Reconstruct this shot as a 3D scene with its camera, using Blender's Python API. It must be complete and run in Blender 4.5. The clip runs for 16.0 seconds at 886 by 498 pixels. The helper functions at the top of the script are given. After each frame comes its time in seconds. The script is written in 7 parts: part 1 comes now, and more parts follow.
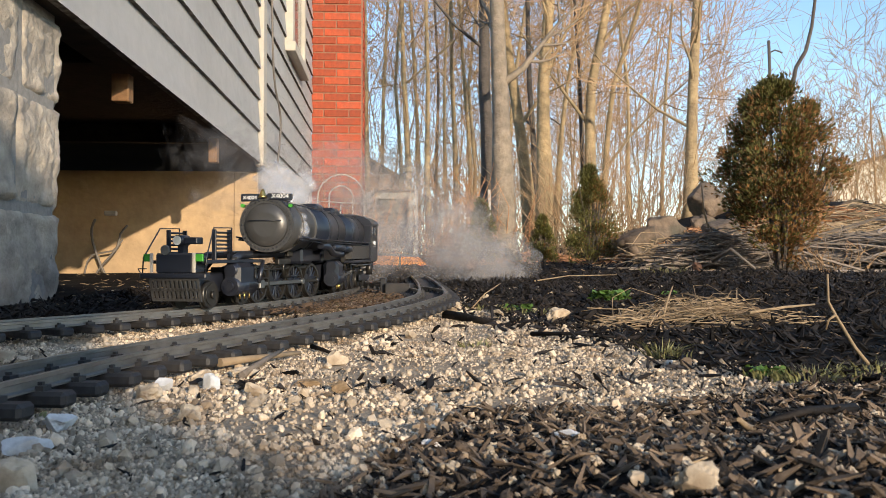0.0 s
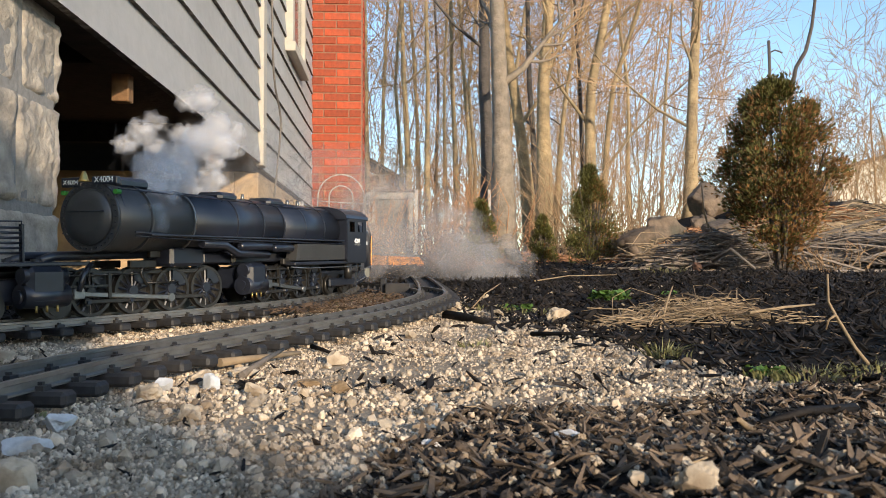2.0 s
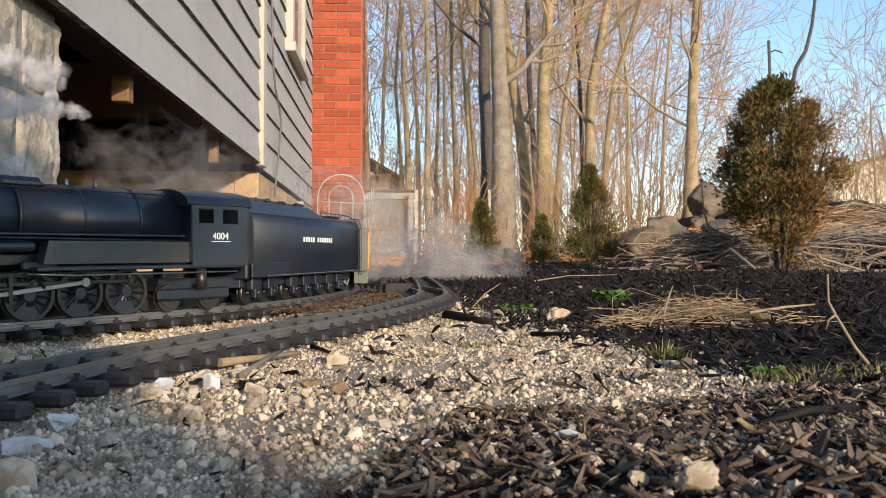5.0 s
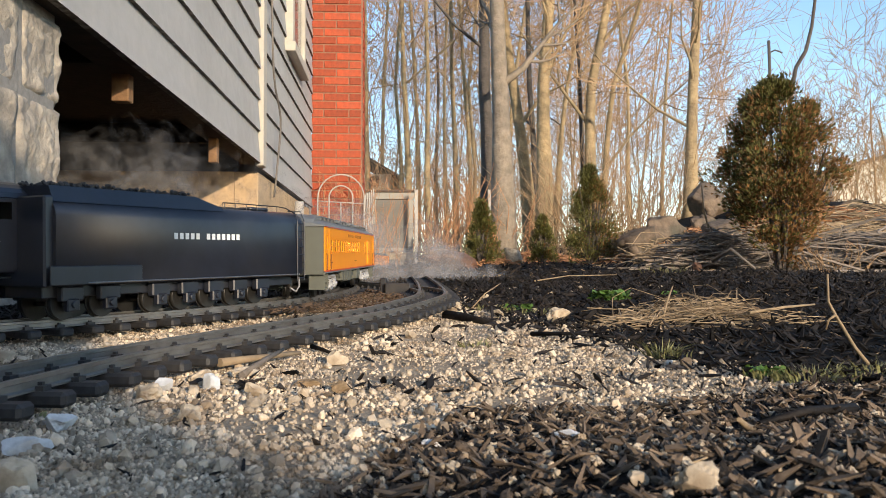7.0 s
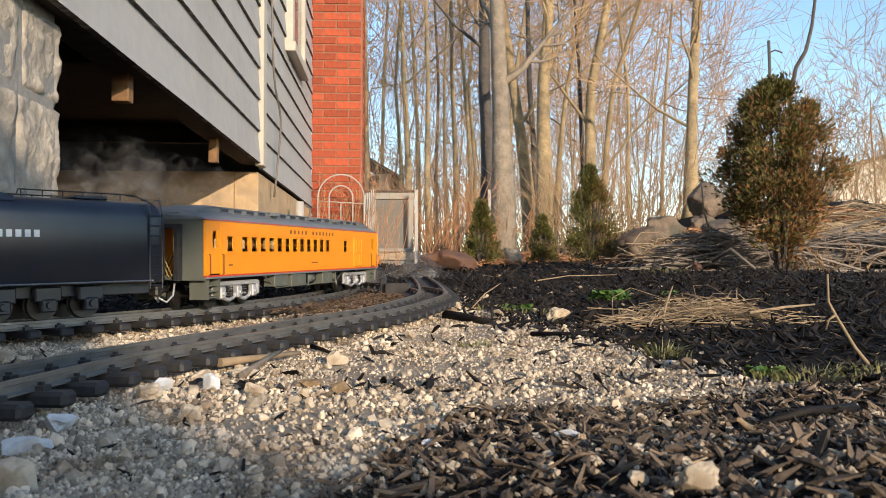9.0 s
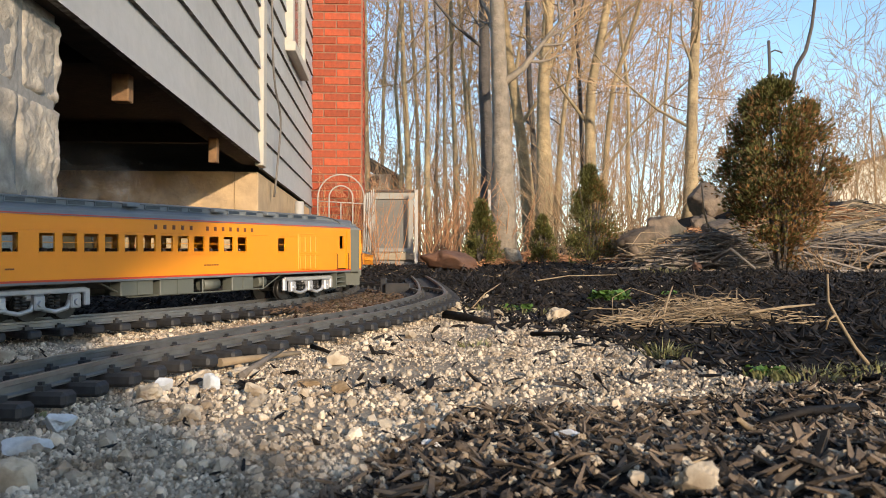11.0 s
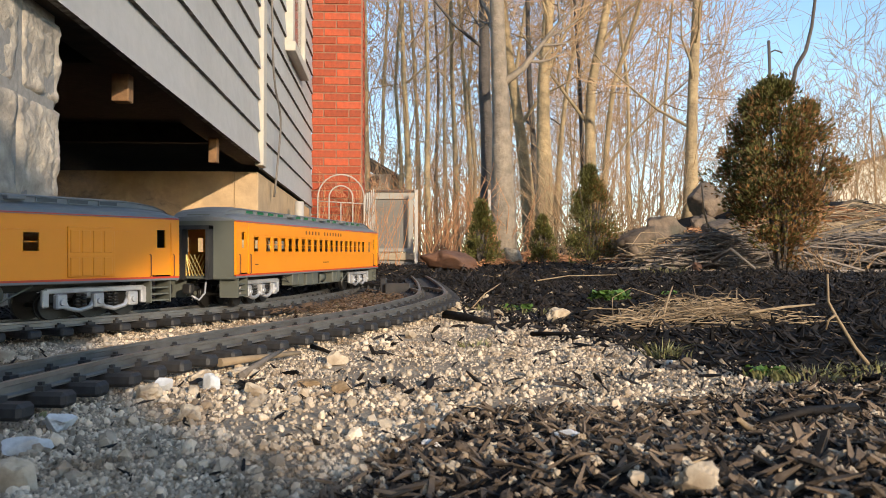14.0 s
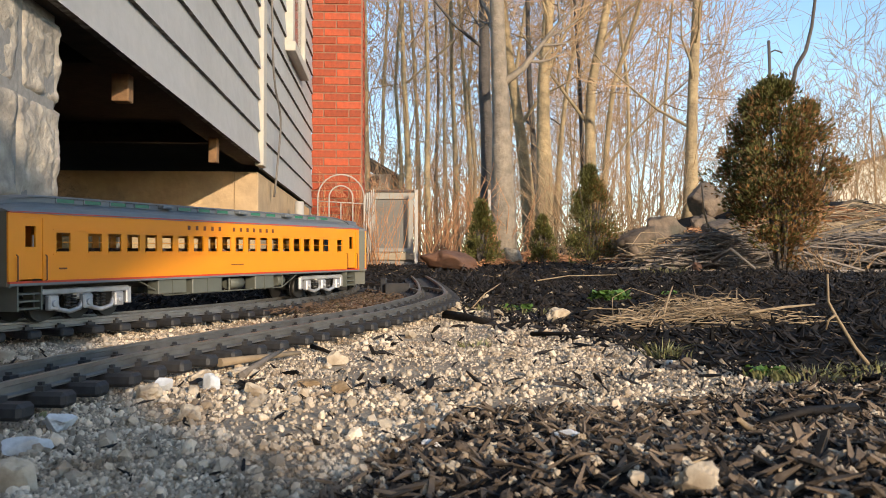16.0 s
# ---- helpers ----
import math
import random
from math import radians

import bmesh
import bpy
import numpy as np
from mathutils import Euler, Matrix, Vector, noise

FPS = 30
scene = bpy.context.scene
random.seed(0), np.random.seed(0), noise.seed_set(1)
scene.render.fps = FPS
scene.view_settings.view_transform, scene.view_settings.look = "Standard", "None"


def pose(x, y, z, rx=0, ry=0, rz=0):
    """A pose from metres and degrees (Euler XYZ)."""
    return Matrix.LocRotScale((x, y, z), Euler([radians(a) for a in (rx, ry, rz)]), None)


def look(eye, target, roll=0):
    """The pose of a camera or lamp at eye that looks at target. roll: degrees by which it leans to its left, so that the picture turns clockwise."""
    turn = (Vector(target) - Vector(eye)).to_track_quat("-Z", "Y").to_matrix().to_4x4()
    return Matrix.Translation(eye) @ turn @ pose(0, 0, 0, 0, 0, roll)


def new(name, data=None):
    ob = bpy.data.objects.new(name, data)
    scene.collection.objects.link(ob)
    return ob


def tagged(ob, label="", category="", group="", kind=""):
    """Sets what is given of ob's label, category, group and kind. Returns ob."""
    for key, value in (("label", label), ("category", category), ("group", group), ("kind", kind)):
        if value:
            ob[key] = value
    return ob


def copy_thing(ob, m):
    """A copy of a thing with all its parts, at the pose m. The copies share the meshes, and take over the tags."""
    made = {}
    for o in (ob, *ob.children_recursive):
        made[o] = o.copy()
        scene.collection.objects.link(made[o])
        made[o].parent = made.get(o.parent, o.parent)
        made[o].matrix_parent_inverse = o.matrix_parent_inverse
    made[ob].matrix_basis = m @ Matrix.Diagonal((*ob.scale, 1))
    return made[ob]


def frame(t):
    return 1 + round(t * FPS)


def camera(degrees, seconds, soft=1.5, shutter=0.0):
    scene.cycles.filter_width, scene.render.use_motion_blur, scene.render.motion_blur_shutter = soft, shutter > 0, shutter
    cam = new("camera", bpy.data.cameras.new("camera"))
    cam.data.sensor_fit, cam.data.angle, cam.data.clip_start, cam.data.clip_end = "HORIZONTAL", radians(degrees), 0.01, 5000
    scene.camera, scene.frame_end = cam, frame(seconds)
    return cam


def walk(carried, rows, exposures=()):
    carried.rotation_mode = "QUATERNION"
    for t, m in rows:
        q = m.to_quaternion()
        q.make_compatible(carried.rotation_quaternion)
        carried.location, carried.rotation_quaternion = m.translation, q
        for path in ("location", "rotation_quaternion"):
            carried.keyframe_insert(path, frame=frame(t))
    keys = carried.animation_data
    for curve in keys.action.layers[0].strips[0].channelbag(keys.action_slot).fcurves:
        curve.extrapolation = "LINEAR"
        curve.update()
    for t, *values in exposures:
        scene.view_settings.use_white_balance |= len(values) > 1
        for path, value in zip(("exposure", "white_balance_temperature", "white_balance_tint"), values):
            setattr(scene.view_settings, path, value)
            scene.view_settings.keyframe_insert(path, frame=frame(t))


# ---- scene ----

# camera: a phone standing almost on the gravel
EYE_Z = 0.0435
cam = camera(56.8, 16.0, soft=0.9)
cam.data.dof.use_dof, cam.data.dof.focus_distance, cam.data.dof.aperture_fstop = True, 1.3, 44.0
EYE = pose(0.0, 0.0, EYE_Z, 90.0 + 1.34, 0.0, 0.0)
walk(cam, [(0.0, EYE), (16.0, EYE)], exposures=[(0.0, 0.69), (16.0, 0.69)])

# ---- light: low winter sun from behind, over the right shoulder ----
SUN_TRAVEL = Vector((-0.51, 1.0, -0.240)).normalized()
world = bpy.data.worlds.new("sky_world")
scene.world = world
world.use_nodes = True
wn = world.node_tree.nodes
sky = wn.new("ShaderNodeTexSky")
sky.sky_type = "NISHITA"
sky.sun_disc = False
sky.sun_elevation = math.asin(-SUN_TRAVEL.z)
sky.sun_rotation = math.atan2(-SUN_TRAVEL.x, -SUN_TRAVEL.y)
sky.air_density, sky.dust_density, sky.ozone_density = 0.9, 0.4, 2.0
wn["Background"].inputs["Strength"].default_value = 0.195
world.node_tree.links.new(sky.outputs[0], wn["Background"].inputs["Color"])
sun_data = bpy.data.lights.new("sun", "SUN")
sun_data.energy = 3.2
sun_data.angle = radians(0.6)
sun_data.color = (1.0, 0.82, 0.61)
sun = new("sun", sun_data)
sun.matrix_world = look((6.0, -12.0, 4.0), Vector((6.0, -12.0, 4.0)) + SUN_TRAVEL)


# ---- materials ----
def mat(name, colour, rough=0.8, metal=0.0, vary=0.25, scale=40.0, bump=0.0, bump_scale=None,
        colour2=None, per_object=0.0, per_island=0.0, spec=0.5, fine=8.0, stain=None, stain_scale=3.0,
        stain_amount=0.45, emit=None):
    """A surface with variation at two scales, grain bump and optional tint by object or by island."""
    m = bpy.data.materials.new(name)
    m.use_nodes = True
    nt = m.node_tree
    b = nt.nodes["Principled BSDF"]
    b.inputs["Roughness"].default_value = rough
    b.inputs["Metallic"].default_value = metal
    b.inputs["Specular IOR Level"].default_value = spec
    link = nt.links.new
    tc = nt.nodes.new("ShaderNodeTexCoord")
    n1 = nt.nodes.new("ShaderNodeTexNoise")
    n1.inputs["Scale"].default_value = scale
    n1.inputs["Detail"].default_value = fine
    n1.inputs["Roughness"].default_value = 0.65
    link(tc.outputs["Object"], n1.inputs["Vector"])
    ramp = nt.nodes.new("ShaderNodeMapRange")
    ramp.inputs["From Min"].default_value, ramp.inputs["From Max"].default_value = 0.3, 0.7
    link(n1.outputs["Fac"], ramp.inputs["Value"])
    mix = nt.nodes.new("ShaderNodeMix")
    mix.data_type = "RGBA"
    c2 = colour2 or tuple(c * (1 - vary) for c in colour)
    c1 = colour if colour2 else tuple(min(1, c * (1 + vary)) for c in colour)
    mix.inputs["A"].default_value = (*c1, 1)
    mix.inputs["B"].default_value = (*c2, 1)
    link(ramp.outputs[0], mix.inputs["Factor"])
    out = mix.outputs["Result"]
    if stain:
        n2 = nt.nodes.new("ShaderNodeTexNoise")
        n2.inputs["Scale"].default_value = stain_scale
        n2.inputs["Detail"].default_value = 5.0
        link(tc.outputs["Object"], n2.inputs["Vector"])
        r2 = nt.nodes.new("ShaderNodeMapRange")
        r2.inputs["From Min"].default_value, r2.inputs["From Max"].default_value = 0.48, 0.68
        r2.inputs["To Max"].default_value = stain_amount
        link(n2.outputs["Fac"], r2.inputs["Value"])
        mx = nt.nodes.new("ShaderNodeMix")
        mx.data_type = "RGBA"
        mx.inputs["B"].default_value = (*stain, 1)
        link(r2.outputs[0], mx.inputs["Factor"])
        link(out, mx.inputs["A"])
        out = mx.outputs["Result"]
    for amount, kind, socket in ((per_object, "ShaderNodeObjectInfo", "Random"), (per_island, "ShaderNodeNewGeometry", "Random Per Island")):
        if amount:
            info = nt.nodes.new(kind)
            hs = nt.nodes.new("ShaderNodeHueSaturation")
            mr = nt.nodes.new("ShaderNodeMapRange")
            mr.inputs["To Min"].default_value, mr.inputs["To Max"].default_value = 1 - amount, 1 + amount
            link(info.outputs[socket], mr.inputs["Value"])
            link(mr.outputs[0], hs.inputs["Value"])
            link(out, hs.inputs["Color"])
            out = hs.outputs["Color"]
    link(out, b.inputs["Base Color"])
    if bump:
        n3 = nt.nodes.new("ShaderNodeTexNoise")
        n3.inputs["Scale"].default_value = bump_scale or scale * 2
        n3.inputs["Detail"].default_value = 6.0
        link(tc.outputs["Object"], n3.inputs["Vector"])
        bp = nt.nodes.new("ShaderNodeBump")
        bp.inputs["Strength"].default_value = min(1.0, bump)
        bp.inputs["Distance"].default_value = 0.4 / (bump_scale or scale * 2)
        link(n3.outputs["Fac"], bp.inputs["Height"])
        link(bp.outputs[0], b.inputs["Normal"])
    if emit:
        b.inputs["Emission Color"].default_value = (*emit[:3], 1)
        b.inputs["Emission Strength"].default_value = emit[3]
    return m


M_SOIL = mat("dark_soil", (0.012, 0.0105, 0.0095), 0.95, scale=60, bump=0.8, stain=(0.035, 0.028, 0.021), stain_scale=6, spec=0.12)
M_GRIT = mat("grit_bed", (0.40, 0.315, 0.22), 0.95, scale=300, vary=0.5, bump=0.9, bump_scale=350, stain=(0.17, 0.12, 0.075), stain_scale=22, stain_amount=0.7)
M_GRAVEL = mat("pea_gravel", (0.53, 0.435, 0.325), 0.88, scale=120, vary=0.3, per_island=0.6, bump=0.5, bump_scale=500, stain=(0.25, 0.165, 0.095), stain_scale=24, stain_amount=0.75)
M_STONE = mat("pale_stone", (0.50, 0.41, 0.30), 0.88, scale=90, vary=0.3, per_object=0.2, bump=0.6, bump_scale=260, stain=(0.26, 0.18, 0.11), stain_scale=45, stain_amount=0.7)
M_WHITE_STONE = mat("bluish_white_stone", (0.60, 0.60, 0.60), 0.8, scale=90, vary=0.2, bump=0.6, bump_scale=220, stain=(0.36, 0.34, 0.31), stain_scale=45)
M_CLOD = mat("dried_clay_clod", (0.27, 0.185, 0.105), 0.95, scale=120, vary=0.35, bump=0.9, bump_scale=300)
M_MULCH = mat("bark_mulch", (0.0135, 0.012, 0.012), 0.72, scale=70, per_island=0.9, bump=0.6, stain=(0.058, 0.043, 0.031), stain_scale=14, spec=0.22)
M_BARKBROWN = mat("brown_bark_chunks", (0.125, 0.089, 0.060), 0.85, scale=90, per_island=0.6, bump=0.6)
M_STRAW = mat("dry_straw", (0.31, 0.225, 0.135), 0.8, scale=60, per_island=0.35)
M_DEADTWIG = mat("weathered_twig", (0.20, 0.165, 0.135), 0.85, scale=60, per_island=0.4, bump=0.3)
M_GRASS = mat("fresh_grass", (0.17, 0.165, 0.065), 0.6, scale=30, per_island=0.35)
M_CLOVER = mat("clover_leaf", (0.075, 0.15, 0.025), 0.6, scale=30, per_island=0.3)
M_SIDING = mat("grey_lap_siding", (0.41, 0.40, 0.385), 0.75, scale=18, vary=0.07, bump=0.12, bump_scale=60, per_object=0.04, stain=(0.30, 0.28, 0.26), stain_scale=2.5, stain_amount=0.35)
# underside of each board butt: darker than the face, with pale chips
M_BUTT = mat("dark_chipped_board_edge", (0.10, 0.085, 0.07), 0.9, scale=40, vary=0.4, bump=0.5, stain=(0.5, 0.45, 0.4), stain_scale=30, stain_amount=0.5)
M_TRIM = mat("cream_trim", (0.48, 0.44, 0.375), 0.7, scale=25, vary=0.06, bump=0.15, stain=(0.48, 0.42, 0.33), stain_scale=6)
M_BLOCK = mat("weathered_concrete_block", (0.40, 0.35, 0.285), 0.95, scale=26, vary=0.34, bump=1.0, bump_scale=110, stain=(0.16, 0.15, 0.14), stain_scale=9, stain_amount=0.7, per_object=0.05)
M_MORTAR = mat("grey_mortar", (0.25, 0.24, 0.225), 0.95, scale=60, vary=0.2, bump=0.6)
M_CELLAR = mat("rendered_foundation", (0.50, 0.35, 0.20), 0.9, scale=9, vary=0.18, bump=0.3, bump_scale=30, stain=(0.34, 0.25, 0.16), stain_scale=2.2)
# near-black base puts the cellar's lack of light into the timber colour
M_DARKWOOD = mat("shade_toned_old_timber", (0.05, 0.034, 0.024), 0.9, scale=20, vary=0.3, bump=0.3)
M_BRICK = mat("red_brick", (0.37, 0.066, 0.025), 0.88, scale=30, vary=0.25, bump=0.5, bump_scale=90, per_object=0.28, stain=(0.26, 0.07, 0.035), stain_scale=7, stain_amount=0.6)
M_LIME = mat("lime_mortar", (0.25, 0.135, 0.09), 0.95, scale=50, vary=0.2, bump=0.5, stain=(0.32, 0.17, 0.11), stain_scale=7)
# on the trees, pale and dark bark colours stand for sunlit and shaded trunks
M_BARK_PALE = mat("sunlit_tone_grey_bark", (0.35, 0.26, 0.145), 0.9, scale=9, vary=0.4, bump=0.9, bump_scale=22, stain=(0.17, 0.13, 0.085), stain_scale=1.8, stain_amount=0.6, per_object=0.12)
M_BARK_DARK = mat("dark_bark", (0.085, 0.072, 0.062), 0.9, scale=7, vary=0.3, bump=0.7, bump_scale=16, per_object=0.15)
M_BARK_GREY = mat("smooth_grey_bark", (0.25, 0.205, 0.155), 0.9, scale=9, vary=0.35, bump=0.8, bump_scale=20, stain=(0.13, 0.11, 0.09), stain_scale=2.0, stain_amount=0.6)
M_TWIG = mat("winter_twigs", (0.33, 0.215, 0.12), 0.9, scale=6, vary=0.25, per_island=0.25)
M_REDTWIG = mat("reddish_stems", (0.40, 0.20, 0.095), 0.85, scale=12, vary=0.25, per_island=0.3)
M_NEEDLE = mat("spruce_needles", (0.108, 0.104, 0.024), 0.7, scale=5, vary=0.3, per_island=0.5)
M_NEEDLE_BROWN = mat("rusty_needles", (0.235, 0.118, 0.040), 0.75, scale=6, vary=0.3, per_island=0.5)
M_ROCK = mat("field_stone", (0.145, 0.105, 0.072), 0.9, scale=14, vary=0.45, bump=1.0, bump_scale=30, stain=(0.075, 0.075, 0.055), stain_scale=6, stain_amount=0.8, per_object=0.15)
M_RED_ROCK = mat("red_brown_stone", (0.125, 0.062, 0.038), 0.8, scale=9, vary=0.25, bump=0.5, bump_scale=22, stain=(0.10, 0.06, 0.045), stain_scale=4)
M_TIE = mat("black_plastic_tie", (0.022, 0.022, 0.024), 0.6, scale=90, vary=0.3, bump=0.3, stain=(0.08, 0.07, 0.06), stain_scale=25, stain_amount=0.5)
M_RAIL = mat("dull_brass_rail", (0.25, 0.24, 0.225), 0.42, metal=0.7, scale=60, vary=0.2, bump=0.15, stain=(0.16, 0.13, 0.10), stain_scale=20)
# blue in this black base stands in for the sky reflected off the engine
M_BLACK = mat("sky_tinted_black_paint", (0.013, 0.016, 0.026), 0.33, scale=40, vary=0.3, spec=0.7, stain=(0.035, 0.035, 0.036), stain_scale=14, stain_amount=0.25)
M_GRAPHITE = mat("graphite_smokebox", (0.072, 0.071, 0.070), 0.36, metal=0.35, scale=40, vary=0.12, stain=(0.10, 0.10, 0.10), stain_scale=14)
M_STEEL = mat("bright_steel", (0.30, 0.295, 0.285), 0.38, metal=0.9, scale=60, vary=0.15)
M_DARKSTEEL = mat("oily_steel", (0.06, 0.057, 0.053), 0.4, metal=0.7, scale=60, vary=0.25)
M_BRASS = mat("brass", (0.65, 0.45, 0.15), 0.3, metal=1.0, scale=60, vary=0.1)
M_SILVER = mat("silver_truck_paint", (0.46, 0.46, 0.47), 0.35, metal=0.35, scale=70, vary=0.12, stain=(0.25, 0.24, 0.23), stain_scale=40, stain_amount=0.35)
M_YELLOW = mat("armour_yellow", (0.80, 0.275, 0.006), 0.42, scale=20, vary=0.03, bump=0.03)
M_CARROOF = mat("car_roof_grey", (0.145, 0.157, 0.165), 0.5, scale=30, vary=0.08)
M_CAREND = mat("car_end_grey", (0.105, 0.110, 0.090), 0.5, scale=30, vary=0.08)
M_RED = mat("red_stripe", (0.52, 0.045, 0.015), 0.45, scale=30, vary=0.05)
M_DARKLETTER = mat("brown_lettering", (0.16, 0.05, 0.02), 0.6, vary=0.05)
M_WHITE = mat("white_lettering", (0.78, 0.78, 0.76), 0.6, vary=0.05)
M_INTERIOR = mat("car_interior", (0.10, 0.055, 0.045), 0.8, vary=0.2)
M_GREENGLASS = mat("green_clerestory_glass", (0.02, 0.13, 0.07), 0.15, vary=0.1)
M_LIGHTGREY = mat("painted_metal_grey", (0.30, 0.285, 0.25), 0.6, scale=14, vary=0.08, bump=0.1, stain=(0.40, 0.36, 0.30), stain_scale=4)
M_WHITEPAINT = mat("white_paint", (0.42, 0.395, 0.36), 0.6, scale=14, vary=0.06, stain=(0.5, 0.44, 0.36), stain_scale=5)
M_SCREEN = mat("grey_panel", (0.20, 0.19, 0.17), 0.7, scale=8, vary=0.06)
M_TIMBER = mat("weathered_timber", (0.36, 0.29, 0.20), 0.85, scale=14, vary=0.2, bump=0.3)
M_BLOCKWOOD = mat("old_brown_timber", (0.22, 0.12, 0.055), 0.85, scale=25, vary=0.3, bump=0.3)
M_GREEN = mat("green_flag_paint", (0.05, 0.30, 0.03), 0.5, vary=0.08)
M_LENS = mat("headlamp_glass", (0.85, 0.80, 0.70), 0.15, vary=0.03)
M_SHINGLE = mat("brown_shingle", (0.12, 0.085, 0.065), 0.9, scale=12, vary=0.25, bump=0.4)
M_HOUSE_FAR = mat("tan_wall", (0.50, 0.42, 0.32), 0.8, scale=4, vary=0.06)
M_GARAGE = mat("cream_garage_wall", (0.62, 0.57, 0.47), 0.8, scale=3, vary=0.05)
M_CABLE = mat("grey_cable", (0.16, 0.14, 0.12), 0.6, vary=0.15)


def glass_mat(name, tint):
    m = bpy.data.materials.new(name)
    m.use_nodes = True
    b = m.node_tree.nodes["Principled BSDF"]
    b.inputs["Base Color"].default_value = (*tint, 1)
    b.inputs["Transmission Weight"].default_value = 1.0
    b.inputs["Roughness"].default_value = 0.03
    b.inputs["IOR"].default_value = 1.08
    return m


M_GLASS = glass_mat("window_glass", (0.93, 0.95, 0.95))


# ---- building blocks ----
def mesh_of(name, bm, material, smooth=False):
    me = bpy.data.meshes.new(name)
    bm.to_mesh(me)
    bm.free()
    if smooth:
        for p in me.polygons:
            p.use_smooth = True
    for m in (material if isinstance(material, (list, tuple)) else [material]):
        me.materials.append(m)
    return me


def part(name, bm, material, parent=None, label="", smooth=False, at=None):
    ob = new(name, mesh_of(name, bm, material, smooth))
    if at is not None:
        ob.matrix_basis = at
    if parent is not None:
        ob.parent = parent
    return tagged(ob, label)


def share(name, me, parent, m, label=""):
    ob = new(name, me)
    ob.matrix_basis = m
    ob.parent = parent
    return tagged(ob, label)


def empty(name, m, label="", category="", group="", kind=""):
    ob = new(name)
    ob.empty_display_size = 0.05
    ob.matrix_basis = m
    return tagged(ob, label, category, group, kind)


def box(bm, x0, x1, y0, y1, z0, z1, bevel=0.0, m=None, mi=0):
    r = bmesh.ops.create_cube(bm, size=1.0)
    vs = r["verts"]
    for v in vs:
        v.co = Vector((x0 + (v.co.x + 0.5) * (x1 - x0), y0 + (v.co.y + 0.5) * (y1 - y0), z0 + (v.co.z + 0.5) * (z1 - z0)))
    if m is not None:
        for v in vs:
            v.co = m @ v.co
    fs = set(f for v in vs for f in v.link_faces)
    for f in fs:
        f.material_index = mi
    if bevel:
        es = list(set(e for v in vs for e in v.link_edges))
        bmesh.ops.bevel(bm, geom=es, offset=bevel, segments=1, affect="EDGES")
    return vs


def tube(bm, pts, radii, sides=6, cap=True, mi=0):
    """A tube along pts with a radius at each."""
    rings = []
    n = len(pts)
    up = None
    for i, p in enumerate(pts):
        a, b = pts[max(0, i - 1)], pts[min(n - 1, i + 1)]
        d = (Vector(b) - Vector(a))
        d = d.normalized() if d.length > 1e-9 else Vector((0, 0, 1))
        if up is None:
            up = Vector((1, 0, 0)) if abs(d.x) < 0.8 else Vector((0, 1, 0))
        u = (up - d * up.dot(d))
        u = u.normalized() if u.length > 1e-6 else d.orthogonal().normalized()
        up = u
        w = d.cross(u)
        r = radii[i] if isinstance(radii, (list, tuple)) else radii
        rings.append([bm.verts.new(Vector(p) + (u * math.cos(2 * math.pi * k / sides) + w * math.sin(2 * math.pi * k / sides)) * r) for k in range(sides)])
    for i in range(n - 1):
        for k in range(sides):
            f = bm.faces.new((rings[i][k], rings[i][(k + 1) % sides], rings[i + 1][(k + 1) % sides], rings[i + 1][k]))
            f.material_index = mi
            f.smooth = sides > 5
    if cap:
        for ring in (list(reversed(rings[0])), rings[-1]):
            bm.faces.new(ring).material_index = mi


def cyl(bm, a, b, r, r2=None, sides=20, mi=0):
    tube(bm, [Vector(a), Vector(b)], [r, r if r2 is None else r2], sides, mi=mi)


def blob(bm, centre, size, rough=0.25, sub=2, freq=1.3, seed=0.0, m=None):
    """A stone: a sphere cut unevenly by noise."""
    r = bmesh.ops.create_icosphere(bm, subdivisions=sub, radius=1.0)
    for v in r["verts"]:
        d = v.co.normalized()
        k = 1 + rough * noise.noise(d * freq + Vector((seed, seed * 1.7, -seed))) + rough * 0.4 * noise.noise(d * freq * 3.1 + Vector((seed, 4, seed)))
        co = Vector((d.x * size[0] * k, d.y * size[1] * k, d.z * size[2] * k))
        v.co = (m @ co if m is not None else co) + Vector(centre)


def smooth01(x):
    x = max(0.0, min(1.0, x))
    return x * x * (3 - 2 * x)


# ---- plan of the main line: heading from the y axis, s grows away from the camera ----
def lay_main():
    step = 0.01
    pts = {0: (Vector((-0.2152, 1.5007)), 0.0933)}

    def bend(s):
        if s < -1.195:
            return 0.0
        if s < -0.80:
            return -1.9
        if s < 0.0:
            return 0.8177
        if s < 0.9:
            return 0.60
        if s < 1.71:
            return -0.55
        if s < 4.25:
            return 0.0
        if s < 7.4:
            return -0.357
        return 0.0
    p, h = pts[0]
    p = p.copy()
    for i in range(0, 900):
        s = (i + 0.5) * step
        h2 = h - bend(s) * step
        m = (h + h2) / 2
        p = p + Vector((math.sin(m), math.cos(m))) * step
        h = h2
        pts[i + 1] = (p.copy(), h)
    p, h = pts[0]
    p = p.copy()
    for i in range(0, -460, -1):
        s = (i - 0.5) * step
        h2 = h + bend(s) * step
        m = (h + h2) / 2
        p = p - Vector((math.sin(m), math.cos(m))) * step
        h = h2
        pts[i - 1] = (p.copy(), h)
    return pts


MAIN = lay_main()


def rail_z(s):
    return 0.0187 * max(-1.0, min(s, 1.3))


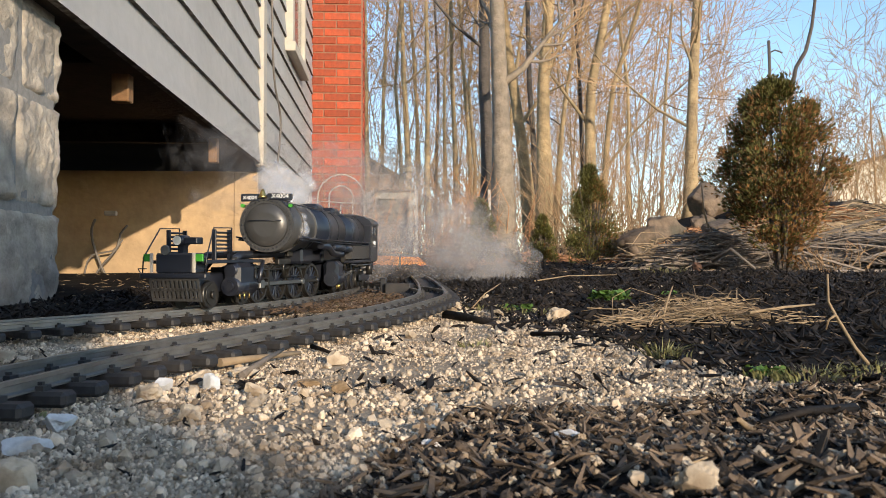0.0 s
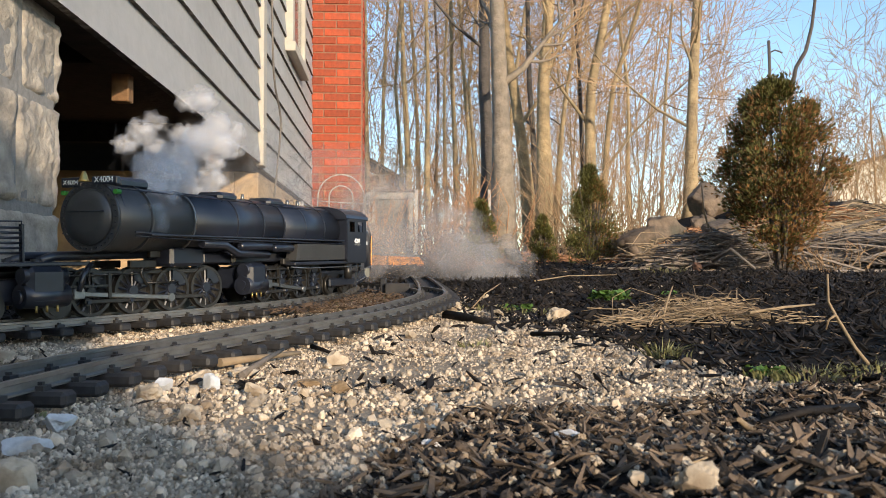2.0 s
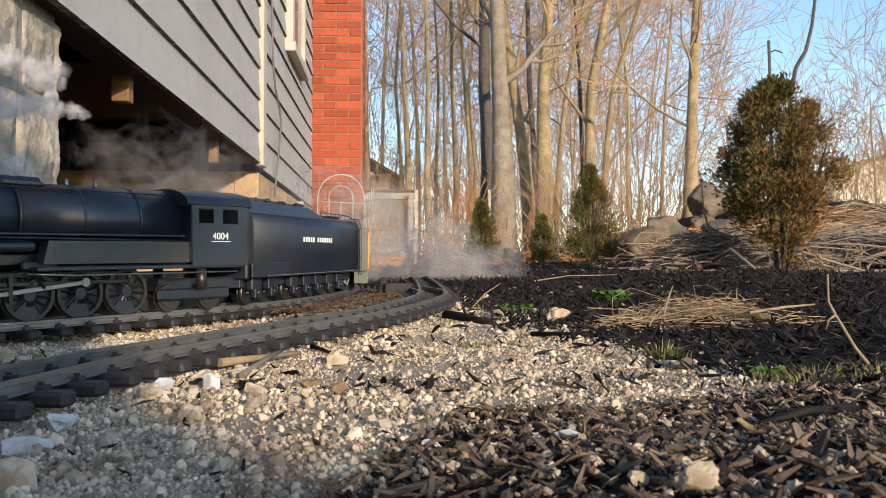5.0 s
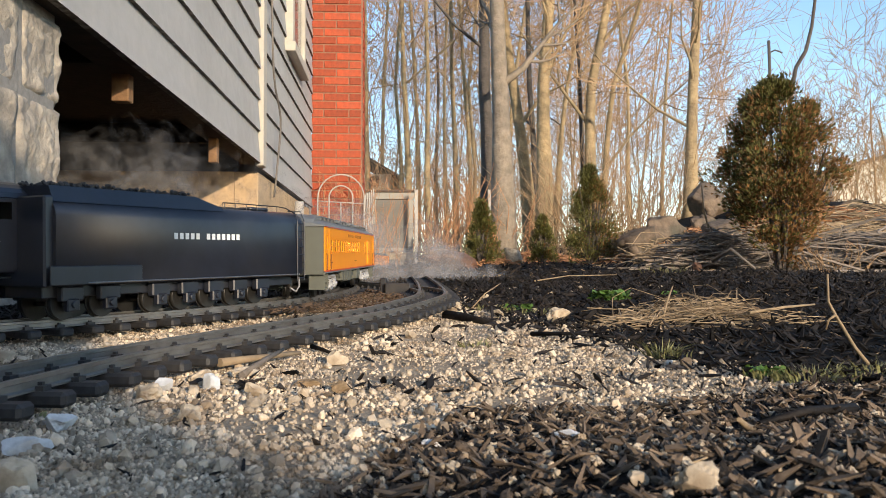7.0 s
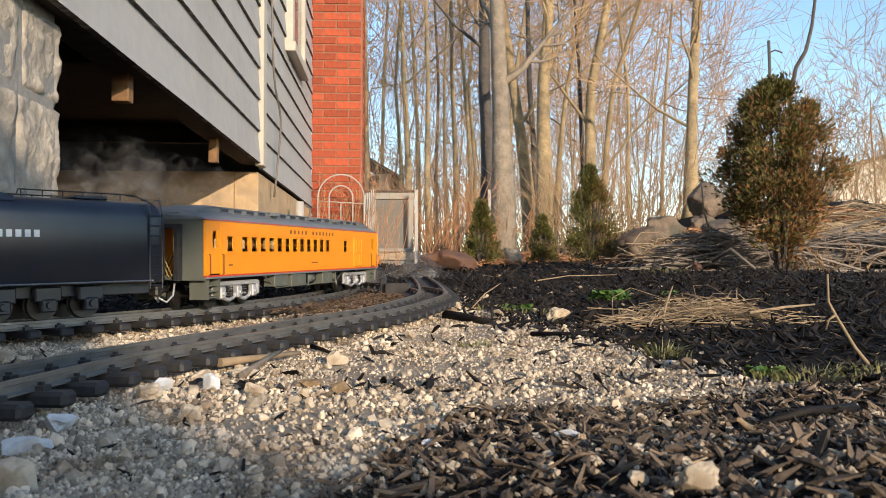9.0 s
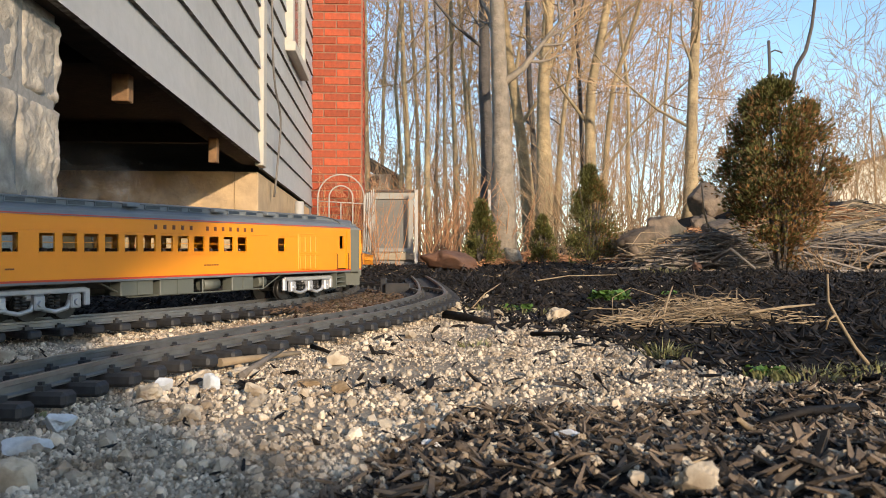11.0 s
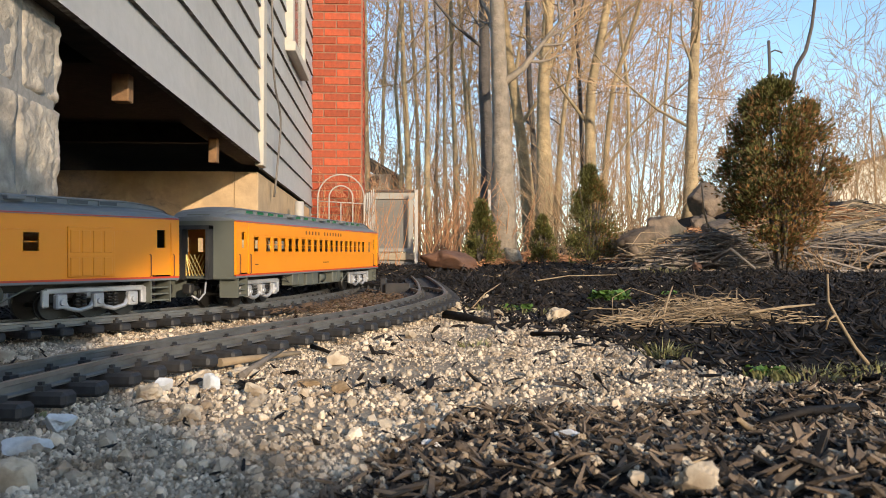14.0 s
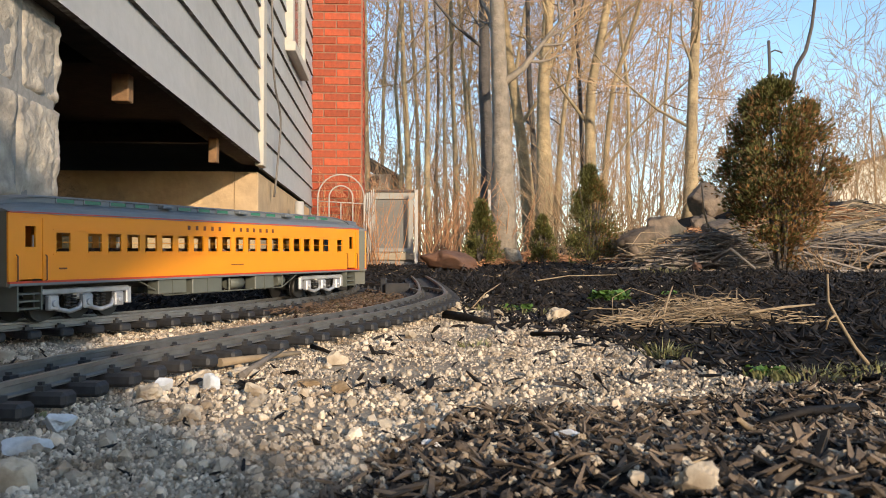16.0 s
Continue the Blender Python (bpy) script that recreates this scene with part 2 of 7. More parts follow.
def main_at(s):
    i = math.floor(s / 0.01)
    i = max(-459, min(898, i))
    f = s / 0.01 - i
    a, b = MAIN[i][0], MAIN[i + 1][0]
    p = a.lerp(b, f)
    return Vector((p.x, p.y, rail_z(s)))


def main_heading(s):
    i = max(-459, min(898, math.floor(s / 0.01)))
    return MAIN[i][1]


# the passing track beside it
SIDE_KNOTS = [(-0.31, -0.30, -0.022), (-0.298, 0.05, -0.021), (-0.284, 0.25, -0.020), (-0.262, 0.446, -0.0185), (-0.2475, 0.564, -0.0175), (-0.2285, 0.640, -0.0165), (-0.175, 0.795, -0.0135), (-0.135, 0.906, -0.011), (-0.083, 1.053, -0.0078),
              (-0.047, 1.195, -0.0035), (-0.020, 1.345, 0.0012), (-0.020, 1.47, 0.004), (-0.050, 1.62, 0.006), (-0.11, 1.78, 0.0075), (-0.18, 1.92, 0.009), (-0.235, 2.05, 0.0105)]
BRANCH_KNOTS = [(-0.020, 1.340, 0.0014), (-0.020, 1.50, 0.0046), (-0.029, 1.75, 0.0080), (-0.044, 2.05, 0.0125), (-0.062, 2.35, 0.017), (-0.078, 2.60, 0.020)]


def catmull(knots, step):
    pts = []
    k = [Vector(p) for p in knots]
    k = [2 * k[0] - k[1]] + k + [2 * k[-1] - k[-2]]
    for i in range(1, len(k) - 2):
        n = max(2, int((k[i + 1] - k[i]).length / step))
        for j in range(n):
            t = j / n
            pts.append(0.5 * ((2 * k[i]) + (k[i + 1] - k[i - 1]) * t + (2 * k[i - 1] - 5 * k[i] + 4 * k[i + 1] - k[i + 2]) * t * t
                              + (3 * k[i] - k[i - 1] - 3 * k[i + 1] + k[i + 2]) * t ** 3))
    pts.append(k[-2])
    return pts


# ---- ground ----
RAIL_H, TIE_H = 0.0085, 0.009


def bank(x, y):  # y in plan units of 1.243 m
    return 0.52 * smooth01((x - 0.9 - 0.12 * (y - 4)) / 1.7) * smooth01((y - 3.3) / 2.6)


def ground_z(x, y):
    y = y / 1.243
    base = -0.040 + 0.020 * max(0.0, min(y, 7.0) - 0.55)
    base += 0.022 * max(0.0, min(y, 40.0) - 7.0)
    base += 0.020 * smooth01((x - 0.12) / 0.9) * smooth01((y - 0.5) / 1.5)
    base += bank(x, y)
    base += 0.020 * smooth01((x + 0.02) / 0.25) * smooth01((0.36 - y) / 0.14)
    if y < 12:
        base += 0.006 * noise.noise(Vector((x * 5, y * 5, 0))) + 0.003 * noise.noise(Vector((x * 17, y * 17, 3)))
    base += bank(x, y) * 0.22 * noise.noise(Vector((x * 1.6, y * 1.6, 7)))
    return base


def gravel_here(x, y):
    """How far inside the gravel tongue (positive) a place is."""
    y = y / 1.243
    far_x = 0.235 - 0.33 * (y - 0.5) if y < 0.95 else 0.087 - 0.15 * (y - 0.95)
    w = 0.02 * noise.noise(Vector((x * 14, y * 14, 1)))
    inside = far_x - x + w
    yy = y * 1.243
    if yy < 0.62:
        near_y = 0.446 + (2.87 if x < 0.010 else 0.45) * (x - 0.010)
        inside = min(inside, yy - near_y + w)
    if yy < 1.02:
        rail_x = -0.36 + 0.72 * (yy - 1.02)
    else:
        rail_x = -0.36 + 0.42 * (yy - 1.02) if yy < 1.26 else -0.26 + 0.19 * (yy - 1.26)
    inside = min(inside, x - rail_x + 0.035 + w)
    return min(inside, 1.45 - y)


def build_ground():
    def axis(knots):
        out = []
        for (a, b, n) in knots:
            out += [a + (b - a) * i / n for i in range(n)]
        return out + [knots[-1][1]]
    xs = axis([(-400, -40, 6), (-40, -6, 14), (-6, -1.2, 20), (-1.2, 1.4, 120), (1.4, 6, 50), (6, 40, 24), (40, 400, 6)])
    ys = axis([(-300, -20, 5), (-20, -1, 12), (-1, 0.1, 14), (0.1, 1.6, 100), (1.6, 7, 90), (7, 40, 40), (40, 400, 10)])
    bm = bmesh.new()
    grid = [[bm.verts.new((x, y, ground_z(x, y))) for x in xs] for y in ys]
    for j in range(len(ys) - 1):
        for i in range(len(xs) - 1):
            f = bm.faces.new((grid[j][i], grid[j][i + 1], grid[j + 1][i + 1], grid[j + 1][i]))
            cx, cy = (xs[i] + xs[i + 1]) / 2, (ys[j] + ys[j + 1]) / 2
            f.material_index = 1 if (gravel_here(cx, cy) > 0 and cx > -0.8 and cy > 0.1) else 0
            f.smooth = True
    return tagged(part("ground", bm, [M_SOIL, M_GRIT]), "dark garden soil with a tongue of pale grit", "ground", kind="structure")


build_ground()


# ---- house: lap siding over an open foundation ----
WALL_X0, WALL_K = -0.696, -0.062
HOUSE = pose(WALL_X0, 0, 0, 0, 0, math.degrees(math.atan(-WALL_K)))   # local y runs along the wall, local x out of it
FLOOR_LINE = 0.583


def along(y):
    """Length along the wall for a depth y."""
    return y / math.cos(math.atan(WALL_K))


def build_house():
    wall = empty("wall_house", HOUSE, "grey lap-sided house wall over an open stone foundation", "wall", kind="structure")
    expo = 0.162
    def boards(y0, y1, zbase, count, x_out):
        for i in range(count):
            z = zbase + i * expo
            bm = bmesh.new()
            # a sloping clapboard: thick butt at the bottom, thin top tucked under the next
            prof = [(x_out, z), (x_out + 0.020, z), (x_out + 0.004, z + expo + 0.012), (x_out - 0.004, z + expo + 0.012)]
            n = 10
            rows = []
            for k in range(n + 1):
                y = y0 + (y1 - y0) * k / n
                dz = 0.0022 * noise.noise(Vector((y * 1.7, z * 9, 0)))
                rows.append([bm.verts.new((px, y, pz + dz)) for px, pz in prof])
            for k in range(n):
                for a in range(4):
                    b = (a + 1) % 4
                    f = bm.faces.new((rows[k][a], rows[k + 1][a], rows[k + 1][b], rows[k][b]))
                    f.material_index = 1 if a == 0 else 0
            bm.faces.new(rows[0]); bm.faces.new(list(reversed(rows[-1])))
            bmesh.ops.recalc_face_normals(bm, faces=bm.faces)
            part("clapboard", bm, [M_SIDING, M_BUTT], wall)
    boards(along(-0.6), along(4.19), FLOOR_LINE, 17, 0.0)
    boards(along(4.30), along(6.99), FLOOR_LINE - 0.02, 17, -0.004)
    bm = bmesh.new()
    box(bm, -0.12, -0.002, along(-0.6), along(7.0), FLOOR_LINE + 0.052, 3.5)
    part("sheathing", bm, M_DARKWOOD, wall)
    bm = bmesh.new()
    box(bm, -0.01, 0.034, along(4.195), along(4.295), FLOOR_LINE - 0.012, 3.4, 0.003)
    part("corner_trim", bm, M_TRIM, wall, "cream painted corner board")
    bm = bmesh.new()
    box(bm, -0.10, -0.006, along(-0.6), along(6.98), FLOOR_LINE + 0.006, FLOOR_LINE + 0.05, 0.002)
    part("sill_plate", bm, M_DARKWOOD, wall, "weathered sill plate coloured dark for shade")
    return wall


house_wall = build_house()


def build_foundation():
    # near pier of rock-faced blocks, flush with the wall above
    pier = empty("wall_foundation", HOUSE, "rough grey rock-faced concrete block foundation pier", "foundation wall", kind="structure")
    bm = bmesh.new()
    box(bm, -0.30, -0.036, along(-0.5), along(1.765), -0.30, FLOOR_LINE + 0.02)
    part("core", bm, M_MORTAR, pier)
    rows = [(-0.26, -0.050), (-0.042, 0.160), (0.168, 0.390), (0.398, 0.578)]
    rnd = random.Random(4)
    for r, (z0, z1) in enumerate(rows):
        y = along(1.795)
        i = 0
        while y > along(-0.4):
            w = 0.40 if (i or r % 2) else 0.21
            if r == 3 and i == 0:
                w = 0.19
            bm = bmesh.new()
            n, m_ = 36, 22
            # a box whose outer face and end swell unevenly
            def face_pt(u, v):
                yy, zz = y - w + u * w, z0 + v * (z1 - z0)
                e = min(1.0, min(u, 1 - u) * w / 0.012, min(v, 1 - v) * (z1 - z0) / 0.012)
                e = math.sqrt(max(0.0, e))
                out = 0.014 * e + 0.012 * e * noise.noise(Vector((yy * 8, zz * 8, r))) + 0.009 * e * noise.noise(Vector((yy * 24, zz * 24, r))) + 0.005 * e * noise.noise(Vector((yy * 70, zz * 70, r)))
                return Vector((-0.045 + out, yy, zz))
            g = [[bm.verts.new(face_pt(a / n, b / m_)) for a in range(n + 1)] for b in range(m_ + 1)]
            for b in range(m_):
                for a in range(n):
                    f = bm.faces.new((g[b][a], g[b][a + 1], g[b + 1][a + 1], g[b + 1][a]))
                    f.smooth = True
            back = [bm.verts.new((-0.25, yy, zz)) for yy, zz in ((y - w, z0), (y, z0), (y, z1), (y - w, z1))]
            bm.faces.new([*[g[0][a] for a in range(n, -1, -1)], back[0], back[1]])
            bm.faces.new([*[g[m_][a] for a in range(n + 1)], back[2], back[3]])
            # the end that shows is rough too
            end = [[None] * (m_ + 1) for _ in range(5)]
            for b in range(m_ + 1):
                for k in range(5):
                    if k == 0:
                        end[k][b] = g[b][n]
                    else:
                        p = face_pt(1.0, b / m_)
                        e = math.sqrt(max(0.0, min(1.0, min(b, m_ - b) / 3.0)))
                        q = Vector((p.x - 0.05 * k, p.y + e * (0.006 + 0.016 * noise.noise(Vector((k * 1.3, p.z * 14, r)))), p.z))
                        end[k][b] = bm.verts.new(q)
            for k in range(4):
                for b in range(m_):
                    f = bm.faces.new((end[k][b], end[k + 1][b], end[k + 1][b + 1], end[k][b + 1]))
                    f.smooth = True
            bmesh.ops.recalc_face_normals(bm, faces=bm.faces)
            part("block", bm, M_BLOCK, pier)
            y -= w + 0.012
            i += 1
    # beyond the opening: cross wall of the cellar, then the wall below the siding again
    cross = empty("wall_cellar", HOUSE, "sunlit tan rendered cellar cross wall", "cellar wall", kind="structure")
    bm = bmesh.new()
    box(bm, -3.2, -0.14, along(4.32), along(4.52), -0.5, FLOOR_LINE - 0.03)
    part("rendered_face", bm, M_CELLAR, cross)
    bm = bmesh.new()
    box(bm, -0.14, -0.012, along(4.316), along(7.0), -0.5, FLOOR_LINE - 0.03, 0.006)
    part("pillar", bm, M_CELLAR, cross)
    bm = bmesh.new()
    box(bm, -3.2, -3.0, along(-0.6), along(4.52), -0.6, FLOOR_LINE + 0.3)
    box(bm, -3.2, -0.2, along(-0.8), along(-0.6), -0.6, FLOOR_LINE + 0.3)
    part("rear_wall", bm, M_MORTAR, cross)
    bm = bmesh.new()
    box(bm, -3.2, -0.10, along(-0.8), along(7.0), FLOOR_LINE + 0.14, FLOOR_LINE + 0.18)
    tagged(part("ceiling_cellar", bm, M_DARKWOOD, None, at=HOUSE), "floor boards over the cellar coloured dark for shade", "ceiling", kind="structure")
    for k, (y, d) in enumerate(((2.35, 0.0), (3.85, 0.0))):
        j = empty("floor_joist", HOUSE, "old wooden floor joist under the house coloured dark for shade", "joist", "joists under the house")
        bm = bmesh.new()
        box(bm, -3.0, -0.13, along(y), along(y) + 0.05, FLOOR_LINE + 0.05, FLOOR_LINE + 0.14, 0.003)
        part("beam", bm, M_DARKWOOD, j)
    for y, x, z0, z1, w in ((2.29, -0.068, 0.512, 0.64, 0.048), (3.42, -0.056, 0.486, 0.64, 0.036)):
        p = empty("joist_block", HOUSE, "sunlit wooden packing block hanging under the joists", "timber block", "joist blocks")
        bm = bmesh.new()
        box(bm, x - w / 2, x + w / 2, along(y), along(y) + 0.045, z0, z1, 0.003)
        part("timber", bm, M_BLOCKWOOD, p)


build_foundation()


def build_chimney():
    ch = empty("chimney", HOUSE, "red brick chimney stack with pale lime mortar against the siding", "chimney")
    y0 = along(7.0)
    course, bw, bh, joint = 0.0700, 0.205, 0.0595, 0.0105
    x0, x1, depth = 0.003, 0.443, 0.62
    z0, top = -0.2, 3.4
    bm = bmesh.new()
    box(bm, x0 + 0.008, x1 - 0.008, y0 + 0.008, y0 + depth - 0.008, z0, top)
    part("mortar_core", bm, M_LIME, ch)

    def brick_mesh(w, d):
        b = bmesh.new()
        box(b, -w / 2, w / 2, -d / 2, d / 2, -bh / 2, bh / 2, 0.004)
        return mesh_of("brick", b, M_BRICK)
    full, half, side, shalf = brick_mesh(bw, 0.1), brick_mesh(bw / 2 - joint / 2, 0.1), brick_mesh(0.1, bw), brick_mesh(0.1, bw / 2 - joint / 2)
    rnd = random.Random(2)
    n = 0
    for r in range(int((top - z0) / course)):
        z = z0 + course * (r + 0.5)
        x = x0
        seq = [bw, bw] if r % 2 else [bw / 2 - joint / 2, bw, bw / 2 - joint / 2]
        for w in seq:
            me = full if w == bw else half
            o = share("brick", me, ch, pose(x + w / 2, y0 + 0.05 + rnd.uniform(-0.003, 0.003), z, rnd.uniform(-0.6, 0.6), 0, rnd.uniform(-0.5, 0.5)))
            x += w + joint
            n += 1
        y = y0 + 0.112
        for w in ([bw, bw] if r % 2 == 0 else [bw / 2 - joint / 2, bw]):
            if z > 2.4:
                break
            me = side if w == bw else shalf
            share("brick", me, ch, pose(x1 - 0.05 + rnd.uniform(-0.003, 0.003), y + w / 2, z))
            y += w + joint
    return ch


build_chimney()


# ---- track ----
def rail_profile(bm, pts, off):
    """One rail with foot, web and head along the centre line pts, off metres to its right."""
    prof = [(-0.0042, 0.0), (0.0042, 0.0), (0.0042, 0.0012), (0.0012, 0.002), (0.0012, 0.0056), (0.0021, 0.0062), (0.0021, 0.0085), (-0.0021, 0.0085), (-0.0021, 0.0062), (-0.0012, 0.0056), (-0.0012, 0.002), (-0.0042, 0.0012)]
    prev = None
    n = len(pts)
    for i, p in enumerate(pts):
        d = (pts[min(n - 1, i + 1)] - pts[max(0, i - 1)])
        d.z = 0
        d.normalize()
        r = Vector((d.y, -d.x, 0))
        ring = [bm.verts.new(p + r * (off + a) + Vector((0, 0, b - 0.0085))) for a, b in prof]
        if prev:
            for k in range(len(prof)):
                bm.faces.new((prev[k], ring[k], ring[(k + 1) % len(prof)], prev[(k + 1) % len(prof)]))
        prev = ring


def tie_mesh(length):
    bm = bmesh.new()
    box(bm, -length / 2, length / 2, -0.0075, 0.0075, -TIE_H, 0.0, 0.0022)
    for sx in (-0.0225, 0.0225):   # chairs and spikes
        for dx in (-0.0065, 0.0065):
            box(bm, sx + dx - 0.0025, sx + dx + 0.0025, -0.0042, 0.0042, -0.001, 0.0030)
            box(bm, sx + dx * 0.8 - 0.0014, sx + dx * 0.8 + 0.0014, -0.0014, 0.0014, 0.002, 0.0050)
    return mesh_of("tie", bm, M_TIE)


TIE = tie_mesh(0.092)


def lay_track(name, pts, label, spacing=0.0345, far_from=None):
    tr = empty(name, Matrix(), label, "railway track", "garden railway tracks")
    for off in (-0.0225, 0.0225):
        bm = bmesh.new()
        rail_profile(bm, pts, off)
        part("rail", bm, M_RAIL, tr)
    rnd = random.Random(9)
    acc, k = 0.0, 0
    for i in range(1, len(pts)):
        acc += (pts[i] - pts[i - 1]).length
        if acc >= spacing:
            acc = 0.0
            d = pts[i] - pts[i - 1]
            share("tie", TIE, tr, Matrix.Translation(pts[i] - Vector((0, 0, 0.0085))) @ pose(0, 0, 0, 0, 0, -math.degrees(math.atan2(d.x, d.y)) + rnd.uniform(-1.5, 1.5)))
            k += 1
    return tr


lay_track("track", [main_at(s * 0.0115) for s in range(-130, 640)], "brass garden railway main track on black plastic ties")
lay_track("track", catmull(SIDE_KNOTS, 0.0115), "brass garden railway passing track on black plastic ties")
lay_track("track", catmull(BRANCH_KNOTS, 0.0115), "straight turnout leg of the brass garden railway")


# ---- train ----
SPEED, START = 0.1396, 1.098     # metres a second; centre of the first coach at 0 s
CAR_L, PITCH, HALF_W = 0.695, 0.75, 0.0525
RUNNERS = []    # thing, offset behind the first coach's centre, half wheelbase, shift of its guided middle


def rolling_pose(s, b, shift=0.0):
    a, c = main_at(s + shift - b), main_at(s + shift + b)
    d = c - a
    p = (a + c) / 2
    return pose(p.x, p.y, p.z, math.degrees(math.asin(d.z / d.length)), 0, -math.degrees(math.atan2(d.x, d.y))) @ pose(0, -shift, 0)


def runs(ob, offset, b, shift=0.0):
    RUNNERS.append((ob, offset, b, shift))
    ob.matrix_basis = rolling_pose(START + offset, b, shift)
    return ob


def word(text, size, material, parent, m, name="number", depth=0.0004):
    cu = bpy.data.curves.new(name, "FONT")
    cu.body, cu.size, cu.extrude, cu.align_x = text, size, depth, "CENTER"
    tmp = bpy.data.objects.new("tmp", cu)
    me = bpy.data.meshes.new_from_object(tmp)
    bpy.data.objects.remove(tmp)
    me.materials.append(material)
    return share(name, me, parent, m)


def bars(parent, y0, y1, n, z0, z1, x, material, gaps=(), fill=0.6, name="letter_bar"):
    """Plain bars in place of a row of letters."""
    w = (y1 - y0) / n
    for i in range(n):
        if i in gaps:
            continue
        bm = bmesh.new()
        a = y0 + w * i + w * (1 - fill) / 2
        box(bm, x, x + 0.0005, a, a + w * fill, z0, z1)
        part(name, bm, material, parent)


def pane_wall(bm, x0, x1, y0, y1, z0, z1, holes):
    """A wall plate with rectangular openings (ya, yb, za, zb), all in one row, not touching."""
    holes = sorted(holes)
    y = y0
    for ya, yb, za, zb in holes:
        if ya > y:
            box(bm, x0, x1, y, ya, z0, z1)
        box(bm, x0, x1, ya, yb, z0, za)
        box(bm, x0, x1, ya, yb, zb, z1)
        y = yb
    box(bm, x0, x1, y, y1, z0, z1)


def wheel_mesh(bm, x0, x1, r, y=0.0, z=0.0, hub=0.3, sides=28):
    cyl(bm, (x0, y, z), (x1, y, z), r, sides=sides)


def coach_truck(parent, y):
    t = empty("truck", pose(0, y, 0), "silver painted six-wheel truck", "")
    t.parent = parent
    for sx in (-1, 1):
        bm = bmesh.new()
        x0, x1 = (0.0375, 0.0425) if sx > 0 else (-0.0425, -0.0375)
        box(bm, x0, x1, -0.062, 0.062, 0.0285, 0.0345, 0.0012)
        box(bm, x0, x1, -0.066, -0.058, 0.014, 0.033, 0.0012)
        box(bm, x0, x1, 0.058, 0.066, 0.014, 0.033, 0.0012)
        for a in (-0.022, 0.022):        # equaliser arcs
            tube(bm, [Vector(((x0 + x1) / 2, a - 0.021, 0.026)), Vector(((x0 + x1) / 2, a - 0.014, 0.0125)), Vector(((x0 + x1) / 2, a, 0.0095)), Vector(((x0 + x1) / 2, a + 0.014, 0.0125)), Vector(((x0 + x1) / 2, a + 0.021, 0.026))], 0.0028, 6)
        part("side_frame", bm, M_SILVER, t)
        for a in (-0.045, 0.0, 0.045):
            bm = bmesh.new()
            xa = 0.0415 * sx
            box(bm, xa - 0.004, xa + 0.004, a - 0.0065, a + 0.0065, 0.012, 0.028, 0.0015)
            cyl(bm, (xa + sx * 0.003, a, 0.019), (xa + sx * 0.0062, a, 0.019), 0.0042, 0.003, 10)
            part("axle_box", bm, M_SILVER, t)
        for a in (-0.024, -0.016, 0.016, 0.024):
            bm = bmesh.new()
            for k in range(4):
                cyl(bm, (0.04 * sx, a, 0.0145 + k * 0.0034), (0.04 * sx, a, 0.0165 + k * 0.0034), 0.0032, sides=8)
            part("spring", bm, M_DARKSTEEL, t)
    bm = bmesh.new()
    box(bm, -0.0375, 0.0375, -0.012, 0.012, 0.022, 0.034, 0.002)
    part("bolster", bm, M_SILVER, t)
    for a in (-0.045, 0.0, 0.045):
        bm = bmesh.new()
        for sx in (-1, 1):
            cyl(bm, (0.0195 * sx, a, 0.0155), (0.0262 * sx, a, 0.0155), 0.0155, sides=22)
            cyl(bm, (0.0185 * sx, a, 0.0155), (0.0200 * sx, a, 0.0155), 0.0172, sides=22)
        cyl(bm, (-0.036, a, 0.0155), (0.036, a, 0.0155), 0.003, sides=8)
        part("wheelset", bm, M_DARKSTEEL, t)
    return t


Z_SILL, Z_EAVE, Z_TOP = 0.0417, 0.1116, 0.1345


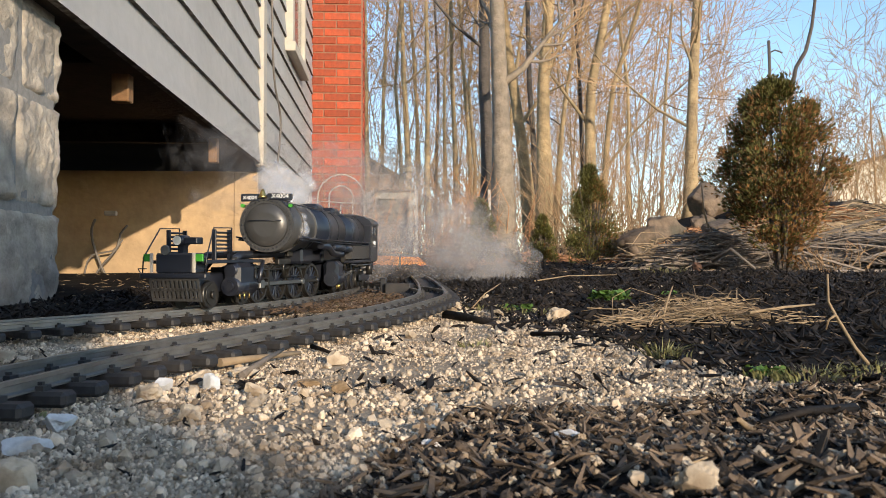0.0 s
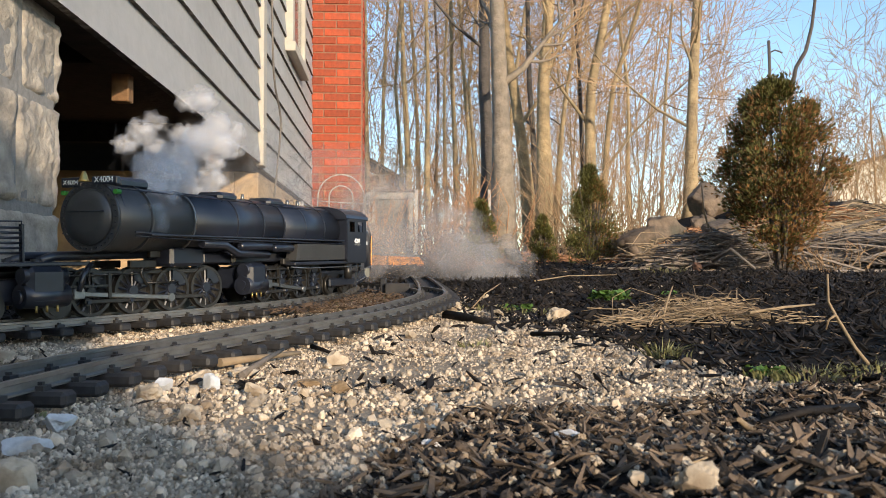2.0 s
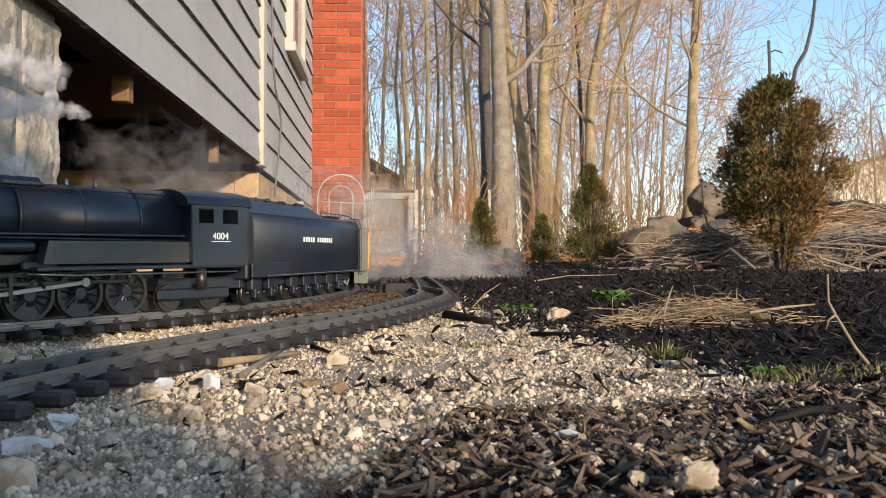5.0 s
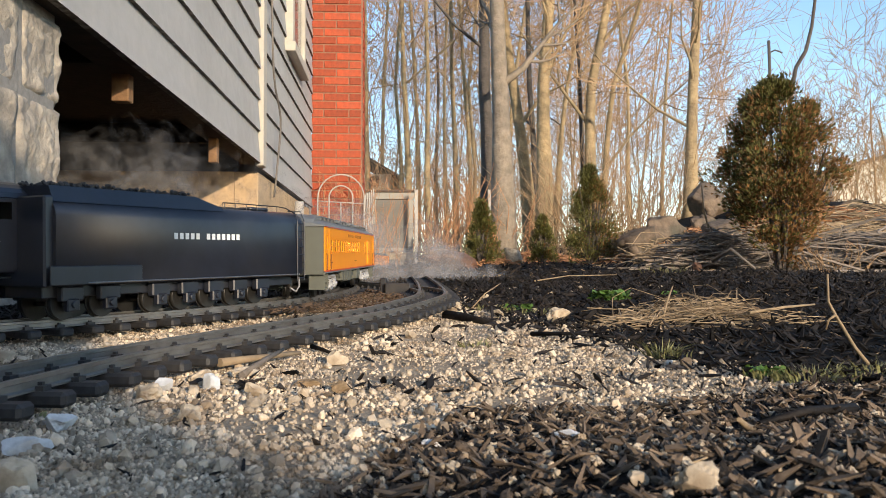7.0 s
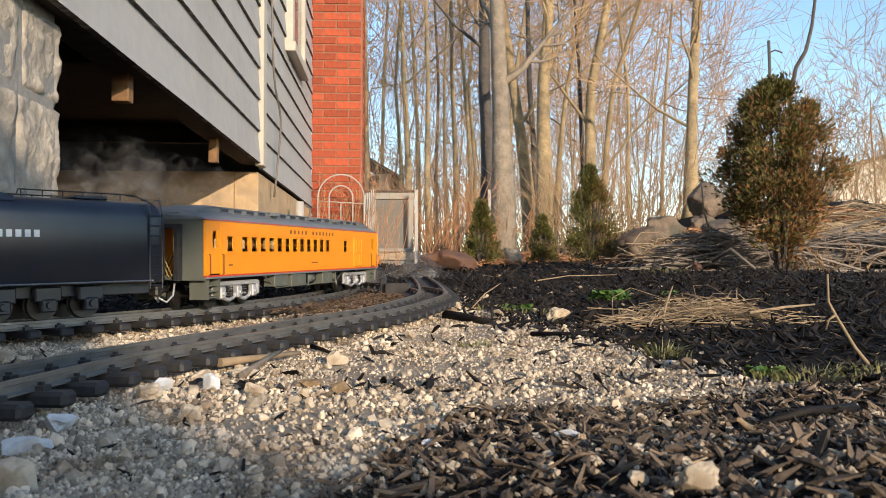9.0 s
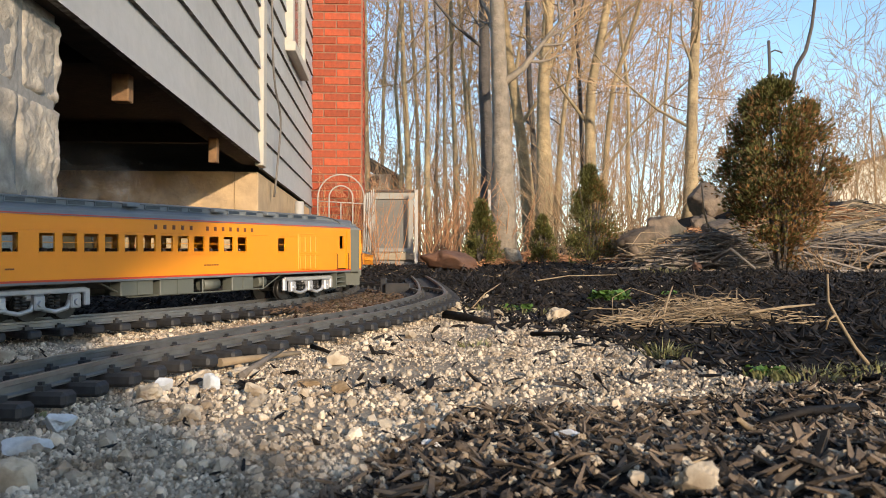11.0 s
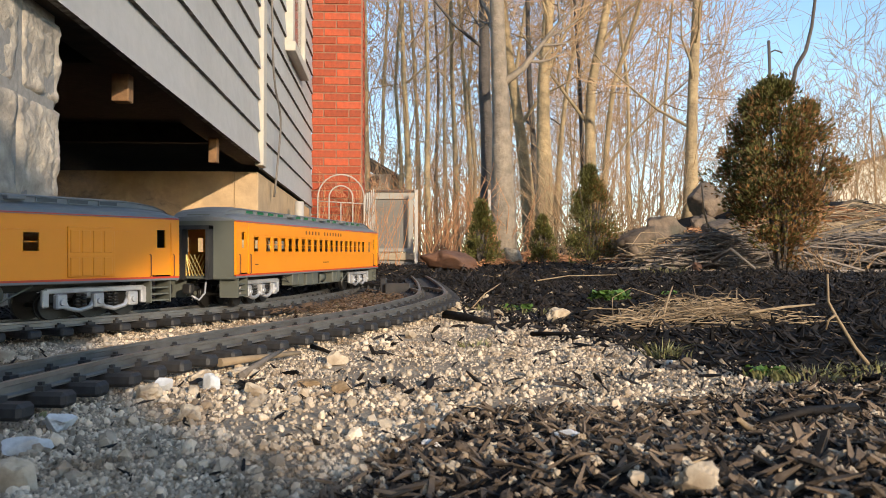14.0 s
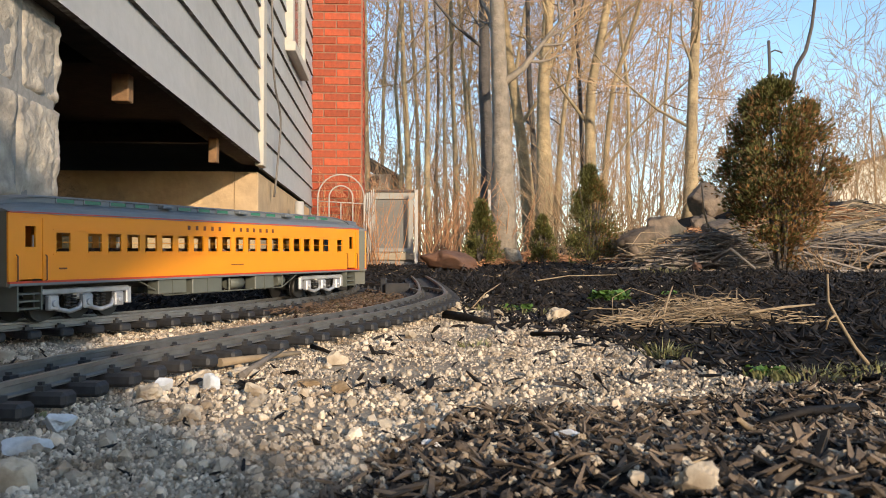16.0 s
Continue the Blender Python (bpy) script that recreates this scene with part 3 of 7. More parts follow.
def build_coach(kind):
    label = "yellow passenger coach with grey clerestory roof and silver trucks" if kind == "coach" else "yellow combined baggage coach with grey clerestory roof and silver trucks"
    car = empty("coach" if kind == "coach" else "baggage_coach", Matrix(), label, "railway coach", "passenger coaches")
    L = CAR_L
    u = lambda f: -L / 2 + f * L
    wz0, wz1 = 0.0735, 0.0930
    spans = [(0.081, 0.107)]
    if kind == "coach":
        spans += [(0.141 + 0.0405 * i, 0.141 + 0.0405 * i + 0.0275) for i in range(18)] + [(0.893, 0.918)]
    else:
        spans += [(0.141 + 0.0405 * i, 0.141 + 0.0405 * i + 0.0275) for i in range(12)] + [(0.715, 0.740)]
    v = 0.060 / L                     # vestibule length as a fraction
    for sx in (-1, 1):
        x0, x1 = (HALF_W - 0.0025, HALF_W) if sx > 0 else (-HALF_W, -HALF_W + 0.0025)
        holes = [(u(a), u(b), wz0, wz1) for a, b in spans]
        bm = bmesh.new()
        pane_wall(bm, x0, x1, -L / 2 + 0.052, L / 2 - 0.052, Z_SILL + 0.002, Z_EAVE, holes)
        # belt rail, letter board line and rivet strips
        xo0, xo1 = (HALF_W - 0.0005, HALF_W + 0.0010) if sx > 0 else (-HALF_W - 0.0010, -HALF_W + 0.0005)
        box(bm, xo0, xo1, u(0.075), u(0.925), 0.0697, 0.0712)
        box(bm, xo0, xo1, u(0.075), u(0.925), 0.0960, 0.0968)
        part("side_panel", bm, M_YELLOW, car, "armour yellow side")
        for a, b in spans:
            bm = bmesh.new()
            xg = HALF_W - 0.0018 if sx > 0 else -HALF_W + 0.0010
            box(bm, xg, xg + 0.0008, u(a), u(b), wz0, wz1)
            pane = part("window", bm, M_GLASS, car)
            pane.visible_shadow = False
            if sx > 0:
                bm = bmesh.new()
                box(bm, HALF_W - 0.001, HALF_W + 0.0012, u(a) - 0.0006, u(b) + 0.0006, wz0 - 0.0012, wz0)
                box(bm, HALF_W - 0.0012, HALF_W + 0.0005, u(a), u(b), (wz0 + wz1) / 2 - 0.0004, (wz0 + wz1) / 2 + 0.0004)
                part("frame", bm, M_YELLOW, pane)
        # end doors of the vestibules
        for e in (-1, 1):
            bm = bmesh.new()
            ya, yb = (e * (L / 2 - 0.012), e * (L / 2 - 0.040))
            ya, yb = min(ya, yb), max(ya, yb)
            pane_wall(bm, x0 - 0.001 * sx, x1 - 0.001 * sx, ya, yb, Z_SILL + 0.004, Z_EAVE - 0.004, [(ya + 0.008, yb - 0.008, 0.078, 0.099)])
            d = part("vestibule_door", bm, M_YELLOW, car)
            bm = bmesh.new()
            box(bm, x0, x1, yb if e < 0 else ya - 0.012, (yb + 0.012) if e < 0 else ya, Z_SILL + 0.002, Z_EAVE)
            box(bm, x0, x1, -L / 2 if e < 0 else yb, ya if e < 0 else L / 2, Z_SILL + 0.002, Z_EAVE)
            box(bm, x0, x1, ya, yb, Z_EAVE - 0.004, Z_EAVE)
            part("door_post", bm, M_YELLOW, car)
            for yy in (ya - 0.003, yb + 0.003):
                bm = bmesh.new()
                xx = (HALF_W + 0.0022) * sx
                tube(bm, [Vector((HALF_W * sx, yy, 0.070)), Vector((xx, yy, 0.069)), Vector((xx, yy, 0.045)), Vector((HALF_W * sx, yy, 0.044))], 0.0007, 5)
                part("handrail", bm, M_DARKLETTER, car, "dark grab rail")
        # stripes
        for z0, z1, m, nm in ((Z_EAVE, Z_EAVE + 0.0018, M_RED, "stripe"), (Z_SILL, Z_SILL + 0.0022, M_RED, "stripe"), (Z_SILL - 0.0022, Z_SILL, M_CARROOF, "sill")):
            bm = bmesh.new()
            box(bm, (HALF_W - 0.003) * sx, (HALF_W + 0.0007) * sx, -L / 2 + 0.001, L / 2 - 0.001, z0, z1)
            bmesh.ops.recalc_face_normals(bm, faces=bm.faces)
            part(nm, bm, m, car)
    xs = HALF_W + 0.0003
    bars(car, u(0.36), u(0.64), 13, 0.1005, 0.1060, xs, M_DARKLETTER, (5,), 0.30)
    bars(car, u(0.49), u(0.53), 6, 0.0550, 0.0565, xs, M_DARKLETTER, (), 0.75)
    bars(car, u(0.085), u(0.10), 4, 0.0550, 0.0567, xs, M_DARKLETTER, (), 0.75)
    if kind != "coach":
        bm = bmesh.new()
        box(bm, HALF_W - 0.001, HALF_W + 0.0016, u(0.785), u(0.868), Z_SILL + 0.004, 0.1000, 0.0005)
        door = part("baggage_door", bm, M_YELLOW, car)
        for k in range(4):
            for z0, z1 in ((0.047, 0.067), (0.072, 0.096)):
                bm = bmesh.new()
                a = u(0.789 + k * 0.0195)
                box(bm, HALF_W + 0.0012, HALF_W + 0.0024, a, a + 0.0105, z0, z1, 0.0004)
                part("door_panel", bm, M_YELLOW, door)
    # floor, interior, ends
    bm = bmesh.new()
    box(bm, -HALF_W + 0.003, HALF_W - 0.003, -L / 2, L / 2, Z_SILL - 0.003, Z_SILL + 0.001)
    part("floor_pan", bm, M_CAREND, car)
    seat = bmesh.new()
    box(seat, -0.016, 0.016, -0.007, 0.007, 0.0, 0.012, 0.002)
    box(seat, -0.016, 0.016, 0.004, 0.008, 0.010, 0.030, 0.002)
    sm = mesh_of("seat", seat, M_INTERIOR)
    for i in range(18 if kind == "coach" else 12):
        for sx in (-0.028, 0.028):
            share("seat", sm, car, pose(sx, u(0.155 + 0.0405 * i), Z_SILL + 0.006))
    for e in (-1, 1):
        ye = e * (L / 2 - 0.001)
        bm = bmesh.new()
        y0, y1 = min(ye, ye - e * 0.003), max(ye, ye - e * 0.003)
        box(bm, -HALF_W + 0.001, -0.016, y0, y1, Z_SILL - 0.004, Z_EAVE + 0.002)
        box(bm, 0.016, HALF_W - 0.001, y0, y1, Z_SILL - 0.004, Z_EAVE + 0.002)
        box(bm, -0.016, 0.016, y0, y1, 0.102, Z_EAVE + 0.010)
        part("end_wall", bm, M_CAREND, car, "olive-grey end wall")
        bm = bmesh.new()
        for a, b in ((-0.021, -0.016), (0.016, 0.021)):
            box(bm, a, b, min(ye, ye + e * 0.012), max(ye, ye + e * 0.012), Z_SILL - 0.004, 0.106)
        box(bm, -0.021, 0.021, min(ye, ye + e * 0.012), max(ye, ye + e * 0.012), 0.102, 0.107)
        part("diaphragm", bm, M_TIE, car, "black gangway bellows")
        bm = bmesh.new()
        for k in range(6):
            for s2 in (-1, 1):
                a = -0.015 + k * 0.005
                b = a + s2 * 0.014
                b = max(-0.015, min(0.015, b))
                tube(bm, [Vector((a, ye + e * 0.004, Z_SILL)), Vector((b, ye + e * 0.004, Z_SILL + 0.028))], 0.0006, 4)
        part("gate", bm, M_BRASS, car, "brass folding lattice gate")
        bm = bmesh.new()
        box(bm, -0.016, 0.016, ye - e * 0.056 - 0.001, ye - e * 0.056 + 0.001, Z_SILL, 0.105)
        part("inner_door", bm, M_YELLOW, car)
        bm = bmesh.new()
        cyl(bm, (0, ye, 0.026), (0, ye + e * 0.026, 0.026), 0.003, sides=8)
        box(bm, -0.006, 0.006, min(ye + e * 0.020, ye + e * 0.032), max(ye + e * 0.020, ye + e * 0.032), 0.020, 0.033, 0.002)
        part("coupler", bm, M_DARKSTEEL, car)
        bm = bmesh.new()
        tube(bm, [Vector((0.012, ye + e * 0.003, 0.034)), Vector((0.013, ye + e * 0.008, 0.020)), Vector((0.010, ye + e * 0.018, 0.012)), Vector((0.004, ye + e * 0.026, 0.018))], 0.0014, 6)
        part("air_hose", bm, M_SILVER, car)
        for sx in (-1, 1):
            bm = bmesh.new()
            ya = e * (L / 2 - 0.040)
            for k in range(3):
                box(bm, sx * (HALF_W - 0.016) - 0.012, sx * (HALF_W - 0.016) + 0.012 + 0.003 * k * 0, min(ya, ya + e * 0.028), max(ya, ya + e * 0.028), 0.030 - k * 0.0075, 0.0318 - k * 0.0075)
            for yy in (ya, ya + e * 0.028):
                box(bm, sx * (HALF_W - 0.016) - 0.012, sx * (HALF_W - 0.016) + 0.014, yy - 0.0008, yy + 0.0008, 0.0135, 0.041)
            part("step", bm, M_CAREND, car, "olive-grey vestibule steps")
        coach_truck(car, e * 0.2425)
    # underframe gear
    bm = bmesh.new(); box(bm, -0.012, 0.012, -L / 2 + 0.05, L / 2 - 0.05, 0.030, Z_SILL - 0.002); part("centre_sill", bm, M_TIE, car)
    gear = ((-0.115, 0.050, 0.018, "battery_box"), (-0.050, 0.058, 0.020, "battery_box"), (0.02, 0.030, 0.017, "tank"), (0.075, 0.045, 0.020, "battery_box"), (0.125, 0.018, 0.022, "tank"))
    for y, w, h, nm in gear:
        for sx in (-1, 1):
            bm = bmesh.new()
            if nm == "tank":
                cyl(bm, (sx * 0.036, y - w / 2, 0.030), (sx * 0.036, y + w / 2, 0.030), 0.008, sides=14)
            else:
                box(bm, sx * 0.040 - 0.009, sx * 0.040 + 0.009, y - w / 2, y + w / 2, Z_SILL - 0.002 - h, Z_SILL - 0.002, 0.001)
                box(bm, sx * 0.0495 - 0.0005, sx * 0.0495 + 0.0005, y - 0.001, y + 0.001, Z_SILL - 0.002 - h, Z_SILL - 0.003)
            part(nm, bm, M_CAREND, car)
    for sx in (-1, 1):
        bm = bmesh.new()
        tube(bm, [Vector((sx * 0.044, -0.165, 0.038)), Vector((sx * 0.044, -0.125, 0.020)), Vector((sx * 0.044, 0.125, 0.020)), Vector((sx * 0.044, 0.165, 0.038))], 0.0010, 5)
        for y in (-0.125, 0.0, 0.125):
            tube(bm, [Vector((sx * 0.044, y, 0.020)), Vector((sx * 0.044, y, 0.038))], 0.0012, 5)
        part("truss_rod", bm, M_CAREND, car)
    # clerestory roof: a loft whose ends curve down
    prof = [(HALF_W + 0.0012, Z_EAVE), (HALF_W - 0.003, Z_EAVE + 0.0060), (0.044, Z_EAVE + 0.0092), (0.034, Z_EAVE + 0.0122), (0.0325, Z_EAVE + 0.0135), (0.0325, Z_EAVE + 0.0185), (0.0345, Z_EAVE + 0.0190), (0.0330, Z_EAVE + 0.0202), (0.018, Z_EAVE + 0.0222), (0.0, Z_EAVE + 0.0229)]
    full = prof + [(-a, b) for a, b in reversed(prof[:-1])]
    bm = bmesh.new()
    ys = [(-L / 2 - 0.001, 0.0), (-L / 2 + 0.008, 0.45), (-L / 2 + 0.022, 0.75), (-L / 2 + 0.045, 0.95), (-L / 2 + 0.062, 1.0)]
    ys = ys + [(-y, k) for y, k in reversed(ys)]
    rings = []
    for y, k in ys:
        ring = []
        for a, b in full:
            h = (b - Z_EAVE)
            flat = 0.0095 * math.sqrt(max(0.0, 1 - (a / (HALF_W + 0.002)) ** 2))      # plain bow that the end starts from
            hh = flat * 0.8 * (1 - k) + h * k if k < 1 else h
            ring.append(bm.verts.new((a, y, Z_EAVE + max(hh, 0.0))))
        rings.append(ring)
    for i in range(len(rings) - 1):
        for j in range(len(full) - 1):
            bm.faces.new((rings[i][j], rings[i][j + 1], rings[i + 1][j + 1], rings[i + 1][j]))
    bm.faces.new(rings[0]); bm.faces.new(list(reversed(rings[-1])))
    bmesh.ops.recalc_face_normals(bm, faces=bm.faces)
    roof = part("roof", bm, M_CARROOF, car, "grey clerestory roof")
    n = 15
    for i in range(n):
        for sx in (-1, 1):
            y = -L / 2 + 0.085 + (L - 0.17) * i / (n - 1)
            if i == 4 or i == 8 or i == 11:
                bm = bmesh.new()
                box(bm, sx * 0.0365 - 0.005, sx * 0.0365 + 0.005, y - 0.010, y + 0.010, Z_EAVE + 0.0145, Z_EAVE + 0.0190, 0.001)
                part("roof_vent", bm, M_CARROOF, roof)
                continue
            bm = bmesh.new()
            box(bm, sx * 0.0327 - 0.0006, sx * 0.0327 + 0.0006, y - 0.0115, y + 0.0115, Z_EAVE + 0.0142, Z_EAVE + 0.0182)
            part("clerestory_light", bm, M_GREENGLASS if kind == "coach" else M_BLACK, roof)
            bm = bmesh.new()
            for a, b, c, d in ((-0.0125, -0.0115, 0.0138, 0.0186), (0.0115, 0.0125, 0.0138, 0.0186), (-0.0125, 0.0125, 0.0134, 0.0142), (-0.0125, 0.0125, 0.0182, 0.0187)):
                box(bm, sx * 0.0330 - 0.0008, sx * 0.0330 + 0.0008, y + a, y + b, Z_EAVE + c, Z_EAVE + d)
            part("light_frame", bm, M_CARROOF, roof)
    return car


baggage = build_coach("baggage")
runs(baggage, 0.0, 0.2425)
coach0 = build_coach("coach")
runs(coach0, PITCH, 0.2425)
for i in range(2, 7):
    runs(copy_thing(coach0, Matrix()), i * PITCH, 0.2425)


# ---- tender ----
def build_tender():
    t = empty("tender", Matrix(), "long black streamlined tender with white lettering bars", "tender")
    L = 0.440
    w = 0.0500
    # tank: flat sides, rounded shoulders
    prof = [(w - 0.004, 0.037), (w, 0.041), (w, 0.112), (w - 0.002, 0.120), (w - 0.008, 0.127), (w - 0.018, 0.131), (0, 0.1325)]
    full = prof + [(-a, b) for a, b in reversed(prof[:-1])]
    bm = bmesh.new()
    rings = []
    for y, k in ((-L / 2 + 0.012, 1.0), (L / 2 - 0.01, 1.0), (L / 2, 0.93)):
        rings.append([bm.verts.new((a * k, y, b if k == 1 else b * 0.985)) for a, b in full])
    for i in range(len(rings) - 1):
        for j in range(len(full)):
            f = bm.faces.new((rings[i][j], rings[i][(j + 1) % len(full)], rings[i + 1][(j + 1) % len(full)], rings[i + 1][j]))
            f.smooth = True
    bm.faces.new(rings[0]); bm.faces.new(list(reversed(rings[-1])))
    bmesh.ops.recalc_face_normals(bm, faces=bm.faces)
    part("tank", bm, M_BLACK, t)
    # raised coal bunker with sloping back
    bm = bmesh.new()
    vs = []
    for sx in (-1, 1):
        vs.append([bm.verts.new((sx * x, y, z)) for x, y, z in ((0.044, -L / 2 + 0.014, 0.126), (0.036, -L / 2 + 0.014, 0.1435), (0.036, 0.005, 0.1435), (0.042, 0.050, 0.1305), (0.044, 0.05, 0.126))])
    a, b = vs
    for i in range(4):
        bm.faces.new((a[i], a[i + 1], b[i + 1], b[i]))
    bm.faces.new(a); bm.faces.new(b)
    bmesh.ops.recalc_face_normals(bm, faces=bm.faces)
    part("bunker", bm, M_BLACK, t)
    rnd = random.Random(5)
    bm = bmesh.new()
    for i in range(260):
        blob(bm, (rnd.uniform(-0.032, 0.032), rnd.uniform(-L / 2 + 0.02, 0.0), 0.144 + rnd.uniform(0, 0.004)), (rnd.uniform(0.002, 0.004),) * 3, 0.5, 1, 1.5, i * 0.7)
    tagged(part("coal", bm, M_TIE, t, "heaped black coal"), kind="stuff")
    bm = bmesh.new(); box(bm, -0.045, 0.045, -L / 2 + 0.002, -L / 2 + 0.014, 0.036, 0.132, 0.002); part("front_bulkhead", bm, M_BLACK, t)
    for sx in (-1, 1):
        bm = bmesh.new(); box(bm, sx * 0.051 - 0.0012, sx * 0.051 + 0.0012, -L / 2 + 0.004, -L / 2 + 0.125, 0.038, 0.058, 0.0008); part("skirt_panel", bm, M_BLACK, t)
        bm = bmesh.new(); tube(bm, [Vector((sx * 0.0525, -L / 2 + 0.05, 0.0395)), Vector((sx * 0.0525, L / 2 - 0.02, 0.0395))], 0.0010, 5)
        for k in range(9):
            y = -L / 2 + 0.06 + k * 0.045
            cyl(bm, (sx * 0.049, y, 0.0395), (sx * 0.0535, y, 0.0395), 0.0012, sides=6)
        part("side_pipe", bm, M_STEEL, t)
        # ladder at the rear corner
        for r in (0.0, 0.016):
            bm = bmesh.new(); tube(bm, [Vector((sx * 0.051, L / 2 - 0.022 + r, 0.030)), Vector((sx * 0.0515, L / 2 - 0.022 + r, 0.118)), Vector((sx * 0.045, L / 2 - 0.022 + r, 0.133)), Vector((sx * 0.034, L / 2 - 0.022 + r, 0.133))], 0.0009, 5); part("ladder_rail", bm, M_BLACK, t)
        for k in range(8):
            bm = bmesh.new(); tube(bm, [Vector((sx * 0.0515, L / 2 - 0.022, 0.034 + k * 0.0115)), Vector((sx * 0.0515, L / 2 - 0.006, 0.034 + k * 0.0115))], 0.0008, 5); part("rung", bm, M_BLACK, t)
        bm = bmesh.new(); tube(bm, [Vector((sx * 0.036, 0.055, 0.132)), Vector((sx * 0.036, 0.057, 0.1385)), Vector((sx * 0.036, L / 2 - 0.05, 0.1385)), Vector((sx * 0.036, L / 2 - 0.03, 0.137)), Vector((sx * 0.042, L / 2 - 0.012, 0.128))], 0.0008, 5)
        for k in range(6):
            y = 0.06 + k * 0.022
            tube(bm, [Vector((sx * 0.036, y, 0.131)), Vector((sx * 0.036, y, 0.1385))], 0.0007, 5)
        part("handrail", bm, M_DARKSTEEL, t)
    bars(t, 0.556 - 0.60 - 0.002, 0.674 - 0.60, 13, 0.0885, 0.0960, w + 0.0003, M_WHITE, (5,), 0.62)
    bm = bmesh.new(); box(bm, -0.03, 0.03, L / 2 - 0.10, L / 2 - 0.06, 0.131, 0.136, 0.002); part("water_hatch", bm, M_BLACK, t)
    # wheels: a front truck and five axles in a rigid bed
    bm = bmesh.new(); box(bm, -0.030, 0.030, -L / 2 + 0.01, L / 2 - 0.01, 0.024, 0.037, 0.001); part("bed_frame", bm, M_BLACK, t)
    for k, y in enumerate((-0.180, -0.130, -0.055, -0.008, 0.039, 0.086, 0.133)):
        bm = bmesh.new()
        for sx in (-1, 1):
            cyl(bm, (0.0195 * sx, y, 0.0165), (0.0262 * sx, y, 0.0165), 0.0165, sides=24)
            cyl(bm, (0.0185 * sx, y, 0.0165), (0.0200 * sx, y, 0.0165), 0.0182, sides=24)
        cyl(bm, (-0.03, y, 0.0165), (0.03, y, 0.0165), 0.003, sides=8)
        part("wheelset", bm, M_DARKSTEEL, t)
        for sx in (-1, 1):
            bm = bmesh.new()
            box(bm, sx * 0.036 - 0.005, sx * 0.036 + 0.005, y - 0.014, y + 0.014, 0.020, 0.036, 0.0015)
            box(bm, sx * 0.0385 - 0.004, sx * 0.0385 + 0.004, y - 0.008, y + 0.008, 0.009, 0.023, 0.0015)
            cyl(bm, (sx * 0.041, y, 0.0165), (sx * 0.0455, y, 0.0165), 0.0045, 0.0035, 10)
            part("axle_box", bm, M_BLACK, t)
    bm = bmesh.new(); cyl(bm, (0, L / 2 - 0.01, 0.026), (0, L / 2 + 0.018, 0.026), 0.003, sides=8); box(bm, -0.006, 0.006, L / 2 + 0.012, L / 2 + 0.024, 0.020, 0.033, 0.002); part("coupler", bm, M_DARKSTEEL, t)
    bm = bmesh.new(); tube(bm, [Vector((0.015, L / 2, 0.034)), Vector((0.016, L / 2 + 0.006, 0.018)), Vector((0.01, L / 2 + 0.014, 0.012))], 0.0016, 6); part("air_hose", bm, M_SILVER, t)
    return t


ENG_OFF = -1.187
tender = runs(build_tender(), ENG_OFF + 0.60, 0.12)


# ---- articulated locomotive; local y runs to the rear, x to its left-hand side seen here ----
DRIVER_R, CRANK = 0.0270, 0.0125
FRONT_AXLES = (-0.238, -0.1805, -0.123, -0.0655)
REAR_AXLES = (0.058, 0.1145, 0.171, 0.2275)
SPINNERS, SIDE_RODS, MAIN_RODS = [], [], []
FRONT_MID = -0.16


def driver_wheelset(parent, y, phase):
    bm = bmesh.new()
    w = part("axle", bm_axle(), M_DARKSTEEL, parent, at=pose(0, y, DRIVER_R))
    bm.free()
    for sx in (-1, 1):
        bm = bmesh.new()
        n = 32
        x0, x1 = (0.0192, 0.0262) if sx > 0 else (-0.0262, -0.0192)
        # tyre ring
        ring = []
        for k in range(n):
            a = 2 * math.pi * k / n
            c, s = math.cos(a), math.sin(a)
            ring.append([bm.verts.new((x, r * c, r * s)) for x, r in ((x0, DRIVER_R * 0.86), (x0, DRIVER_R), (x1, DRIVER_R), (x1, DRIVER_R * 0.86))])
        for k in range(n):
            for j in range(4):
                bm.faces.new((ring[k][j], ring[k][(j + 1) % 4], ring[(k + 1) % n][(j + 1) % 4], ring[(k + 1) % n][j]))
        cyl(bm, (0.0185 * sx, 0, 0), (0.0195 * sx, 0, 0), DRIVER_R + 0.0018, sides=n)
        bmesh.ops.recalc_face_normals(bm, faces=bm.faces)
        part("tyre", bm, M_DARKSTEEL, w, "worn steel tyre")
        bm = bmesh.new()
        xa, xb = (0.0205, 0.0250) if sx > 0 else (-0.0250, -0.0205)
        cyl(bm, (xa, 0, 0), (xb + 0.0012 * sx, 0, 0), 0.0062, sides=16)
        for k in range(14):
            a = 2 * math.pi * (k + 0.5) / 14
            tube(bm, [Vector(((xa + xb) / 2, 0.004 * math.cos(a), 0.004 * math.sin(a))), Vector(((xa + xb) / 2, DRIVER_R * 0.89 * math.cos(a), DRIVER_R * 0.89 * math.sin(a)))], [0.0017, 0.0013], 5)
        # counterweight
        vs0 = [bm.verts.new((xa, r * math.cos(a), r * math.sin(a))) for r in (0.012, DRIVER_R * 0.9) for a in [math.pi + (j - 3) * 0.2 for j in range(7)]]
        vs1 = [bm.verts.new((xb + 0.0008 * sx, v.co.y, v.co.z)) for v in vs0]
        for j in range(6):
            for q in (vs0, vs1):
                bm.faces.new((q[j], q[j + 1], q[j + 8], q[j + 7]))
        cyl(bm, (xa, CRANK, 0), (0.0330 * sx, CRANK, 0), 0.0026, sides=10)
        part("spokes", bm, M_BLACK, w)
    SPINNERS.append((w, y, phase))
    return w


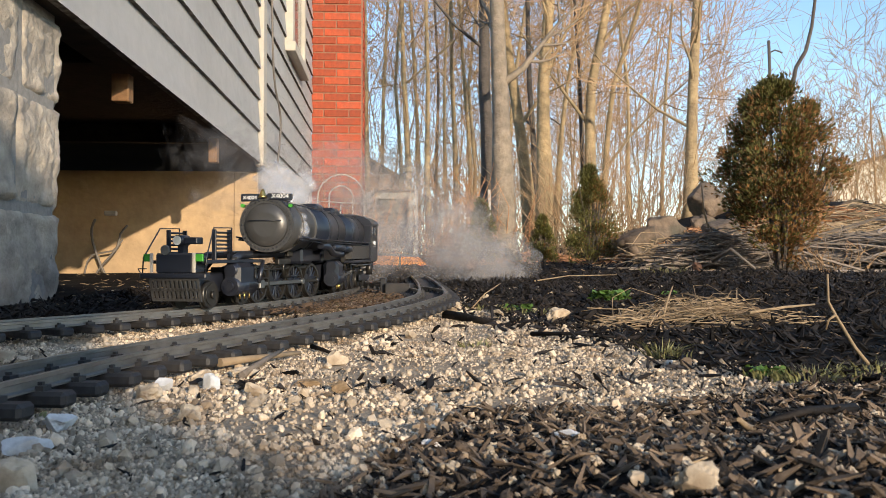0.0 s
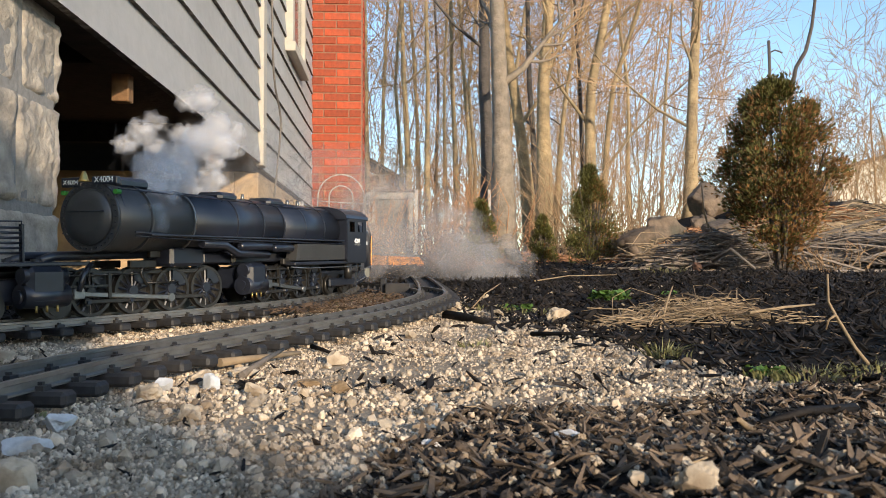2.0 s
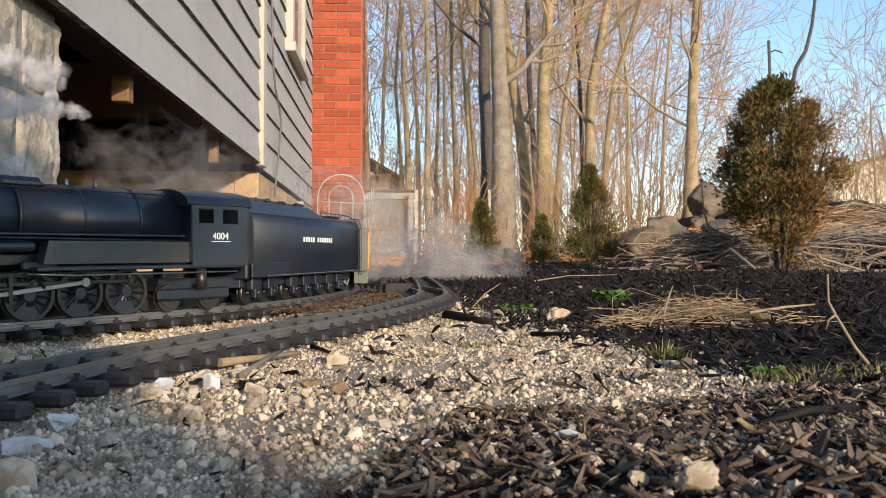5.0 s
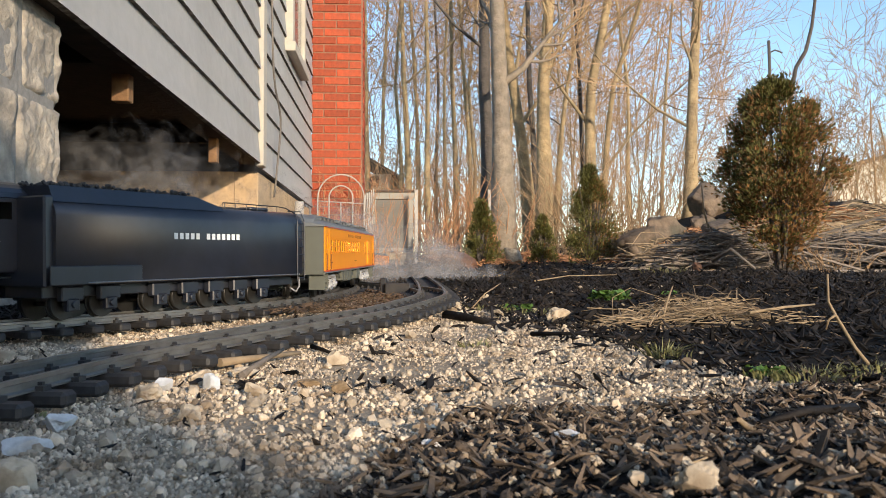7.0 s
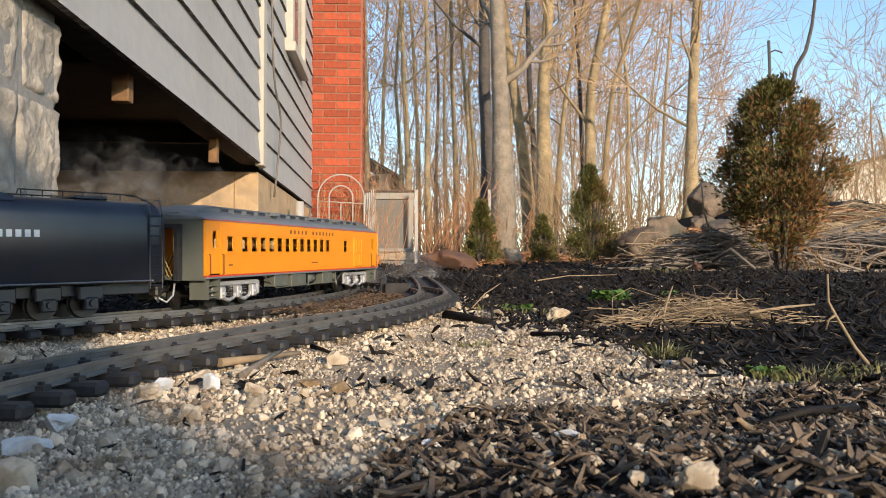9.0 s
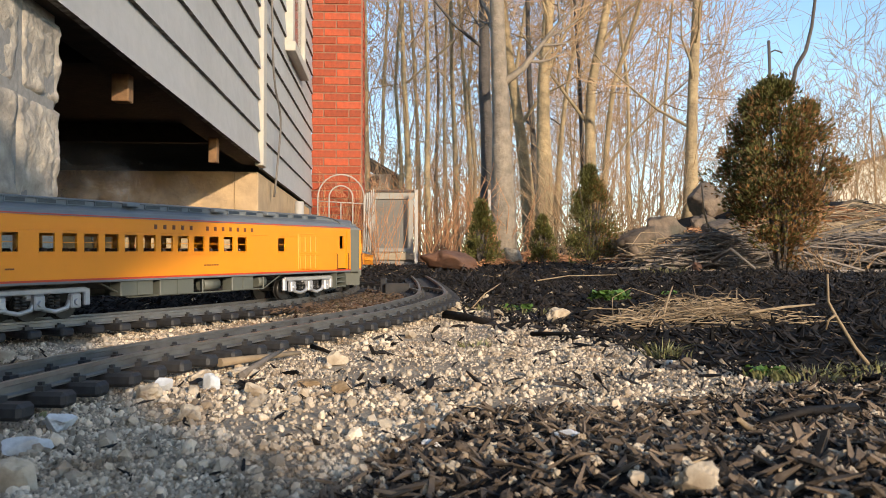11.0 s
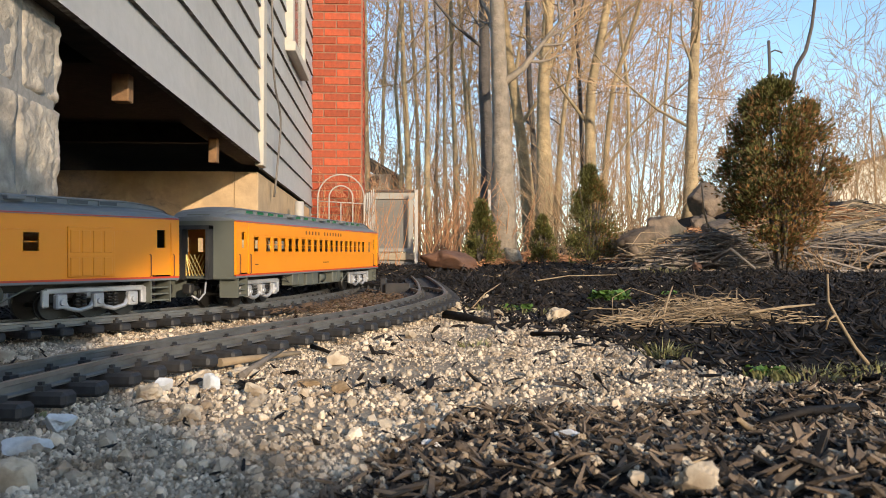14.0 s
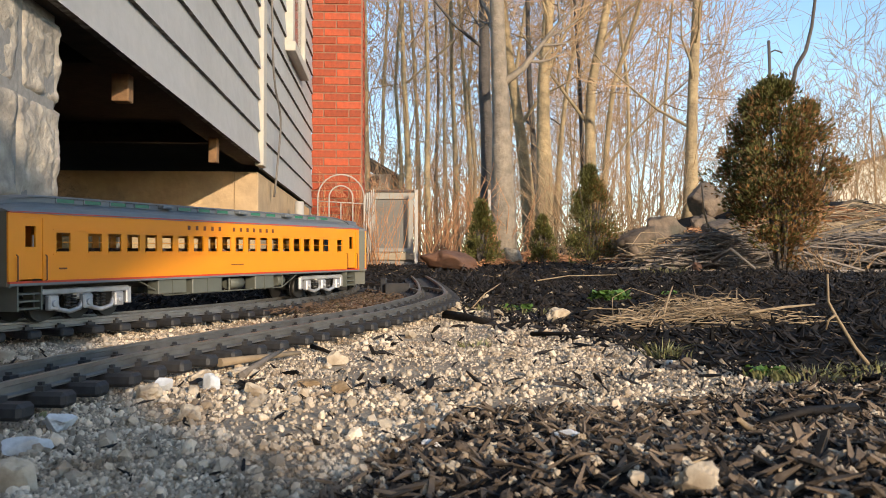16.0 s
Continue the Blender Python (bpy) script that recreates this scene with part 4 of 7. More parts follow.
def bm_axle():
    bm = bmesh.new()
    cyl(bm, (-0.024, 0, 0), (0.024, 0, 0), 0.0035, sides=10)
    return bm


def rods(parent, axles, cyl_y, phase):
    for sx in (-1, 1):
        bm = bmesh.new()
        x = 0.0288 * sx
        box(bm, x - 0.001, x + 0.001, axles[0] - 0.003, axles[-1] + 0.003, -0.0024, 0.0024, 0.0006)
        for y in axles:
            cyl(bm, (x - 0.0016, y, 0), (x + 0.0016, y, 0), 0.0044, sides=14)
        r = part("side_rod", bm, M_DARKSTEEL, parent, "oily steel side rod", at=pose(0, 0, DRIVER_R))
        SIDE_RODS.append((r, phase))
        length = axles[2] - (cyl_y + 0.052)
        bm = bmesh.new()
        x = 0.0322 * sx
        box(bm, x - 0.0011, x + 0.0011, -length, 0, -0.0028, 0.0028, 0.0008)
        cyl(bm, (x - 0.0018, 0, 0), (x + 0.0018, 0, 0), 0.0050, sides=14)
        cyl(bm, (x - 0.0018, -length, 0), (x + 0.0018, -length, 0), 0.0040, sides=12)
        m = part("main_rod", bm, M_STEEL, parent, "bright steel main rod", at=pose(0, axles[2], DRIVER_R))
        bm = bmesh.new()
        box(bm, x - 0.003, x + 0.003, -0.007, 0.007, -0.006, 0.006, 0.001)
        cyl(bm, (x, 0, 0), (x, -0.042, 0), 0.0016, sides=8)
        c = part("crosshead", bm, M_STEEL, parent, "bright steel crosshead and piston rod", at=pose(0, cyl_y + 0.052, DRIVER_R))
        MAIN_RODS.append((m, c, axles[2], length, phase))
        bm = bmesh.new()
        box(bm, x - 0.003, x + 0.003, cyl_y + 0.022, cyl_y + 0.085, DRIVER_R + 0.0068, DRIVER_R + 0.0090)
        box(bm, x - 0.002, x + 0.002, cyl_y + 0.083, cyl_y + 0.087, DRIVER_R - 0.006, DRIVER_R + 0.022)
        part("slide_bar", bm, M_DARKSTEEL, parent)
        bm = bmesh.new()       # valve gear
        y3 = axles[1]
        tube(bm, [Vector((x, cyl_y + 0.03, 0.047)), Vector((x, y3, 0.0475)), Vector((x, y3 + 0.02, 0.052))], 0.0013, 6)
        tube(bm, [Vector((x + 0.001 * sx, y3 + 0.01, 0.062)), Vector((x + 0.001 * sx, y3 + 0.004, 0.048)), Vector((x + 0.001 * sx, y3 + 0.012, 0.034))], 0.0018, 6)
        tube(bm, [Vector((x, y3 + 0.011, 0.036)), Vector((x, axles[2] + 0.004, 0.036))], 0.0011, 6)
        box(bm, x - 0.004, x + 0.003, y3 - 0.012, y3 + 0.026, 0.054, 0.063, 0.001)
        tube(bm, [Vector((x, cyl_y + 0.05, DRIVER_R)), Vector((x, cyl_y + 0.048, 0.046))], 0.0011, 6)
        part("valve_gear", bm, M_DARKSTEEL, parent)


def engine_bed(parent, axles, cyl_y):
    bm = bmesh.new()
    box(bm, -0.0165, 0.0165, axles[0] - 0.055, axles[-1] + 0.02, 0.022, 0.052, 0.001)
    part("frame", bm, M_BLACK, parent)
    for sx in (-1, 1):
        bm = bmesh.new()
        box(bm, sx * 0.036 - 0.014, sx * 0.036 + 0.0125, cyl_y - 0.022, cyl_y + 0.022, 0.016, 0.058, 0.006)
        cyl(bm, (sx * 0.037, cyl_y - 0.026, DRIVER_R), (sx * 0.037, cyl_y + 0.026, DRIVER_R), 0.0125, sides=20)
        cyl(bm, (sx * 0.037, cyl_y - 0.025, 0.048), (sx * 0.037, cyl_y + 0.025, 0.048), 0.0085, sides=18)
        cyl(bm, (sx * 0.037, cyl_y - 0.029, DRIVER_R), (sx * 0.037, cyl_y - 0.026, DRIVER_R), 0.007, sides=14)
        part("cylinder_block", bm, M_BLACK, parent)
        bm = bmesh.new()
        for k in range(3):
            cyl(bm, (sx * 0.044, cyl_y - 0.012 + k * 0.012, 0.010), (sx * 0.044, cyl_y - 0.012 + k * 0.012, 0.017), 0.0013, sides=6)
        part("drain_cock", bm, M_BRASS, parent)
        for y in axles[:-1]:
            bm = bmesh.new()
            box(bm, sx * 0.0215 - 0.003, sx * 0.0215 + 0.003, y + 0.012, y + 0.046, 0.046, 0.052, 0.001)
            part("spring_hanger", bm, M_DARKSTEEL, parent)


def small_axle(parent, y, r, x=0.0):
    bm = bmesh.new()
    for sx in (-1, 1):
        cyl(bm, (0.0195 * sx, y, r), (0.0262 * sx, y, r), r, sides=24)
        cyl(bm, (0.0185 * sx, y, r), (0.0200 * sx, y, r), r + 0.0016, sides=24)
        cyl(bm, (0.0262 * sx, y, r), (0.0275 * sx, y, r), r * 0.78, sides=20)
        cyl(bm, (0.0275 * sx, y, r), (0.0310 * sx, y, r), r * 0.28, sides=12)
    cyl(bm, (-0.02, y, r), (0.02, y, r), 0.003, sides=8)
    part("small_wheelset", bm, M_DARKSTEEL, parent, "grey worn small wheels")


def build_engine():
    e = empty("steam_locomotive", Matrix(), "black articulated steam locomotive with graphite smokebox front", "steam locomotive")
    ZC, R = 0.1105, 0.0370
    F0 = -0.268
    # boiler
    bm = bmesh.new()
    cyl(bm, (0, F0 + 0.138, ZC), (0, 0.10, ZC), R + 0.0003, R + 0.0015, 40)
    cyl(bm, (0, 0.10, ZC), (0, 0.300, ZC), R + 0.0015, R + 0.0018, 40)
    part("boiler", bm, M_BLACK, e, smooth=False)
    bm = bmesh.new()
    cyl(bm, (0, F0, ZC), (0, F0 + 0.138, ZC), R, R, 40)
    part("smokebox", bm, M_GRAPHITE, e, "graphite grey smokebox")
    bm = bmesh.new()
    cyl(bm, (0, F0 - 0.003, ZC), (0, F0 + 0.001, ZC), R + 0.0012, R + 0.0012, 40)
    part("front_ring", bm, M_GRAPHITE, e)
    bm = bmesh.new()
    tube(bm, [Vector((0, F0 - 0.0028, ZC)), Vector((0, F0 - 0.0060, ZC)), Vector((0, F0 - 0.0085, ZC))], [R * 0.84, R * 0.80, R * 0.45], 36)
    part("smokebox_door", bm, M_GRAPHITE, e, "domed graphite smokebox door")
    bolt = bmesh.new(); cyl(bolt, (0, -0.0022, 0), (0, 0, 0), 0.0011, sides=6)
    bme = mesh_of("bolt", bolt, M_BLACK)
    for k in range(34):
        a = 2 * math.pi * k / 34
        share("bolt", bme, e, pose(math.cos(a) * R * 0.93, F0 - 0.003, ZC + math.sin(a) * R * 0.93))
    bm = bmesh.new()
    tube(bm, [Vector((-0.022, F0 - 0.0115, ZC + 0.006)), Vector((0.022, F0 - 0.0115, ZC + 0.006))], 0.0007, 6)
    for x in (-0.022, 0.0, 0.022):
        cyl(bm, (x, F0 - 0.0115, ZC + 0.006), (x, F0 - 0.004, ZC + 0.006), 0.0007, sides=5)
    part("door_rail", bm, M_BLACK, e)
    for y, m in ((F0 + 0.055, M_GRAPHITE), (F0 + 0.138, M_STEEL), (-0.03, M_BLACK), (0.04, M_BLACK), (0.10, M_BLACK), (0.17, M_BLACK), (0.24, M_BLACK)):
        bm = bmesh.new(); cyl(bm, (0, y - 0.0015, ZC), (0, y + 0.0015, ZC), R + 0.0022, sides=40); part("boiler_band", bm, m, e)
    # number board with bell and marker lamps over the front
    bm = bmesh.new(); box(bm, 0.004, 0.036, F0 - 0.004, F0 + 0.003, ZC + R - 0.002, ZC + R + 0.0065, 0.0008); part("number_board", bm, M_BLACK, e)
    bm = bmesh.new(); box(bm, -0.036, -0.010, F0 - 0.004, F0 + 0.003, ZC + R - 0.004, ZC + R + 0.0065, 0.0008); part("number_board", bm, M_BLACK, e)
    word("X4004", 0.0092, M_WHITE, e, pose(0.020, F0 - 0.0043, ZC + R + 0.0002, 90, 0, 0))
    word("X4004", 0.0075, M_WHITE, e, pose(-0.023, F0 - 0.0043, ZC + R - 0.0015, 90, 0, 0))
    bm = bmesh.new(); tube(bm, [Vector((-0.004, F0 - 0.006, ZC + R + 0.001)), Vector((-0.004, F0 - 0.006, ZC + R + 0.003)), Vector((-0.004, F0 - 0.006, ZC + R + 0.009)), Vector((-0.004, F0 - 0.006, ZC + R + 0.0125))], [0.0062, 0.0050, 0.0032, 0.0012], 14); part("bell", bm, M_BRASS, e, "brass bell")
    for sx in (-1, 1):
        bm = bmesh.new(); cyl(bm, (sx * 0.034, F0 - 0.004, ZC + 0.027), (sx * 0.034, F0 + 0.004, ZC + 0.027), 0.0026, sides=12); part("marker_lamp", bm, M_GREEN, e, "green marker lamp")
        bm = bmesh.new()
        for k in range(7):
            a = math.pi / 2 + sx * (0.35 + 0.09 * k)
            blob(bm, (math.cos(a) * -R * 1.03, F0 + 0.003, ZC + math.sin(a) * R * 1.03), (0.0026, 0.004, 0.0026), 0.3, 1, 1.2, k)
        part("pipe_cluster", bm, M_BLACK, e)
    # along the top: stack, domes, sand boxes
    bm = bmesh.new(); box(bm, -0.012, 0.012, F0 + 0.030, F0 + 0.085, ZC + R - 0.003, ZC + R + 0.010, 0.004); part("stack", bm, M_BLACK, e)
    for y, l in ((-0.045, 0.045), (0.085, 0.05)):
        bm = bmesh.new(); box(bm, -0.020, 0.020, y, y + l, ZC + R - 0.007, ZC + R + 0.0065, 0.005); part("sand_dome", bm, M_BLACK, e)
    for y in (0.03, 0.165, 0.20):
        bm = bmesh.new(); cyl(bm, (0.008, y, ZC + R - 0.003), (0.008, y, ZC + R + 0.008), 0.0028, 0.0022, 10); part("safety_valve", bm, M_STEEL, e, "bright steel valve")
    for sx in (-1, 1):
        bm = bmesh.new()
        a = radians(50)
        pts = [Vector((sx * (R + 0.004) * math.cos(a), y, ZC + (R + 0.004) * math.sin(a))) for y in (F0 + 0.012, -0.1, 0.0, 0.1, 0.28)]
        tube(bm, [Vector((sx * R * math.cos(0.3), F0 + 0.010, ZC + R * math.sin(0.3)))] + pts, 0.0009, 5)
        for y in (F0 + 0.06, -0.12, -0.05, 0.02, 0.09, 0.16, 0.23):
            tube(bm, [Vector((sx * R * math.cos(a), y, ZC + R * math.sin(a))), Vector((sx * (R + 0.004) * math.cos(a), y, ZC + (R + 0.004) * math.sin(a)))], 0.0007, 5)
        part("handrail", bm, M_BLACK, e)
        # running board edge and its pipes
        bm = bmesh.new()
        box(bm, sx * 0.044 - 0.008, sx * 0.044 + 0.008, F0 + 0.035, 0.29, 0.0905, 0.0928, 0.0006)
        part("running_board", bm, M_BLACK, e)
        bm = bmesh.new()
        tube(bm, [Vector((sx * 0.0475, F0 + 0.012, 0.094)), Vector((sx * 0.0490, -0.1, 0.0890)), Vector((sx * 0.0490, 0.12, 0.0875)), Vector((sx * 0.0480, 0.29, 0.086))], 0.0013, 6)
        tube(bm, [Vector((sx * 0.0455, F0 + 0.015, 0.090)), Vector((sx * 0.0475, -0.12, 0.0865)), Vector((sx * 0.0475, 0.10, 0.0845))], 0.0010, 6)
        part("pipe", bm, M_BLACK, e)
        # large feed pipe that steps down, and two air tanks
        bm = bmesh.new()
        tube(bm, [Vector((sx * 0.043, -0.125, 0.083)), Vector((sx * 0.044, -0.075, 0.082)), Vector((sx * 0.045, -0.045, 0.071)), Vector((sx * 0.045, 0.035, 0.0685))], 0.0052, 12)
        part("feed_pipe", bm, M_BLACK, e)
        for y0, y1, z in ((-0.040, 0.045, 0.0805), (0.052, 0.110, 0.0785)):
            bm = bmesh.new()
            tube(bm, [Vector((sx * 0.045, y0, z)), Vector((sx * 0.045, y0 + 0.003, z)), Vector((sx * 0.045, y1 - 0.003, z)), Vector((sx * 0.045, y1, z))], [0.003, 0.0058, 0.0058, 0.003], 14)
            part("air_tank", bm, M_BLACK, e)
        # firebox side sheet
        bm = bmesh.new()
        vs = [bm.verts.new(v) for v in ((sx * 0.0475, 0.118, 0.060), (sx * 0.0475, 0.300, 0.060), (sx * 0.0475, 0.300, 0.0850), (sx * 0.0475, 0.124, 0.0850), (sx * 0.030, 0.118, 0.060), (sx * 0.030, 0.300, 0.060), (sx * 0.030, 0.300, 0.0850), (sx * 0.030, 0.124, 0.0850))]
        for f in ((0, 1, 2, 3), (7, 6, 5, 4), (0, 4, 5, 1), (1, 5, 6, 2), (2, 6, 7, 3), (3, 7, 4, 0)):
            bm.faces.new([vs[i] for i in f])
        bmesh.ops.recalc_face_normals(bm, faces=bm.faces)
        part("firebox_sheet", bm, M_GRAPHITE, e, "grey firebox side sheet")
        for k in range(9):
            bm = bmesh.new(); box(bm, sx * 0.048 - 0.0005, sx * 0.048 + 0.0006, 0.130, 0.295, 0.0625 + k * 0.0024, 0.0632 + k * 0.0024); part("firebox_rib", bm, M_GRAPHITE, e)
        bm = bmesh.new(); box(bm, sx * 0.040 - 0.010, sx * 0.040 + 0.010, 0.110, 0.385, 0.0525, 0.0575, 0.001); part("ash_pan", bm, M_BLACK, e)
        bm = bmesh.new(); tube(bm, [Vector((sx * 0.050, 0.10, 0.050)), Vector((sx * 0.0505, 0.15, 0.0475)), Vector((sx * 0.0505, 0.37, 0.0475))], 0.0011, 6); part("injector_pipe", bm, M_STEEL, e)
        bm = bmesh.new(); cyl(bm, (sx * 0.045, 0.318, 0.052), (sx * 0.045, 0.318, 0.026), 0.0065, sides=14); part("injector", bm, M_DARKSTEEL, e)
    # saddle below the smokebox and vertical steam pipes
    bm = bmesh.new(); box(bm, -0.022, 0.022, -0.155, -0.085, 0.055, 0.080, 0.004); box(bm, -0.024, 0.024, -0.02, 0.045, 0.055, 0.08, 0.004); box(bm, -0.02, 0.02, -0.085, 0.30, 0.058, 0.072, 0.002); part("saddle", bm, M_BLACK, e)
    # cab
    for sx in (-1, 1):
        bm = bmesh.new()
        pane_wall(bm, sx * 0.0515 - 0.001, sx * 0.0515 + 0.001, 0.300, 0.385, 0.055, 0.133, [(0.310, 0.332, 0.108, 0.126), (0.346, 0.370, 0.108, 0.126)])
        part("cab_side", bm, M_BLACK, e)
        for a, b in ((0.310, 0.332), (0.346, 0.370)):
            bm = bmesh.new(); box(bm, sx * 0.0505 - 0.0004, sx * 0.0505 + 0.0004, a, b, 0.108, 0.126); part("cab_window", bm, M_GLASS, e)
    bm = bmesh.new(); box(bm, -0.0515, 0.0515, 0.299, 0.301, 0.060, 0.133); part("cab_front", bm, M_BLACK, e)
    bm = bmesh.new()
    rings = []
    for y in (0.293, 0.392):
        rings.append([bm.verts.new((0.054 * math.cos(a), y, 0.131 + 0.021 * math.sin(a))) for a in [math.pi * k / 12 for k in range(13)]] + [bm.verts.new((-0.050, y, 0.129)), bm.verts.new((0.050, y, 0.129))])
    n = len(rings[0])
    for k in range(n):
        bm.faces.new((rings[0][k], rings[0][(k + 1) % n], rings[1][(k + 1) % n], rings[1][k]))
    bm.faces.new(rings[0]); bm.faces.new(list(reversed(rings[1])))
    bmesh.ops.recalc_face_normals(bm, faces=bm.faces)
    part("cab_roof", bm, M_BLACK, e)
    word("4004", 0.0125, M_WHITE, e, pose(0.0529, 0.342, 0.088, 90, 0, 90))
    bm = bmesh.new(); box(bm, 0.0525, 0.0529, 0.328, 0.357, 0.0850, 0.0856); part("number_line", bm, M_WHITE, e)
    bm = bmesh.new(); box(bm, -0.012, 0.012, 0.28, 0.41, 0.024, 0.040, 0.001); part("drawbar", bm, M_BLACK, e)
    # rear engine unit, rigid with the boiler
    engine_bed(e, REAR_AXLES, 0.006)
    for y in REAR_AXLES:
        driver_wheelset(e, y, 0.7)
    rods(e, REAR_AXLES, 0.006, 0.7)
    for y in (0.285, 0.345):
        small_axle(e, y, 0.0165)
    for sx in (-1, 1):
        bm = bmesh.new(); box(bm, sx * 0.034 - 0.003, sx * 0.034 + 0.003, 0.262, 0.368, 0.014, 0.028, 0.002); part("trailing_frame", bm, M_BLACK, e)

    # front engine unit: pilot, deck, cylinders, eight drivers; it swings under the boiler
    f = empty("front_engine", Matrix(), "black swivelling front engine unit with pilot deck")
    f.parent = e
    engine_bed(f, FRONT_AXLES, -0.305)
    for y in FRONT_AXLES:
        driver_wheelset(f, y, 0.0)
    rods(f, FRONT_AXLES, -0.305, 0.0)
    for y in (-0.357, -0.281):
        small_axle(f, y, 0.0175)
    bm = bmesh.new(); box(bm, -0.020, 0.020, -0.385, -0.255, 0.020, 0.045, 0.002); box(bm, -0.042, 0.042, -0.392, -0.250, 0.058, 0.0625, 0.001); part("deck", bm, M_BLACK, f)
    # pilot: slotted cow-catcher plate
    bm = bmesh.new()
    PX, PZ0, PZ1 = 0.036, 0.010, 0.040
    m = pose(0, -0.402, 0, -16, 0, 0)
    def slab(x0, x1, z0, z1):
        box(bm, x0, x1, -0.0012, 0.0012, z0 - PZ1, z1 - PZ1, 0, pose(0, -0.400, PZ1) @ pose(0, 0, 0, 14, 0, 0))
    slab(-PX, PX, PZ0, PZ0 + 0.003); slab(-PX, PX, 0.0235, 0.0265); slab(-PX, PX, PZ1 - 0.003, PZ1)
    for k in range(12):
        x = -PX + (2 * PX - 0.0028) * k / 11
        slab(x, x + 0.0028, PZ0 + 0.003, PZ1 - 0.003)
    part("pilot_grille", bm, M_GRAPHITE, f, "grey slotted pilot grille")
    bm = bmesh.new(); box(bm, -0.048, 0.048, -0.404, -0.392, 0.040, 0.046, 0.001); part("buffer_beam", bm, M_BLACK, f)
    bm = bmesh.new(); box(bm, -0.027, 0.027, -0.400, -0.372, 0.046, 0.0715, 0.002); part("pump_shield", bm, M_BLACK, f)
    for sx in (-1, 1):
        bm = bmesh.new(); box(bm, sx * 0.031 - 0.0016, sx * 0.031 + 0.0016, -0.404, -0.400, 0.047, 0.0715, 0.0005); part("flag_staff", bm, M_TRIM, f, "cream flag staff")
        bm = bmesh.new(); box(bm, sx * 0.038 - 0.0052, sx * 0.038 + 0.0052, -0.402, -0.399, 0.061, 0.0705, 0.0005); part("flag", bm, M_GREEN, f, "green signal flag")
        bm = bmesh.new()
        tube(bm, [Vector((sx * 0.046, -0.400, 0.046)), Vector((sx * 0.046, -0.398, 0.066)), Vector((sx * 0.040, -0.372, 0.1035)), Vector((sx * 0.040, -0.330, 0.1045)), Vector((sx * 0.040, -0.330, 0.063))], 0.0010, 6)
        tube(bm, [Vector((sx * 0.047, -0.402, 0.046)), Vector((sx * 0.0495, -0.404, 0.052)), Vector((sx * 0.036, -0.4055, 0.052))], 0.0008, 5)
        part("deck_rail", bm, M_BLACK, f)
        # aftercooler coil racks
        for k in range(6):
            bm = bmesh.new(); cyl(bm, (sx * 0.034, -0.362, 0.072 + k * 0.0052), (sx * 0.034, -0.326, 0.072 + k * 0.0052), 0.0014, sides=8); part("cooler_coil", bm, M_BLACK, f)
        for y in (-0.362, -0.326):
            bm = bmesh.new(); box(bm, sx * 0.034 - 0.003, sx * 0.034 + 0.003, y - 0.0014, y + 0.0014, 0.0625, 0.102, 0.0005); part("cooler_frame", bm, M_BLACK, f)
        bm = bmesh.new(); tube(bm, [Vector((sx * 0.041, -0.250, 0.060)), Vector((sx * 0.045, -0.262, 0.048)), Vector((sx * 0.045, -0.268, 0.030))], 0.003, 8); part("deck_step", bm, M_BLACK, f)
        # steam pipe along the unit
        bm = bmesh.new(); tube(bm, [Vector((sx * 0.026, -0.305, 0.062)), Vector((sx * 0.026, -0.285, 0.0685)), Vector((sx * 0.026, -0.155, 0.0705))], 0.0052, 12); part("steam_pipe", bm, M_BLACK, f)
        bm = bmesh.new(); box(bm, sx * 0.030 - 0.006, sx * 0.030 + 0.006, -0.165, -0.145, 0.066, 0.075, 0.001); cyl(bm, (sx * 0.030, -0.155, 0.075), (sx * 0.030, -0.155, 0.086), 0.0042, sides=12); part("steam_joint", bm, M_DARKSTEEL, f)
        bm = bmesh.new(); cyl(bm, (sx * 0.026, -0.305, 0.056), (sx * 0.026, -0.305, 0.066), 0.0055, sides=14); part("pipe_flange", bm, M_DARKSTEEL, f)
    bm = bmesh.new(); cyl(bm, (0, -0.392, 0.0875), (0, -0.372, 0.0875), 0.0070, sides=18); box(bm, -0.004, 0.004, -0.385, -0.375, 0.07, 0.083); part("headlamp", bm, M_BLACK, f)
    bm = bmesh.new(); cyl(bm, (0, -0.3935, 0.0875), (0, -0.3915, 0.0875), 0.0058, sides=18); part("lens", bm, M_LENS, f, "clear headlamp lens")
    bm = bmesh.new(); box(bm, 0.006, 0.026, -0.389, -0.374, 0.083, 0.0915, 0.001); part("lamp_number_box", bm, M_BLACK, f)
    bm = bmesh.new(); cyl(bm, (-0.012, -0.4015, 0.0755), (-0.012, -0.399, 0.0755), 0.0062, sides=18); part("front_plate", bm, M_STEEL, f, "round steel builder's disc")
    return e, f


engine, front_engine = build_engine()
runs(engine, ENG_OFF, 0.10, 0.12)


